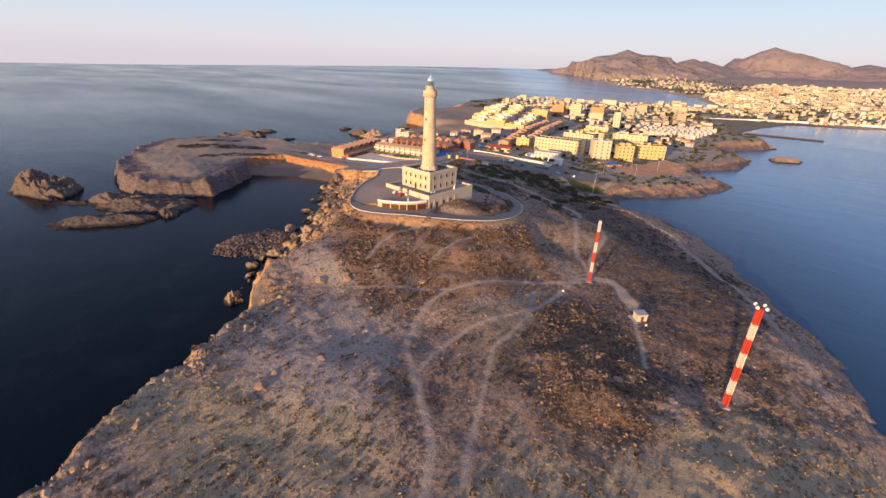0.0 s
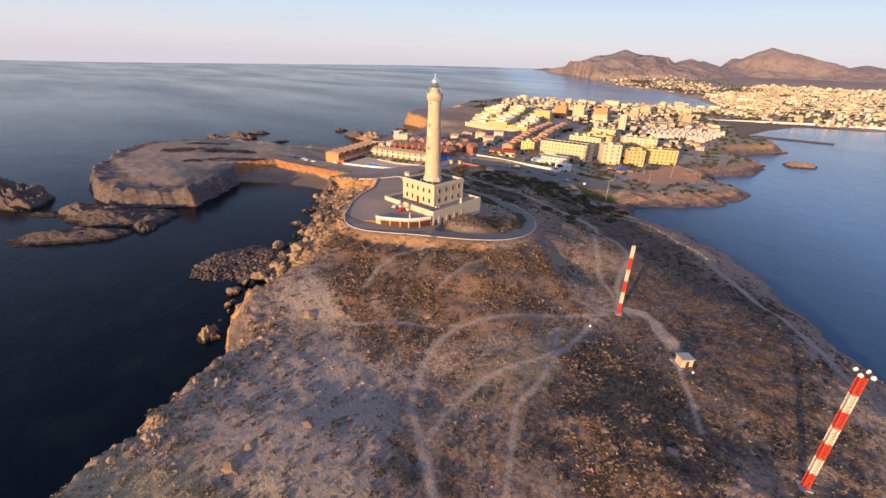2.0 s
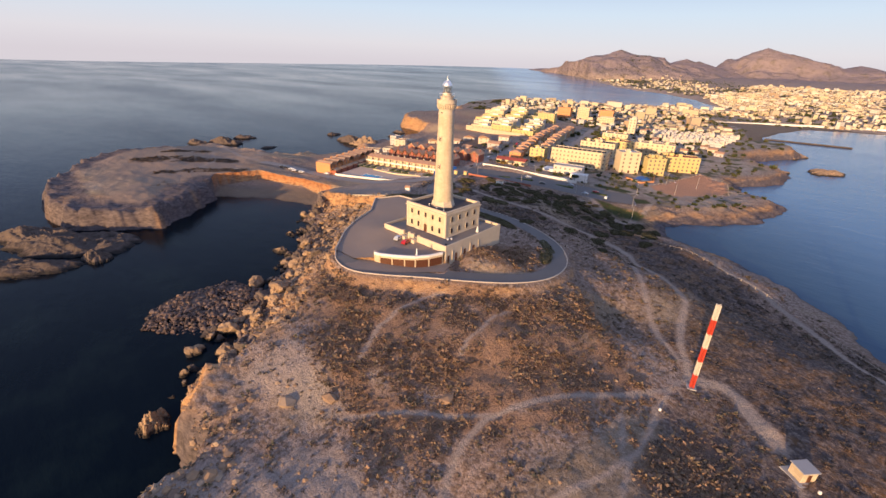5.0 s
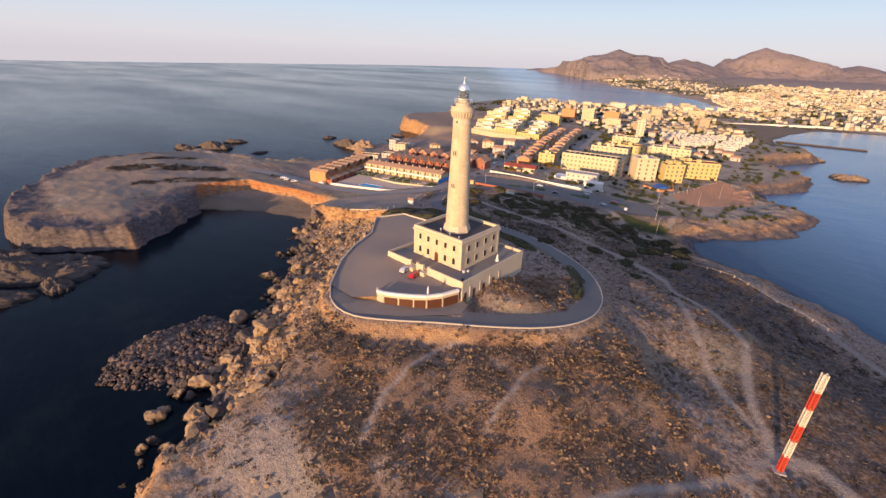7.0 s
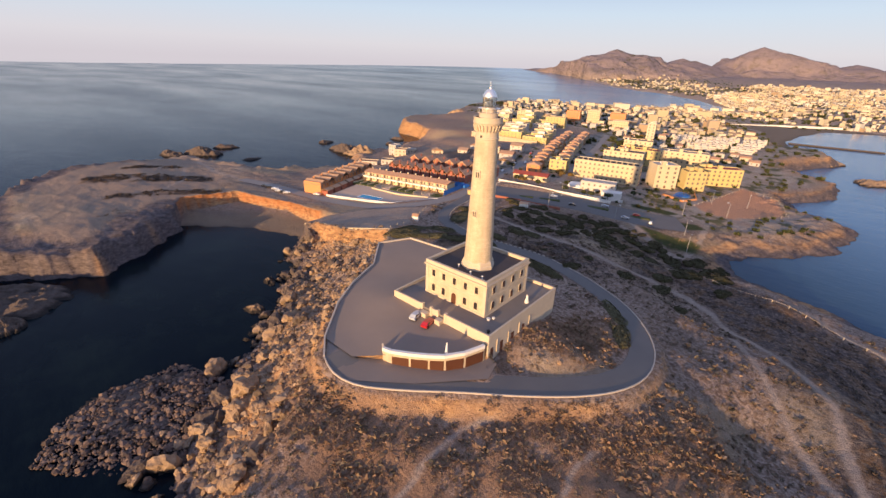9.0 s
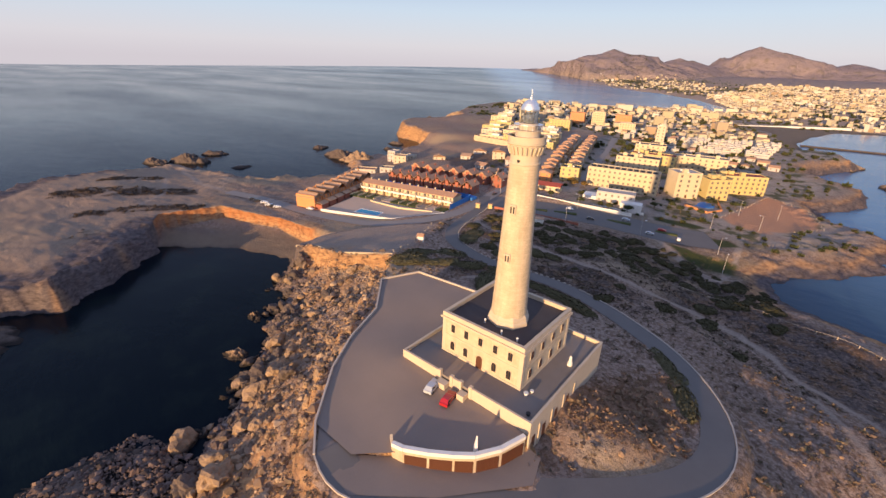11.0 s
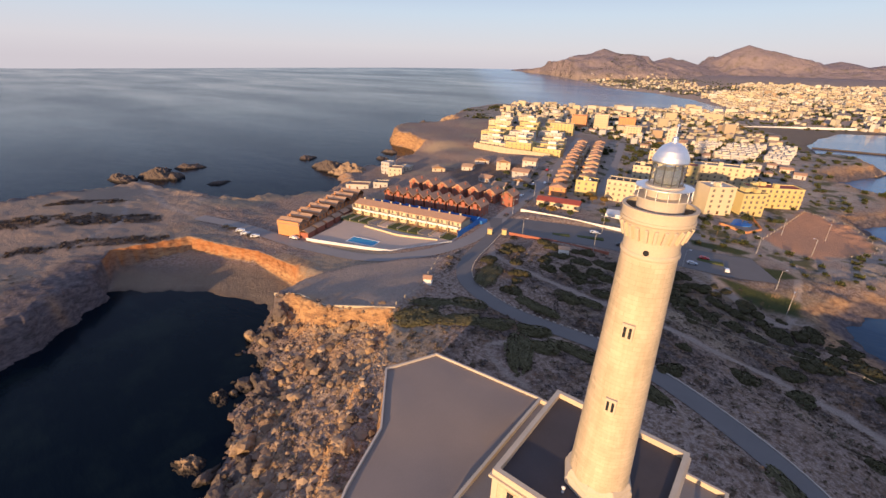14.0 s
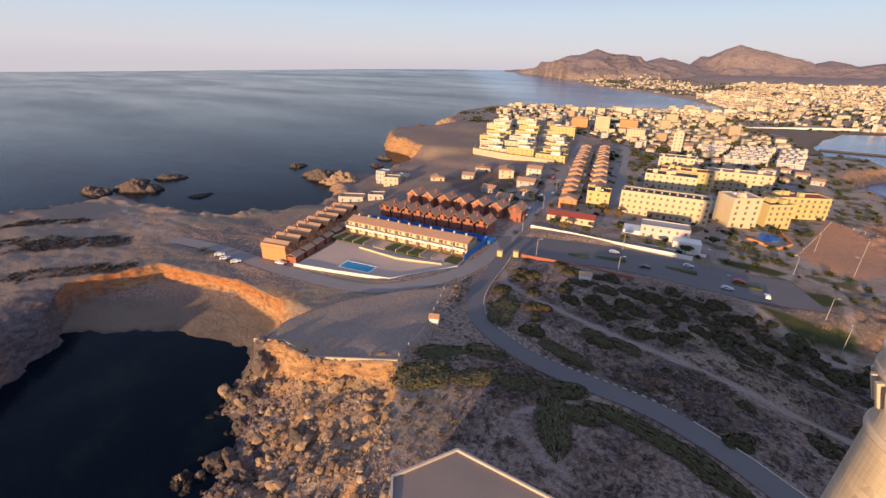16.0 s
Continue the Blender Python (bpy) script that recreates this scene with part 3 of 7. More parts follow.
def ground_height(px, py, detail=True):
    px, py = np.asarray(px, float), np.asarray(py, float)
    h = blend(px, py, SPOTS_CAPE + SPOTS_HILL + SPOTS_TOWN)
    wob = 1.0 if detail else 0.0
    d = inland(px + wob * 5.0 * fbm(px, py, 13, 4, 5, 0.6), py + wob * 5.0 * fbm(px, py, 13, 4, 9, 0.6), COAST_WEST + COAST_EAST)
    w = blend(px, py, SLOPE_WIDTHS)
    cliff = 1 - ramp_up(10, 22, w)
    up = np.clip(d / w, 0, 1)
    z = h * (1 - (1 - up) ** 1.7)
    if detail:
        rough = np.clip(d / 4, 0, 1) * (1 - ramp_up(w * 1.0, w * 1.9, d)) * np.maximum(ramp_up(45, 12, w), 0.75 * (py > 270) * (px > -140)) * (py < 780)
        cape2 = (px < -285) * (py < 172) * ramp_up(28, 10, d) * np.clip(d / 3, 0, 1)
        z = z + cape2 * (1.5 * fbm(px, py, 15, 5, 221, 0.62) - 0.5)
        z = z + rough * (2.9 * fbm(px, py, 9, 4, 21, 0.62) + 0.9 * np.abs(fbm(px, py, 4, 3, 31)))
        calm = 1 - ramp_up(225, 260, py) * 0.8
        z = z + np.clip(d / 20, 0, 1) * calm * (0.85 * fbm(px, py, 15, 4, 41) + 0.28 * fbm(px, py, 2.8, 3, 51))
        z = z + ramp_up(-5, 5, inland(px, py, OUTCROP) + 4 * fbm(px, py, 9, 3, 61)) * (1.6 + 1.9 * fbm(px, py, 6, 4, 62, 0.6))
    z = np.where(d < 0, np.maximum(d * 0.35, -5), np.maximum(z, np.minimum(d * 0.15, 0.5)))
    if np.max(py) > 900:
        k = ramp_up(940, 1090, py)
        z = z * (1 - k) + far_height(px, np.maximum(py, 900))[0] * k
    # broken blocks lean against a short cliff below the yard and the ledge
    west = ramp_up(-138, -152, px) * ramp_up(196, 186, py) * ramp_up(62, 74, py) * (px > -285)
    e = inland(px + wob * 3.5 * fbm(px, py, 11, 4, 205, 0.6), py + wob * 3.5 * fbm(px, py, 11, 4, 209, 0.6), TOP)
    share = np.maximum(d, 0) / (np.maximum(d, 0) + np.maximum(-e, 0) + 0.5)
    heap = 0.5 + h * (0.70 * share ** 1.15 + 0.30 * ramp_up(-3.0, -0.2, e))
    if detail:
        heap = heap + (e < 0) * np.clip(d / 3, 0, 1) * (2.3 * fbm(px, py, 9, 4, 21, 0.65) + 1.3 * np.abs(fbm(px, py, 4, 3, 23)))
    z = np.where(e < 0, z * (1 - west) + np.minimum(z, heap) * west, z)
    sand = ramp_up(-0.7, 0.2, inland(px, py, BEACH)) * (d > 0)
    z = z * (1 - sand) + np.minimum(z, 0.1 + d * 0.13) * sand
    for line, half, side in ROADS:
        dist, zz = near_line(px, py, line, True)
        k = 1 - ramp_up(half + 0.4, half + side, dist)
        z = z * (1 - k) + (zz - 0.15) * k
    if np.max(py) > 700:
        bay = ramp_up(-12, 2, inland(px, py, BAY_SAND)) * (d > 0)
        z = z * (1 - bay) + np.minimum(z, 0.2 + d * 0.035) * bay
    for outline, heights in ((YARD, YARD_SPOTS), (LEDGE, LEDGE_SPOTS), (DECK, DECK_SPOTS), (APRON, APRON_SPOTS)):
        k = ramp_up(-1.6, -0.2, inland(px, py, outline)) if outline is not APRON else ramp_up(-0.9, -0.1, inland(px, py, outline))
        z = z * (1 - k) + (blend(px, py, heights) - (0 if outline is LEDGE else 0.25)) * k
    return z, d


def lines(*runs):
    """Grid lines from runs of (start, end, step)."""
    return np.concatenate([np.arange(a, b, s) for a, b, s in runs])


gx = lines((-660, -440, 3.0), (-440, -262, 1.3), (-262, -160, 0.95), (-160, 46, 0.75), (46, 130, 4.0))
gy = lines((-120, -40, 3.0), (-40, 20, 0.95), (20, 175, 0.75), (175, 245, 0.95), (245, 480, 1.7), (480, 1130, 4.5))
GX, GY = np.meshgrid(gx, gy)
GZ, GD = ground_height(GX, GY)


def spots_at(px, py):
    """Ground heights from the grid, between its lines."""
    i, j = np.clip(np.searchsorted(gx, px) - 1, 0, len(gx) - 2), np.clip(np.searchsorted(gy, py) - 1, 0, len(gy) - 2)
    u, v = (px - gx[i]) / (gx[i + 1] - gx[i]), (py - gy[j]) / (gy[j + 1] - gy[j])
    return (GZ[j, i] * (1 - u) + GZ[j, i + 1] * u) * (1 - v) + (GZ[j + 1, i] * (1 - u) + GZ[j + 1, i + 1] * u) * v


def spot(x, y):
    return float(spots_at(np.array([float(x)]), np.array([float(y)]))[0])


nx, ny = len(gx), len(gy)
idx = np.arange(nx * ny).reshape(ny, nx)
quads = np.stack([idx[:-1, :-1], idx[:-1, 1:], idx[1:, 1:], idx[1:, :-1]], -1).reshape(-1, 4)
quads = quads[GZ.ravel()[quads].max(1) > -3.0]
ground = data_mesh("ground", np.stack([GX, GY, GZ], -1).reshape(-1, 3).tolist(), quads.tolist(), M_GROUND, True)
tagged(ground, "dry scrubby headland of brown soil and ochre rock above the sea", "ground", kind="structure")


def cover(name, values):
    a = ground.data.attributes.new(name, "FLOAT", "POINT")
    a.data.foreach_set("value", np.clip(values, 0, 1).ravel().astype(np.float32))


ragged = fbm(GX, GY, 7, 3, 77)
track = np.zeros_like(GX)
for line, half in TRACKS:
    track = np.maximum(track, 1 - ramp_up(half * 0.45, half * 1.25 + 0.1, near_line(GX, GY, line) + 0.6 * ragged * half))
track = np.maximum(track, 0.75 * ramp_up(-1, 2, inland(GX, GY, LEDGE) + 2 * ragged))
track = np.maximum(track, 0.4 * ramp_up(400, 470, GY) * ramp_up(-0.4, 0.3, fbm(GX, GY, 40, 3, 19)) * (GX > -380))
cover("track", track)
HEATH = [(-108, 300, 15), (-328, 396, 20), (-348, 380, 14), (-302, 350, 9), (-25, 160, 30), (0, 130, 22), (-60, 205, 34), (-30, 200, 30), (-20, 105, 22), (-45, 118, 16), (-60, 170, 20), (-185, 200, 30), (-160, 228, 34), (-120, 250, 26), (-165, 265, 40), (-205, 250, 30), (-130, 275, 30),
         (-45, 90, 20), (-60, 60, 14), (-112, 250, 12)]
heath = np.zeros_like(GX)
for x, y, r in HEATH:
    heath = np.maximum(heath, 1 - ramp_up(0.3 * r, 1.15 * r, np.hypot(GX - x, GY - y)))
MESA_SCRUB = [([(-416, 126), (-404, 150), (-388, 174)], 9), ([(-374, 124), (-366, 150), (-354, 170)], 5), ([(-440, 150), (-428, 175)], 5), ([(-345, 120), (-338, 108)], 3)]


def mesa_scrub(px, py):
    out = np.zeros(px.shape)
    for line, half in MESA_SCRUB:
        out = np.maximum(out, 1 - ramp_up(0.6 * half, 1.2 * half, near_line(px, py, line) + 4 * fbm(px, py, 9, 3, 93)))
    return out * ramp_up(-0.45, 0.05, fbm(px, py, 6, 4, 94))


heath = np.maximum(heath * ramp_up(-0.5, 0.1, fbm(GX, GY, 11, 4, 91)), mesa_scrub(GX, GY))
RUST = [[(-62, 115), (-51, 132), (-33, 121), (-19, 112), (-12, 88), (-19, 74), (-30, 68), (-42, 83)], [(-170, 112), (-158, 107), (-141, 111), (-128, 123), (-117, 135), (-103, 150), (-94, 162), (-62, 137), (-71, 114), (-88, 91), (-97, 74), (-130, 83), (-160, 98)], [(-131, 140), (-118, 150), (-113, 166), (-120, 180), (-130, 168)]]
PURPLE = [(-82, 71), (-78, 98), (-63, 125), (-49, 108), (-45, 89), (-37, 70), (-32, 58), (-35, 44), (-41, 37), (-60, 51)]
PALE = [[(-125, 40), (-121, 60), (-104, 74), (-86, 69), (-65, 56), (-69, 44), (-88, 31), (-111, 30)], [(-96, 98), (-124, 70), (-136, 66), (-140, 84), (-118, 100)], [(-43, 95), (-33, 106), (-13, 110), (-9, 100), (-18, 88), (-31, 84)], [(-127, 143), (-118, 151), (-117, 160), (-124, 163)]]
STRAW = [[(-80, 1), (-120, 0), (-112, 22), (-90, 32), (-72, 43), (-62, 49), (-44, 36), (-50, -20)], [(-33, 64), (-18, 85), (-1, 109), (11, 123), (32, 122), (36, 90), (20, 10), (-26, 30)]]
MESA = [(-300, 92), (-330, 80), (-420, 90), (-480, 150), (-490, 205), (-420, 215), (-370, 190), (-352, 160), (-330, 130)]


def patch(outlines, soft=7.0, seed=0):
    d = np.maximum.reduce([inland(GX, GY, o) for o in outlines])
    return ramp_up(-0.5 * soft, 0.5 * soft, d + 1.1 * soft * fbm(GX, GY, 13, 4, 300 + seed, 0.65)) * (1 - track)


purple = patch([PURPLE], 9, 1)
PARK = [(-178, 332), (-160, 308), (-146, 298), (-122, 284), (-106, 292), (-108, 325), (-118, 352), (-138, 372), (-168, 366), (-205, 342), (-180, 338)]
SHADED_SLOPE = [(-104, 148), (-112, 190), (-132, 214), (-150, 236), (-112, 238), (-92, 212), (-74, 192), (-68, 162), (-80, 146)]
FIELD = [(-354, 372), (-318, 352), (-296, 358), (-292, 392), (-308, 424), (-345, 414)]
HOLLOW = [(-60, 148), (-30, 165), (6, 138), (-4, 113), (-40, 113), (-60, 122)]
SHADED_EAST = [(-66, 160), (-71, 195), (-92, 214), (-112, 244), (-150, 255), (-110, 268), (-60, 250), (-12, 180), (8, 135), (-20, 128), (-50, 150)]
# eastern-slope patches paint shade over the heath; hollow, field and park are scrub
heath = np.maximum.reduce([heath, 0.45 * purple, 1.0 * patch([SHADED_EAST], 8, 6), 0.3 * patch([SHADED_SLOPE], 9, 9), 0.75 * patch([HOLLOW], 8, 11), 0.9 * patch([FIELD], 8, 10), 0.5 * patch([PARK], 6, 7)])
cover("heath", heath * (1 - track))
cover("pale", 0.5 * patch(PALE, 8, 2) + 0.5 * patch([MESA], 10, 5) * (1 - heath))
cover("rust", 0.4 * patch([MESA], 10, 12) + 0.95 * patch(RUST, 8, 3) * ramp_up(-0.9, 0.0, fbm(GX, GY, 6, 3, 92)))
cover("straw", 0.85 * patch(STRAW, 14, 4) + 0.55 * patch([MESA], 10, 8) + 0.5 * ramp_up(0.15, 0.5, fbm(GX, GY, 30, 4, 67)) * (1 - track))
cover("town", ramp_up(325, 350, GY) * ramp_up(12, 24, GD) * (GX > -300) + ramp_up(620, 660, GY) * ramp_up(12, 30, GD) * (GX <= -300))
cover("red", ramp_up(-3, 2, inland(GX, GY, SPORTS) + 3 * ragged))
beach = ramp_up(3.6, 1.2, GZ) * ramp_up(-4, 4, inland(GX, GY, BEACH)) + ramp_up(-4, 3, inland(GX, GY, BAY_SAND) + 4 * ragged)
cover("sand", beach)
cover("clay", ramp_up(9, 4, near_line(GX, GY, CLAY) + 3 * ragged) * ramp_up(3.4, 5.0, GZ + 1.5 * ragged))
cover("grass", np.maximum.reduce([ramp_up(-1, 1, inland(GX, GY, p)) for p in LAWNS]))
scree = (1 - ramp_up(14, 34, GD)) * ramp_up(-120, -150, GX) * (GX > -300) * (GY < 200)
cover("rock", np.maximum.reduce([scree * ramp_up(-0.3, 0.5, fbm(GX, GY, 8, 4, 15)), 0.95 * ramp_up(22, 12, GD + 6 * fbm(GX, GY, 12, 3, 216)) * (GX < -285) * (GY < 172), ramp_up(16, 6, GD + 5 * fbm(GX, GY, 9, 4, 25)) * (GX > -130) * (GY > 270) * (GY < 720)]) * (1 - beach))

# the mesa's unlit cliff is painted dark; the other rims are dark rock
mesa_shade = ramp_up(26, 14, GD + 6 * fbm(GX, GY, 12, 3, 216)) * (GX < -285) * (GY < 172)
reef_rim = ramp_up(9, 3, GD + 3 * fbm(GX, GY, 6, 3, 217)) * (GX > -140) + 0.35 * (GX > -140) * (GY > 260) * ramp_up(0.0, 0.35, fbm(GX, GY, 15, 4, 218))
shore_rim = ramp_up(12, 5, GD + 4 * fbm(GX, GY, 8, 3, 219)) * (GX < -150) * (GX > -285) * (GY < 178)
cover("dark_shaded_rock", np.maximum(shore_rim, mesa_shade * ramp_up(-0.9, -0.3, fbm(GX, GY, 14, 4, 215))) + reef_rim)

# the coast beyond the town, and the mountains
fx, fy = lines((-2650, 1150, 15.0)), lines((1105, 4780, 15.0))
FX, FY = np.meshgrid(fx, fy)
fz, fd = far_height(FX, FY)
fz = fz - 0.6 * (FY < 1130)
nx, ny = len(fx), len(fy)
idx = np.arange(nx * ny).reshape(ny, nx)
quads = np.stack([idx[:-1, :-1], idx[:-1, 1:], idx[1:, 1:], idx[1:, :-1]], -1).reshape(-1, 4)
quads = quads[fd.ravel()[quads].max(1) > -20]
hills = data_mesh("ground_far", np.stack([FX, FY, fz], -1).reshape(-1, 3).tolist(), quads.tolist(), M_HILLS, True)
tagged(hills, "distant brown coast rising to bare mountains", "hills", kind="structure")

# the sea, one sheet to the horizon
rad = np.concatenate([[0.0], np.geomspace(60, 4720, 60)])
ang = np.radians(np.arange(0, 360, 3.0))
RR, AA = np.meshgrid(rad, ang)
SX, SY = RR * np.sin(AA) - 80, RR * np.cos(AA) + 60
SZ = sea_rise(SX, SY)
na, nr = len(ang), len(rad)
idx = np.arange(na * nr).reshape(na, nr)
nxt = np.roll(idx, -1, 0)
quads = np.stack([idx[:, :-1], idx[:, 1:], nxt[:, 1:], nxt[:, :-1]], -1).reshape(-1, 4)
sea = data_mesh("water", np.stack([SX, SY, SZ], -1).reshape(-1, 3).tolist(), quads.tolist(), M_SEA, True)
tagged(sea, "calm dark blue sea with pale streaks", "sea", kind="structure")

# ---- paved surfaces ----
from mathutils import geometry


def sheet(name, outline, height, lift, mat, step=2.0):
    """A paved area with that outline, lying on the ground's own height."""
    xs, ys = [p[0] for p in outline], [p[1] for p in outline]
    px, py = np.meshgrid(np.arange(min(xs), max(xs), step), np.arange(min(ys), max(ys), step))
    keep = inland(px, py, outline) > 0.6 * step
    pts = [Vector(p) for p in outline] + [Vector((x, y)) for x, y in zip(px[keep], py[keep])]
    n = len(outline)
    vs, _, fs, *_ = geometry.delaunay_2d_cdt(pts, [(k, (k + 1) % n) for k in range(n)], [], 1, 1e-4)
    vx, vy = np.array([v.x for v in vs]), np.array([v.y for v in vs])
    vz = height(vx, vy) + lift
    return data_mesh(name, np.stack([vx, vy, vz], -1).tolist(), [tuple(f) for f in fs], mat, True)


def ribbon(name, line, half, lift, mat, cols=5, from_ground=False):
    """A strip along a line of (x, y, z)."""
    verts, faces = [], []
    for k, p in enumerate(line):
        a, b = line[max(k - 1, 0)], line[min(k + 1, len(line) - 1)]
        t = Vector((b[0] - a[0], b[1] - a[1])).normalized()
        for c in range(cols):
            s = (c / (cols - 1) * 2 - 1) * half
            x, y = p[0] - t.y * s, p[1] + t.x * s
            verts.append((x, y, (spot(x, y) if from_ground else p[2]) + lift))
    for k in range(len(line) - 1):
        for c in range(cols - 1):
            i = k * cols + c
            faces.append((i, i + cols, i + cols + 1, i + 1))
    return data_mesh(name, verts, faces, mat, True)


def wall_run(line, thick, height, sink=0.6, bm=None):
    """A wall of even height that follows a line of (x, y, z)."""
    bm = bm or bmesh.new()
    for a, b in zip(line, line[1:]):
        t = Vector((b[0] - a[0], b[1] - a[1])).normalized() * 0.02
        nrm = Vector((-t.y, t.x)).normalized() * thick / 2
        v = []
        for q, s in ((a, -1), (b, 1)):
            for side in (-1, 1):
                for z in (q[2] - sink, q[2] + height):
                    v.append(bm.verts.new((q[0] + side * nrm.x + s * t.x, q[1] + side * nrm.y + s * t.y, z)))
        for f in ((0, 1, 3, 2), (4, 6, 7, 5), (0, 4, 5, 1), (2, 3, 7, 6), (1, 5, 7, 3), (0, 2, 6, 4)):
            bm.faces.new([v[i] for i in f])
    bmesh.ops.recalc_face_normals(bm, faces=bm.faces)
    return bm


def beside(line, off):
    out = []
    for k, p in enumerate(line):
        a, b = line[max(k - 1, 0)], line[min(k + 1, len(line) - 1)]
        t = Vector((b[0] - a[0], b[1] - a[1])).normalized()
        out.append((p[0] - t.y * off, p[1] + t.x * off, p[2]))
    return out


def yard_height(px, py):
    return blend(px, py, YARD_SPOTS)


yard = sheet("pavement", YARD, yard_height, 0.0, M_YARD)
tagged(yard, "worn brown-grey asphalt yard before the lighthouse", "yard", kind="structure")
R1, R2, R3, R4 = (r[0] for r in ROADS)
tagged(sheet("pavement", APRON, lambda px, py: blend(px, py, APRON_SPOTS), -0.02, M_YARD), "asphalt apron before the garage doors", "yard", kind="structure")
tagged(ribbon("road", R4, 2.8, 0.03, M_STREET), "narrow back street between small houses", "road", kind="structure")
tagged(ribbon("road", R1, 3.0, 0.03, M_ROAD), "narrow grey asphalt road looping round the lighthouse hill", "road", kind="structure")
tagged(ribbon("road", R2, 3.6, 0.03, M_STREET), "grey asphalt shore road and town street", "road", kind="structure")
tagged(ribbon("road", R3, 13.0, 0.02, M_ROAD, 9), "broad grey asphalt avenue with parking", "road", kind="structure")
low = [(x, y, float(yard_height(np.array([x]), np.array([y]))[0])) for x, y in YARD]
outer = [p for p in beside(R1, -3.1) if p[0] > -156 or p[1] > 130]
west_wall = [low[1], low[0]] + low[:8:-1] + [(-158.5, 110.4, 24.9)]
tagged(part("parapet", wall_run(west_wall, 0.34, 0.5, 1.5), M_KERB), "low pale wall along the yard's cliff edge", "wall", kind="structure")
tagged(part("parapet", wall_run([(-158.5, 110.4, 24.9)] + outer[:46], 0.26, 0.2), M_KERB), "low pale kerb wall along the loop road", "wall", kind="structure")

stones = thing("kerb", 0, 0, 0, 0, "row of whitewashed kerb stones beside the loop road", "kerb", kind="structure")
stone_mesh = part("kerb_stone", box(-0.55, 0.55, -0.14, 0.14, -0.3, 0.34, 0.05), M_KERB, stones)
stone_mesh.matrix_local = pose(*outer[46])
run = 0.0
for a, b in zip(outer[46:], outer[47:]):
    gap = math.hypot(b[0] - a[0], b[1] - a[1])
    k = 2.3 - run
    while k < gap:
        o = new("kerb_stone", stone_mesh.data)
        o.parent = stones
        f = k / gap
        o.matrix_local = pose(a[0] + (b[0] - a[0]) * f, a[1] + (b[1] - a[1]) * f, a[2] + (b[2] - a[2]) * f, 0, 0, math.degrees(math.atan2(b[1] - a[1], b[0] - a[0])))
        k += 2.3
    run = gap - (k - 2.3)

# ---- lighthouse ----
LX, LY = -149.0, 152.9
TX, TY = 1.1, -1.7          # the tower stands a little off the middle
T0 = 28.3          # terrace floor
HW, RH = 9.65, 9.3
lh = thing("lighthouse", LX, LY, T0, 0, "tall cream stone lighthouse on a square two-storey house", "lighthouse")


def ring_walls(hx, hy, t, z0, z1):
    """Four walls round a rectangle, as one mesh."""
    bm = box(-hx, hx, -hy, -hy + t, z0, z1)
    box(-hx, hx, hy - t, hy, z0, z1, 0, bm)
    box(-hx, -hx + t, -hy + t, hy - t, z0, z1, 0, bm)
    box(hx - t, hx, -hy + t, hy - t, z0, z1, 0, bm)
    return bm


part("wall", box(-HW, HW, -HW, HW, -0.6, RH - 0.9), M_STONE, lh)
part("plinth", ring_walls(HW + 0.12, HW + 0.12, 0.3, -0.6, 0.55), M_STONE_TRIM, lh)
part("string_course", ring_walls(HW + 0.09, HW + 0.09, 0.2, 4.35, 4.6), M_STONE_TRIM, lh)
part("cornice", ring_walls(HW + 0.42, HW + 0.42, 1.0, RH - 1.0, RH - 0.62), M_STONE_TRIM, lh, "projecting stone cornice")
part("parapet", ring_walls(HW + 0.1, HW + 0.1, 0.7, RH - 0.62, RH + 0.35), M_STONE_TRIM, lh)
part("roof", box(-HW + 0.6, HW - 0.6, -HW + 0.6, HW - 0.6, RH - 0.95, RH - 0.55), M_ROOF_DARK, lh, "dark grey flat roof")
for sx in (-1, 1):
    for sy in (-1, 1):
        part("quoin", box(min(sx * (HW - 0.8), sx * (HW + 0.07)), max(sx * (HW - 0.8), sx * (HW + 0.07)), min(sy * (HW - 0.8), sy * (HW + 0.07)), max(sy * (HW - 0.8), sy * (HW + 0.07)), 0.55, RH - 1.0), M_STONE_TRIM, lh)


def arch(w, h, t, rise):
    """An upright arched slab in the xz plane, its foot at the origin."""
    pts = [(-w / 2, 0), (w / 2, 0)] + [(w / 2 * math.cos(a), h - rise + rise * math.sin(a)) for a in np.linspace(0, math.pi, 9)]
    bm = bmesh.new()
    f = [bm.verts.new((x, -t / 2, z)) for x, z in pts]
    g = [bm.verts.new((x, t / 2, z)) for x, z in pts]
    n = len(pts)
    for k in range(n):
        bm.faces.new((f[k], f[(k + 1) % n], g[(k + 1) % n], g[k]))
    bm.faces.new(f[::-1])
    bm.faces.new(g)
    bmesh.ops.recalc_face_normals(bm, faces=bm.faces)
    return bm


def facade_window(parent, face, u, z, w, h, rise, kind="window"):
    """face: 0 south, 1 east, 2 north, 3 west; u: metres along it."""
    m = pose(0, 0, 0, 0, 0, 90 * face) @ pose(u, -HW, z)
    fr = part("window", arch(w + 0.34, h + 0.22, 0.2, rise + (0.15 if rise else 0.001)), M_STONE_TRIM, parent)
    fr.matrix_local = m @ pose(0, 0, -0.12)
    pane = part("door_leaf" if kind == "door" else "pane", arch(w, h, 0.12, rise or 0.001), M_WOOD if kind == "door" else M_WINDOW, fr, "brown wooden door" if kind == "door" else "")
    pane.matrix_local = pose(0, -0.07, 0.1)
    if kind != "door":
        bar = part("glazing_bar", box(-0.035, 0.035, -0.03, 0.03, 0, h), M_WOOD, fr)
        bar.matrix_local = pose(0, -0.15, 0.12)
    return fr


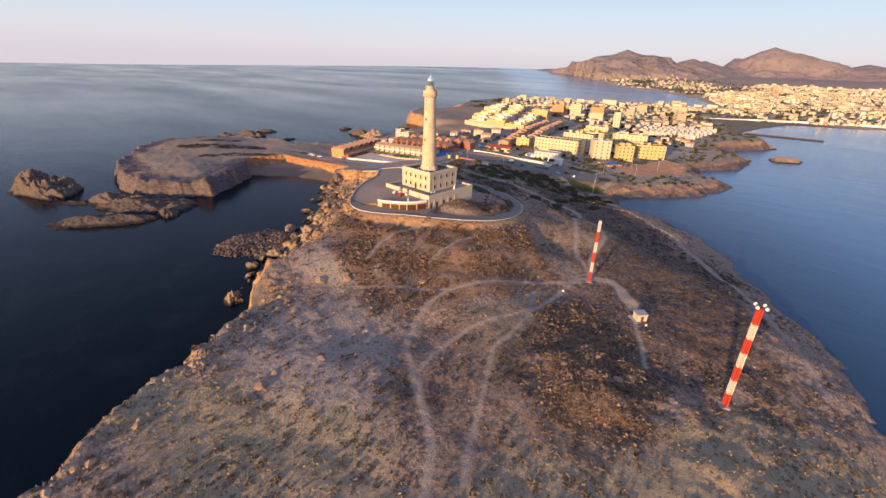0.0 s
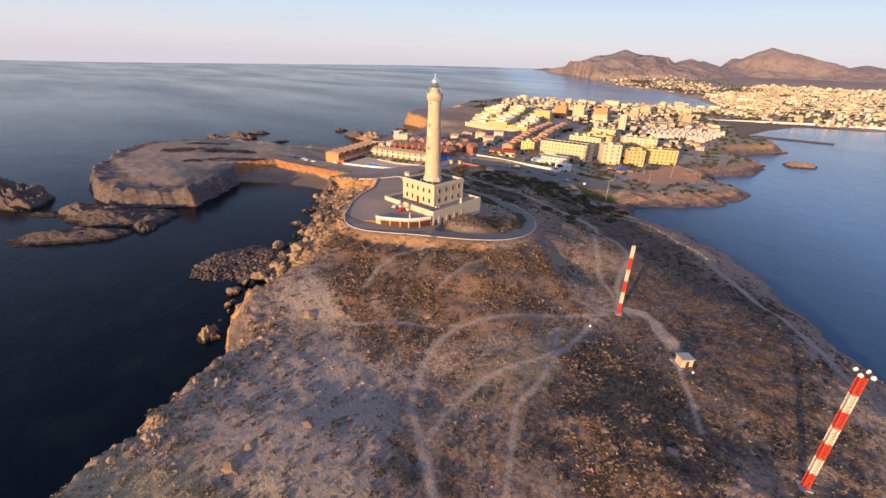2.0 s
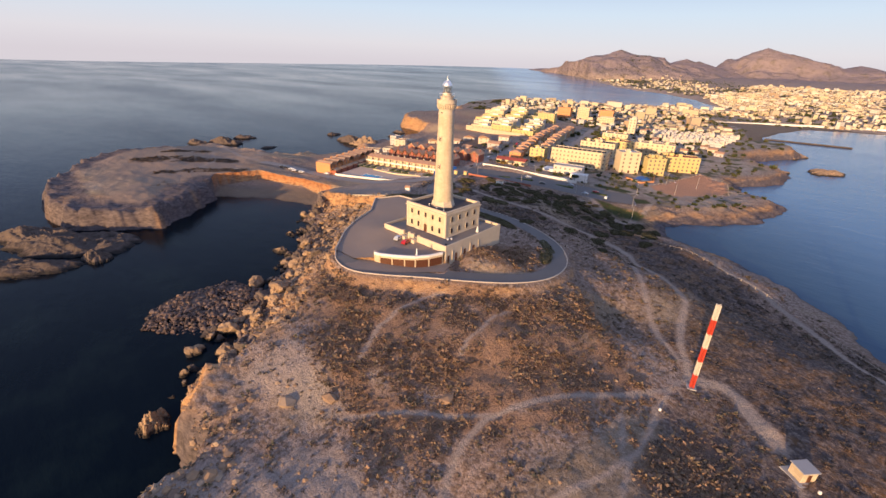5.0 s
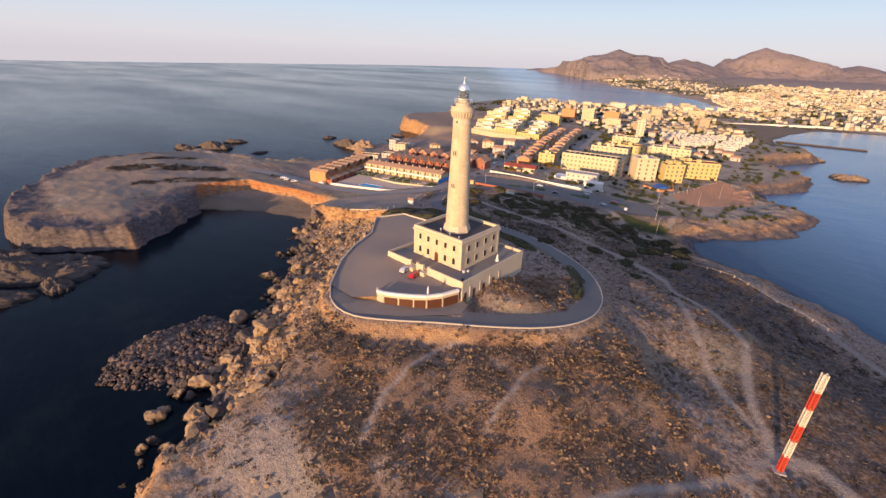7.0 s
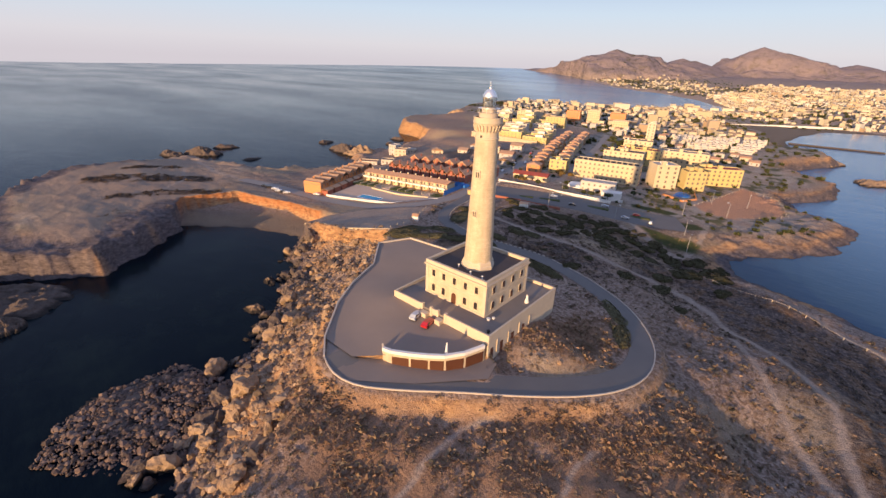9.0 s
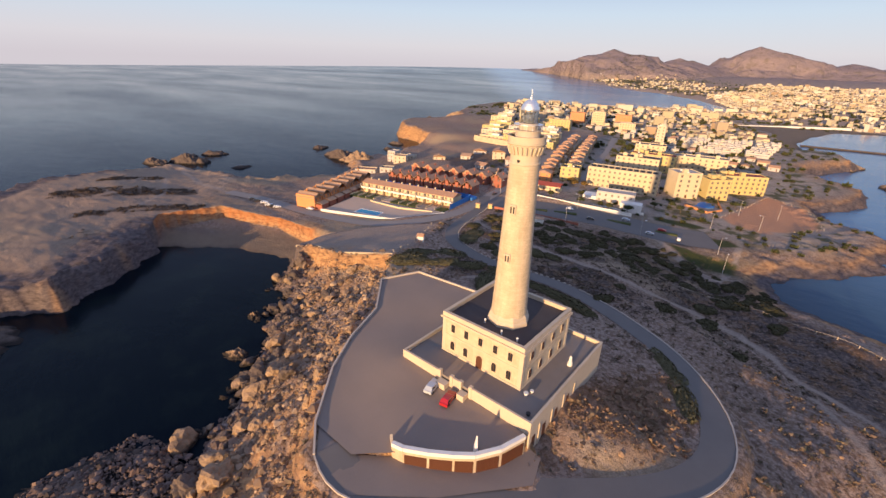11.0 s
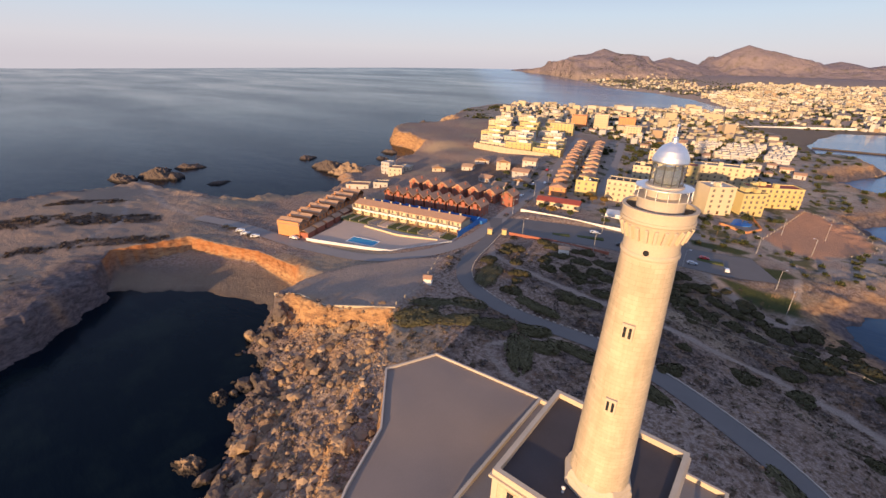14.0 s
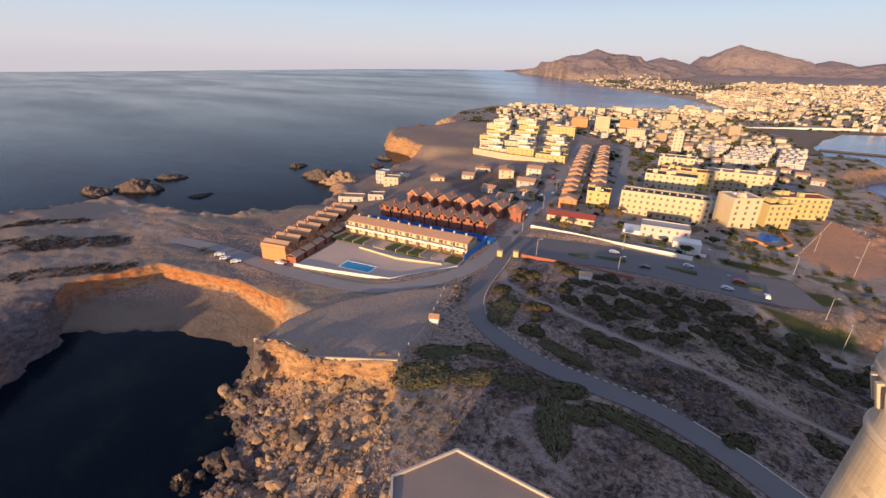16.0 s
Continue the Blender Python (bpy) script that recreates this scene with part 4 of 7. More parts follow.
for face in range(4):
    for k in range(5 if face in (0, 2) else 4):
        u = ((-6.9, -3.5, 0, 3.5, 6.9) if face in (0, 2) else (-6.4, -2.2, 2.2, 6.4))[k]
        facade_window(lh, face, u, 5.6, 0.95, 1.75, 0)
        door = face == 0 and k == 2
        facade_window(lh, face, u, 0.05 if door else 1.3, 1.5 if door else 1.05, 3.1 if door else 2.0, 0.7 if door else 0.5, "door" if door else "window")
B = RH - 0.6
SHIFT = pose(TX, TY, -0.3)


def tpart(name, bm, mat, parent, label=""):
    ob = part(name, bm, mat, parent, label)
    ob.matrix_local = SHIFT
    return ob


tpart("tower_base", turned([(4.35, B), (4.35, B + 1.1), (4.05, B + 1.5), (4.05, B + 2.0), (3.72, B + 2.6)], 8), M_STONE_TRIM, lh, "octagonal moulded tower base")
tpart("tower", turned([(3.66, B + 1.0), (3.58, B + 3), (3.30, 20), (2.97, 30), (2.66, 41.0)], 56), M_STONE, lh)
tpart("collar", turned([(2.7, 41.2), (2.8, 41.35), (2.8, 41.6), (2.7, 41.75)], 56), M_STONE_TRIM, lh)
tpart("gallery_corbel", turned([(2.66, 40.9), (2.62, 43.0), (2.85, 43.8), (3.25, 44.7), (3.4, 44.85), (3.4, 45.1), (2.0, 45.1)], 56), M_STONE_TRIM, lh)
for k in range(24):
    a = 2 * math.pi * k / 24
    c = tpart("bracket", box(-0.16, 0.16, -0.35, 0.35, -0.75, 0.75, 0.04), M_STONE_TRIM, lh)
    c.matrix_local = SHIFT @ pose(2.86 * math.cos(a), 2.86 * math.sin(a), 43.8, 0, 0, math.degrees(a) + 90) @ pose(0, 0, 0, 18)
rim = turned([(3.3, 45.0), (3.3, 45.95), (3.42, 45.95), (3.42, 46.12), (3.05, 46.12), (3.05, 45.1)], 56)
tpart("gallery_parapet", rim, M_STONE_TRIM, lh)
tpart("lantern_room", turned([(2.15, 45.05), (2.15, 46.9), (2.05, 47.0)], 40), M_KERB, lh, "weathered white drum below the lantern")
tpart("catwalk", turned([(1.9, 46.9), (2.55, 46.95), (2.55, 47.07), (1.7, 47.09)], 40), M_KERB, lh)
rail = turned([(2.48, 47.95), (2.54, 47.95), (2.54, 48.01), (2.48, 48.01)], 40)
tpart("catwalk_rail", rail, M_METAL, lh)
for k in range(16):
    a = 2 * math.pi * k / 16
    tpart("rail_post", turned([(0.03, 47.0), (0.03, 48.0)], 6, 2.51 * math.cos(a), 2.51 * math.sin(a)), M_METAL, lh)
tpart("lantern_base", turned([(1.62, 47.0), (1.62, 48.0), (1.7, 48.05), (1.7, 48.15), (1.45, 48.2)], 32), M_KERB, lh)
glass = tpart("lantern_glass", turned([(1.46, 48.15), (1.46, 50.3)], 24), M_GLASS, lh, "curved lantern glazing")
for k in range(12):
    a = 2 * math.pi * k / 12
    tpart("glazing_bar", turned([(0.035, 48.15), (0.035, 50.3)], 6, 1.48 * math.cos(a), 1.48 * math.sin(a)), M_DARK, lh)
tpart("lens", turned([(0.5, 48.1), (0.95, 48.4), (1.1, 49.0), (0.95, 49.6), (0.5, 49.9)], 16), M_LENS, lh, "glass lighthouse lens")
tpart("dome", turned([(1.56, 50.25), (1.6, 50.38), (1.5, 50.8), (1.26, 51.3), (0.88, 51.75), (0.42, 52.0), (0.26, 52.05), (0.26, 52.4), (0.1, 52.55)], 40), M_METAL, lh, "shiny silver dome")
tpart("finial", turned([(0.06, 52.3), (0.05, 53.4), (0.16, 53.5), (0.05, 53.65)], 8), M_METAL, lh)
for z, a in ((33.3, 0), (23.8, 0), (42.0, 0), (20, 180), (30, 180)):
    r = 3.6 - (z - 10) * 0.0305
    for off in ((-12,) if a == 0 else (0,)):
        th = radians(-85 + a)
        m = pose(r * math.cos(th), r * math.sin(th), z, 0, 0, math.degrees(th) + 90)
        if z == 42.0:
            o = tpart("porthole", turned([(0.28, -0.06), (0.28, 0.06)], 12), M_WINDOW, lh)
            o.matrix_local = SHIFT @ pose(2.66 * math.cos(th), 2.66 * math.sin(th), z, 0, 0, math.degrees(th) + 90) @ pose(0, 0, 0, 90)
            continue
        fr = tpart("window", box(-0.62, 0.62, -0.25, 0.25, -0.95, 0.95, 0.06), M_STONE_TRIM, lh)
        fr.matrix_local = SHIFT @ m
        for sgn in (-1, 1):
            o = part("pane", box(sgn * 0.27 - 0.14, sgn * 0.27 + 0.14, -0.05, 0.05, -0.62, 0.62), M_WINDOW, fr)
            o.matrix_local = pose(0, -0.24, 0)
for k, (x, y) in enumerate([(-1.5, -6.3), (3.2, -7.5), (6.8, -7.6)]):
    v = part("roof_vent", turned([(0.16, B), (0.16, B + 0.8), (0.28, B + 0.85), (0.05, B + 1.05)], 8, x, y), M_WHITE, lh)

# terrace round the lighthouse
terr = thing("terrace", 0, 0, 0, 0, "raised stone terrace with a low parapet round the lighthouse", "terrace", kind="structure")
part("deck", box(-163.6, -133.6, 137.0, 168.2, T0 - 6.5, T0, 0.05), M_TERRACE, terr)
XW, XE, YS, YN = -164.0, -133.2, 136.6, 168.6
part("parapet", box(XW, -153.8, YS, YS + 0.5, T0 - 2.2, T0 + 0.85, 0.04), M_STONE_TRIM, terr)
part("parapet", box(-150.8, -148.6, YS, YS + 0.5, T0 - 3, T0 + 0.85, 0.04), M_STONE_TRIM, terr)
part("parapet", box(-146.2, XE, YS, YS + 0.5, T0 - 6, T0 + 0.85, 0.04), M_STONE_TRIM, terr)
part("parapet", box(XW, XW + 0.5, YS + 0.5, YN, T0 - 2.2, T0 + 0.85, 0.04), M_STONE_TRIM, terr)
part("parapet", box(XE - 0.5, XE, YS + 0.5, YN, T0 - 7, T0 + 0.85, 0.04), M_STONE_TRIM, terr)
part("parapet", box(XW + 0.5, XE - 0.5, YN - 0.5, YN, T0 - 4, T0 + 0.85, 0.04), M_STONE_TRIM, terr)
for x in (-153.8, -150.8, -148.6, -146.2):
    part("gate_pier", box(x - 0.35, x + 0.35, YS - 0.15, YS + 0.65, T0 - 3, T0 + 1.15, 0.06), M_STONE_TRIM, terr)
part("step", box(-153.4, -151.2, YS - 1.6, YS, T0 - 3, T0 - 0.45, 0.03), M_STONE_TRIM, terr)
part("step", box(-148.2, -146.6, YS - 1.6, YS, T0 - 3, T0 - 0.5, 0.03), M_STONE_TRIM, terr)
for k, y in enumerate((138.2, 142.2, 147.0, 152.0)):
    d = part("doorway", box(XE - 0.06, XE + 0.05, y - 0.6, y + 0.6, T0 - 6.0, T0 - 3.0, 0.02), M_WOOD, terr, "dark doorway in the retaining wall")
for k in range(4):
    part("buttress", box(XE - 0.1, XE + 0.16, 140.0 + 4.9 * k, 140.4 + 4.9 * k, T0 - 7, T0 - 1.6 - 0.25 * (k % 2), 0.05), M_STONE, terr)

# curved garage wall below the yard
GW = [(-149.2, 119.4), (-147.2, 119.9), (-143.6, 122.0), (-140.2, 124.4), (-137.6, 126.6), (-135.2, 130.4), (-133.6, 135.4)]
gw = thing("garage_wall", 0, 0, 0, 0, "cream capped garage wall with brown timber doors below the yard", "wall", kind="structure")
for k, (a, b) in enumerate(zip(GW, GW[1:])):
    run = [(a[0], a[1], 24.0), (b[0], b[1], 24.0)]
    part("wall", wall_run(run, 0.5, 2.7, 1.6), M_STONE, gw)
    part("coping", wall_run([(p[0], p[1], 26.65) for p in run], 0.75, 0.75, 0.0), M_WHITE, gw, "pale crenellated coping")
    if k:
        c, t = Vector(a).lerp(Vector(b), 0.5), (Vector(b) - Vector(a))
        dr = part("garage_door", box(-t.length * 0.45, t.length * 0.45, -0.07, 0.07, 0, 2.65), M_WOOD, gw, "brown slatted garage door")
        dr.matrix_local = pose(c.x, c.y, 23.3, 0, 0, math.degrees(math.atan2(t.y, t.x))) @ pose(0, -0.27, 0)
        for i in range(int(t.length * 0.9 / 0.5)):
            sl = part("batten", box(-0.04, 0.04, -0.03, 0.03, 0.05, 2.6), M_WOOD, dr)
            sl.matrix_local = pose(-t.length * 0.45 + 0.25 + 0.5 * i, -0.09, 0)
sail = bmesh.new()
vs = [sail.verts.new(p) for p in ((-137.9, 126.2, 23.6), (-137.2, 127.0, 23.6), (-138.6, 128.2, 29.3), (-138.45, 128.3, 29.3), (-139.2, 128.4, 26.3), (-138.7, 129.0, 26.3))]
for f in ((0, 1, 3, 2), (0, 2, 4), (1, 5, 3), (2, 3, 5, 4), (0, 4, 5, 1)):
    sail.faces.new([vs[i] for i in f])
bmesh.ops.recalc_face_normals(sail, faces=sail.faces)
part("fin", sail, M_WHITE, gw, "pointed white fin on the wall")
part("road_wall", wall_run([(-149.2, 119.4, 24.4), (-150.8, 120.6, 25.2)], 0.4, 1.8, 1.0), M_STONE_TRIM, gw)

# ---- houses ----
M_PLASTER = per_object("town_plaster", [(0.56, 0.43, 0.26), (0.60, 0.51, 0.37), (0.50, 0.34, 0.17), (0.62, 0.57, 0.49), (0.52, 0.27, 0.15), (0.58, 0.48, 0.30)])
M_WHITEWASH = per_object("whitewash", [(0.62, 0.58, 0.52), (0.55, 0.52, 0.50), (0.64, 0.55, 0.42), (0.50, 0.48, 0.47)])
M_CREAM = plain("cream_plaster", (0.62, 0.51, 0.34), 0.85, 0.10, 0.3)
M_YELLOW = plain("yellow_plaster", (0.58, 0.46, 0.21), 0.85, 0.10, 0.3)
M_ORANGE = plain("orange_brick", (0.62, 0.28, 0.12), 0.85, 0.15, 0.4)
M_REDBRICK = plain("dark_red_brick", (0.36, 0.13, 0.085), 0.85, 0.2, 0.4)
M_GREYWALL = plain("grey_concrete", (0.36, 0.34, 0.33), 0.9, 0.12, 0.2)
M_BLUE = plain("blue_hoarding", (0.035, 0.17, 0.48), 0.6, 0.15, 0.3)
M_GARDEN = plain("garden_lawn", (0.075, 0.085, 0.028), 0.95, 0.35, 0.25)
M_DECK = plain("pale_pool_paving", (0.52, 0.39, 0.30), 0.9, 0.12, 0.3)
M_FLATROOF = per_object("flat_roof", [(0.30, 0.27, 0.25), (0.42, 0.37, 0.32), (0.36, 0.20, 0.14), (0.48, 0.44, 0.40), (0.16, 0.15, 0.16)])
M_DARKROOF = plain("dark_bitumen_roof", (0.06, 0.06, 0.07), 0.9, 0.2, 0.2)
M_REDROOF = plain("red_sheet_roof", (0.34, 0.075, 0.05), 0.7, 0.2, 0.3)


def tile_material(name, a, b2):
    m, n, l, b = material(name, 0.85)
    p = world_pos(n)
    w = n.new("ShaderNodeTexWave")
    w.inputs["Scale"].default_value, w.inputs["Distortion"].default_value = 1.6, 1.2
    l.new(p, w.inputs["Vector"])
    c = mix(n, l, noise_node(n, l, p, 0.5, 5, 0.7), a, b2)
    c = mix(n, l, mathn(n, l, "MULTIPLY", w.outputs["Fac"], 0.35), c, tuple(v * 0.5 for v in a))
    l.new(c, b.inputs["Base Color"])
    bump(n, l, b, w.outputs["Fac"], 0.6, 0.1)
    return m


M_TILE = tile_material("terracotta_tile", (0.62, 0.36, 0.22), (0.48, 0.28, 0.18))
M_TILE_BROWN = tile_material("brown_roof_tile", (0.60, 0.38, 0.24), (0.46, 0.29, 0.19))


def water_pool():
    m, n, l, b = material("pool_water", 0.06, 0, 0.25)
    p = world_pos(n)
    l.new(mix(n, l, noise_node(n, l, p, 0.4), (0.01, 0.22, 0.38), (0.015, 0.28, 0.46)), b.inputs["Base Color"])
    bump(n, l, b, noise_node(n, l, p, 1.5), 0.1, 0.05)
    return m


M_POOL = water_pool()


def gable(w, d, rise, over=0.4, along="x", hip=0.0, thick=0.22):
    """A pitched roof over a w by d plan, its eaves at height 0; hip pulls the ridge ends in."""
    hw, hd = w / 2 + over, d / 2 + over
    bm = bmesh.new()
    for z in (0.0, -thick):
        if along == "x":
            c = [(-hw, -hd, z), (hw, -hd, z), (hw, hd, z), (-hw, hd, z), (-hw + hip, 0, z + rise), (hw - hip, 0, z + rise)]
            fs = ((0, 1, 5, 4), (2, 3, 4, 5), (3, 0, 4), (1, 2, 5))
        else:
            c = [(-hw, -hd, z), (hw, -hd, z), (hw, hd, z), (-hw, hd, z), (0, -hd + hip, z + rise), (0, hd - hip, z + rise)]
            fs = ((0, 4, 5, 3), (1, 2, 5, 4), (0, 1, 4), (2, 3, 5))
        v = [bm.verts.new(p) for p in c]
        for f in fs:
            bm.faces.new([v[i] for i in f])
    vs = list(bm.verts)
    for a, b in ((0, 1), (1, 2), (2, 3), (3, 0)):
        bm.faces.new((vs[a], vs[b], vs[b + 6], vs[a + 6]))
    bmesh.ops.recalc_face_normals(bm, faces=bm.faces)
    return bm


def openings(parent, w, d, storeys, sh, front=3, side=2, z0=0.0, wide=1.1, tall=1.35, faces=(0, 1, 2, 3), door=True):
    """Windows, each with its sill, on the four faces of a block."""
    for f in faces:
        n, length, off = (front, w, d / 2) if f in (0, 2) else (side, d, w / 2)
        for s in range(storeys):
            for k in range(n):
                u = (k + 0.5) / n * length - length / 2
                is_door = door and s == 0 and f == 0 and k == n // 2
                z = z0 + s * sh + (0.05 if is_door else 0.95)
                o = part("door" if is_door else "window", box(-wide / 2, wide / 2, -0.05, 0.05, 0, 2.0 if is_door else tall), M_WOOD if is_door else M_TOWN_WINDOW, parent)
                o.matrix_local = pose(0, 0, 0, 0, 0, 90 * f) @ pose(u, -off, z)


def low_spot(x, y, w, d, rot):
    m = pose(x, y, 0, 0, 0, rot)
    c = [m @ Vector((sx * w / 2, sy * d / 2, 0)) for sx in (-1, 0, 1) for sy in (-1, 0, 1)]
    return float(np.median(spots_at(np.array([p.x for p in c]), np.array([p.y for p in c]))))


def block(name, x, y, rot, w, d, storeys, sh, wall, label, roof="flat", roofmat=None, front=4, side=2, balconies=False, group="", category="house", z=None, rise=1.8, tall=1.35, wide=1.1, faces=(0, 1, 2, 3)):
    h = storeys * sh
    z = low_spot(x, y, w, d, rot) if z is None else z
    t = thing(name, x, y, z, rot, label, category, group)
    part("wall", box(-w / 2, w / 2, -d / 2, d / 2, -4, h), wall, t)
    if roof == "flat":
        part("roof", box(-w / 2 + 0.3, w / 2 - 0.3, -d / 2 + 0.3, d / 2 - 0.3, h, h + 0.25), roofmat or M_FLATROOF, t)
        bm = ring_walls(w / 2 + 0.05, d / 2 + 0.05, 0.34, h, h + 0.75)
        part("parapet", bm, wall, t)
    else:
        r = part("roof", gable(w, d, rise, 0.45, roof[-1], rise if roof.startswith("hip") else 0.0), roofmat or M_TILE, t)
        r.matrix_local = pose(0, 0, h)
        if roof.startswith("gable"):
            bm = bmesh.new()
            for s in (-1, 1):
                if roof[-1] == "x":
                    q = [(s * (w / 2 - 0.01), -d / 2, h - 0.1), (s * (w / 2 - 0.01), d / 2, h - 0.1), (s * (w / 2 - 0.01), 0, h + rise * 0.86)]
                else:
                    q = [(-w / 2, s * (d / 2 - 0.01), h - 0.1), (w / 2, s * (d / 2 - 0.01), h - 0.1), (0, s * (d / 2 - 0.01), h + rise * 0.86)]
                bm.faces.new([bm.verts.new(p) for p in q])
            part("gable_end", bm, wall, t)
    openings(t, w, d, storeys, sh, front, side, 0.0, wide, tall, faces)
    if balconies:
        for s in range(1, storeys):
            for k in range(front):
                u = (k + 0.5) / front * w - w / 2
                bm = box(u - w / front * 0.42, u + w / front * 0.42, -d / 2 - 1.1, -d / 2, s * sh - 0.15, s * sh)
                box(u - w / front * 0.42, u + w / front * 0.42, -d / 2 - 1.1, -d / 2 - 1.0, s * sh, s * sh + 0.9, 0, bm)
                part("balcony", bm, wall, t)
    return t


def row_of(unit, points, tilt=0.0):
    """Copies of a house unit at the given (x, y, z, rot)."""
    for x, y, z, r in points:
        copy_thing(unit, pose(x, y, z, 0, 0, r))


# orange terraced row by the shore road
a0, a1, n = Vector((-319.5, 216)), Vector((-337.5, 268)), 8
dirn = math.degrees(math.atan2(a1.y - a0.y, a1.x - a0.x))
u = block("terraced_house", a0.x, a0.y, dirn, 6.9, 12.0, 2, 3.0, M_ORANGE, "orange brick terraced house with a brown tiled gable roof", "gabley", M_TILE_BROWN, 2, 3, group="orange terraced row", rise=2.3, z=8.2, faces=(0, 2))
part("party_wall", box(-3.55, -3.25, -6.2, 6.2, -2, 7.4), M_ORANGE, u)
porch = part("porch_roof", gable(6.2, 5.0, 1.0, 0.2, "x"), M_TILE_BROWN, u, "low brown tiled porch roof")
porch.matrix_local = pose(0, -8.4, 2.9)
part("porch_wall", box(-3.0, 3.0, -10.6, -6.0, -2, 2.7), M_REDBRICK, u)
part("chimney", box(1.5, 2.2, 2.0, 2.7, 6.5, 9.4, 0.04), M_ORANGE, u)
row_of(u, [(a0.x + (a1.x - a0.x) * k / 7, a0.y + (a1.y - a0.y) * k / 7, 8.2 + 0.1 * k, dirn) for k in range(1, 8)])

# cream terraced row above the pool gardens
a0, a1 = Vector((-316, 259.5)), Vector((-256, 267.5))
dirn = math.degrees(math.atan2(a1.y - a0.y, a1.x - a0.x))
u = block("terraced_house", a0.x, a0.y, dirn, 6.1, 9.0, 2, 2.9, M_CREAM, "cream terraced house with balcony and terracotta roof", "gablex", M_TILE, 2, 1, group="cream terraced row", rise=1.7, z=9.7, faces=(0, 2))
part("balcony", box(-2.8, 2.8, -6.6, -4.5, 2.75, 2.95), M_WHITE, u, "white balcony slab")
part("balustrade", box(-2.8, 2.8, -6.6, -6.45, 2.95, 3.8), M_WHITE, u)
part("garden_wall", box(-3.1, -2.9, -6.7, -4.5, -1.5, 5.5), M_CREAM, u)
part("chimney", box(-0.4, 0.4, 0.2, 1.0, 6.2, 8.4, 0.04), M_CREAM, u)
row_of(u, [(a0.x + (a1.x - a0.x) * k / 10, a0.y + (a1.y - a0.y) * k / 10, 9.7 + 0.2 * k, dirn) for k in range(1, 11)])
for k in range(11):
    x, y = a0.x + (a1.x - a0.x) * k / 10, a0.y + (a1.y - a0.y) * k / 10
    L = 9.5 - 0.25 * k
    g = part("garden", box(-2.9, 2.9, -6.8 - L, -6.9, -1.2, 0.06), (M_GARDEN, M_GARDEN, M_DECK, M_GARDEN, M_TERRACE)[(k * 3) % 5])
    g.matrix_world = pose(x, y, 9.75 + 0.17 * k, 0, 0, dirn)
    tagged(g, "small walled lawn before a terraced house" if (k * 3) % 5 != 4 else "paved garden plot before a terraced house", "garden", "gardens of the cream row")
    w = part("garden_wall", box(-3.1, -2.95, -6.8 - L, -6.7, -1.0, 1.0), M_CREAM)
    w.matrix_world = pose(x, y, 9.75 + 0.17 * k, 0, 0, dirn)
    tagged(w, "low cream wall between two gardens", "wall", "garden walls")

# red brick rows behind
for a0, a1, n, zb in ((Vector((-318, 284)), Vector((-261, 291.5)), 9, 10.5), (Vector((-323, 312)), Vector((-259, 320)), 7, 10.8)):
    dirn = math.degrees(math.atan2(a1.y - a0.y, a1.x - a0.x))
    u = block("brick_house", a0.x, a0.y, dirn, 6.2 if n == 9 else 7.4, 9.5, 2, 3.0, M_REDBRICK, "dark red brick house with a steep terracotta gable", "gabley", M_TILE, 2, 2, group="red brick houses", rise=3.0, z=zb)
    part("dormer", box(-1.2, 1.2, -5.3, -3.5, 5.0, 7.6, 0.05), M_REDBRICK, u)
    part("chimney", box(1.6, 2.3, 1.0, 1.7, 7.0, 8.9, 0.04), M_REDBRICK, u)
    row_of(u, [(a0.x + (a1.x - a0.x) * k / (n - 1), a0.y + (a1.y - a0.y) * k / (n - 1), zb + 1.9 * k / (n - 1), dirn) for k in range(1, n)])
hoard = thing("hoarding", 0, 0, 0, 0, "bright blue site hoarding round the building plot", "fence", kind="structure")
part("panel", wall_run([(-250, 258, 12.2), (-251, 270, 12.6), (-253, 281, 12.7), (-275, 278.5, 11.8), (-300, 275, 11), (-322, 272, 10)], 0.15, 3.0, 1.5), M_BLUE, hoard)
for k in range(9):
    x = -318 + 7.6 * k
    part("shed_roof", box(x, x + 6.4, 272.2 + 0.9 * k, 277 + 0.9 * k, 9.5, 12.6 + 0.22 * k, 0.1), M_BLUE, hoard, "blue sheeted works roof")

# pool and its deck
tagged(sheet("pavement", DECK, lambda px, py: blend(px, py, DECK_SPOTS), 0.0, M_DECK), "pale paved terrace round the swimming pool", "terrace", kind="structure")
pool = thing("swimming_pool", -283.5, 229.2, float(blend(np.array([-283.5]), np.array([229.2]), DECK_SPOTS)[0]) + 0.12, 15, "small bright blue swimming pool with a pale edge", "pool")
part("basin", ring_walls(7.4, 3.4, 0.5, -0.5, 0.16), M_WHITE, pool, "pale pool edge")
part("water_surface", box(-6.95, 6.95, -2.95, 2.95, -0.5, 0.08), M_POOL, pool, "clear blue pool water")
tagged(part("wall", wall_run([(-306, 214, 8.7), (-286, 220.5, 9.2), (-264, 228, 10.1), (-256, 240, 10.8), (-249, 252, 11.3)], 0.35, 1.2, 1.2), M_WHITE), "white wall round the pool terrace", "wall", kind="structure")
tagged(part("wall", wall_run([(-298, 243, 9.5), (-276, 244.5, 9.9), (-256, 250.5, 10.9)], 0.3, 1.0, 1.0), M_CREAM), "low wall between pool and gardens", "wall", kind="structure")

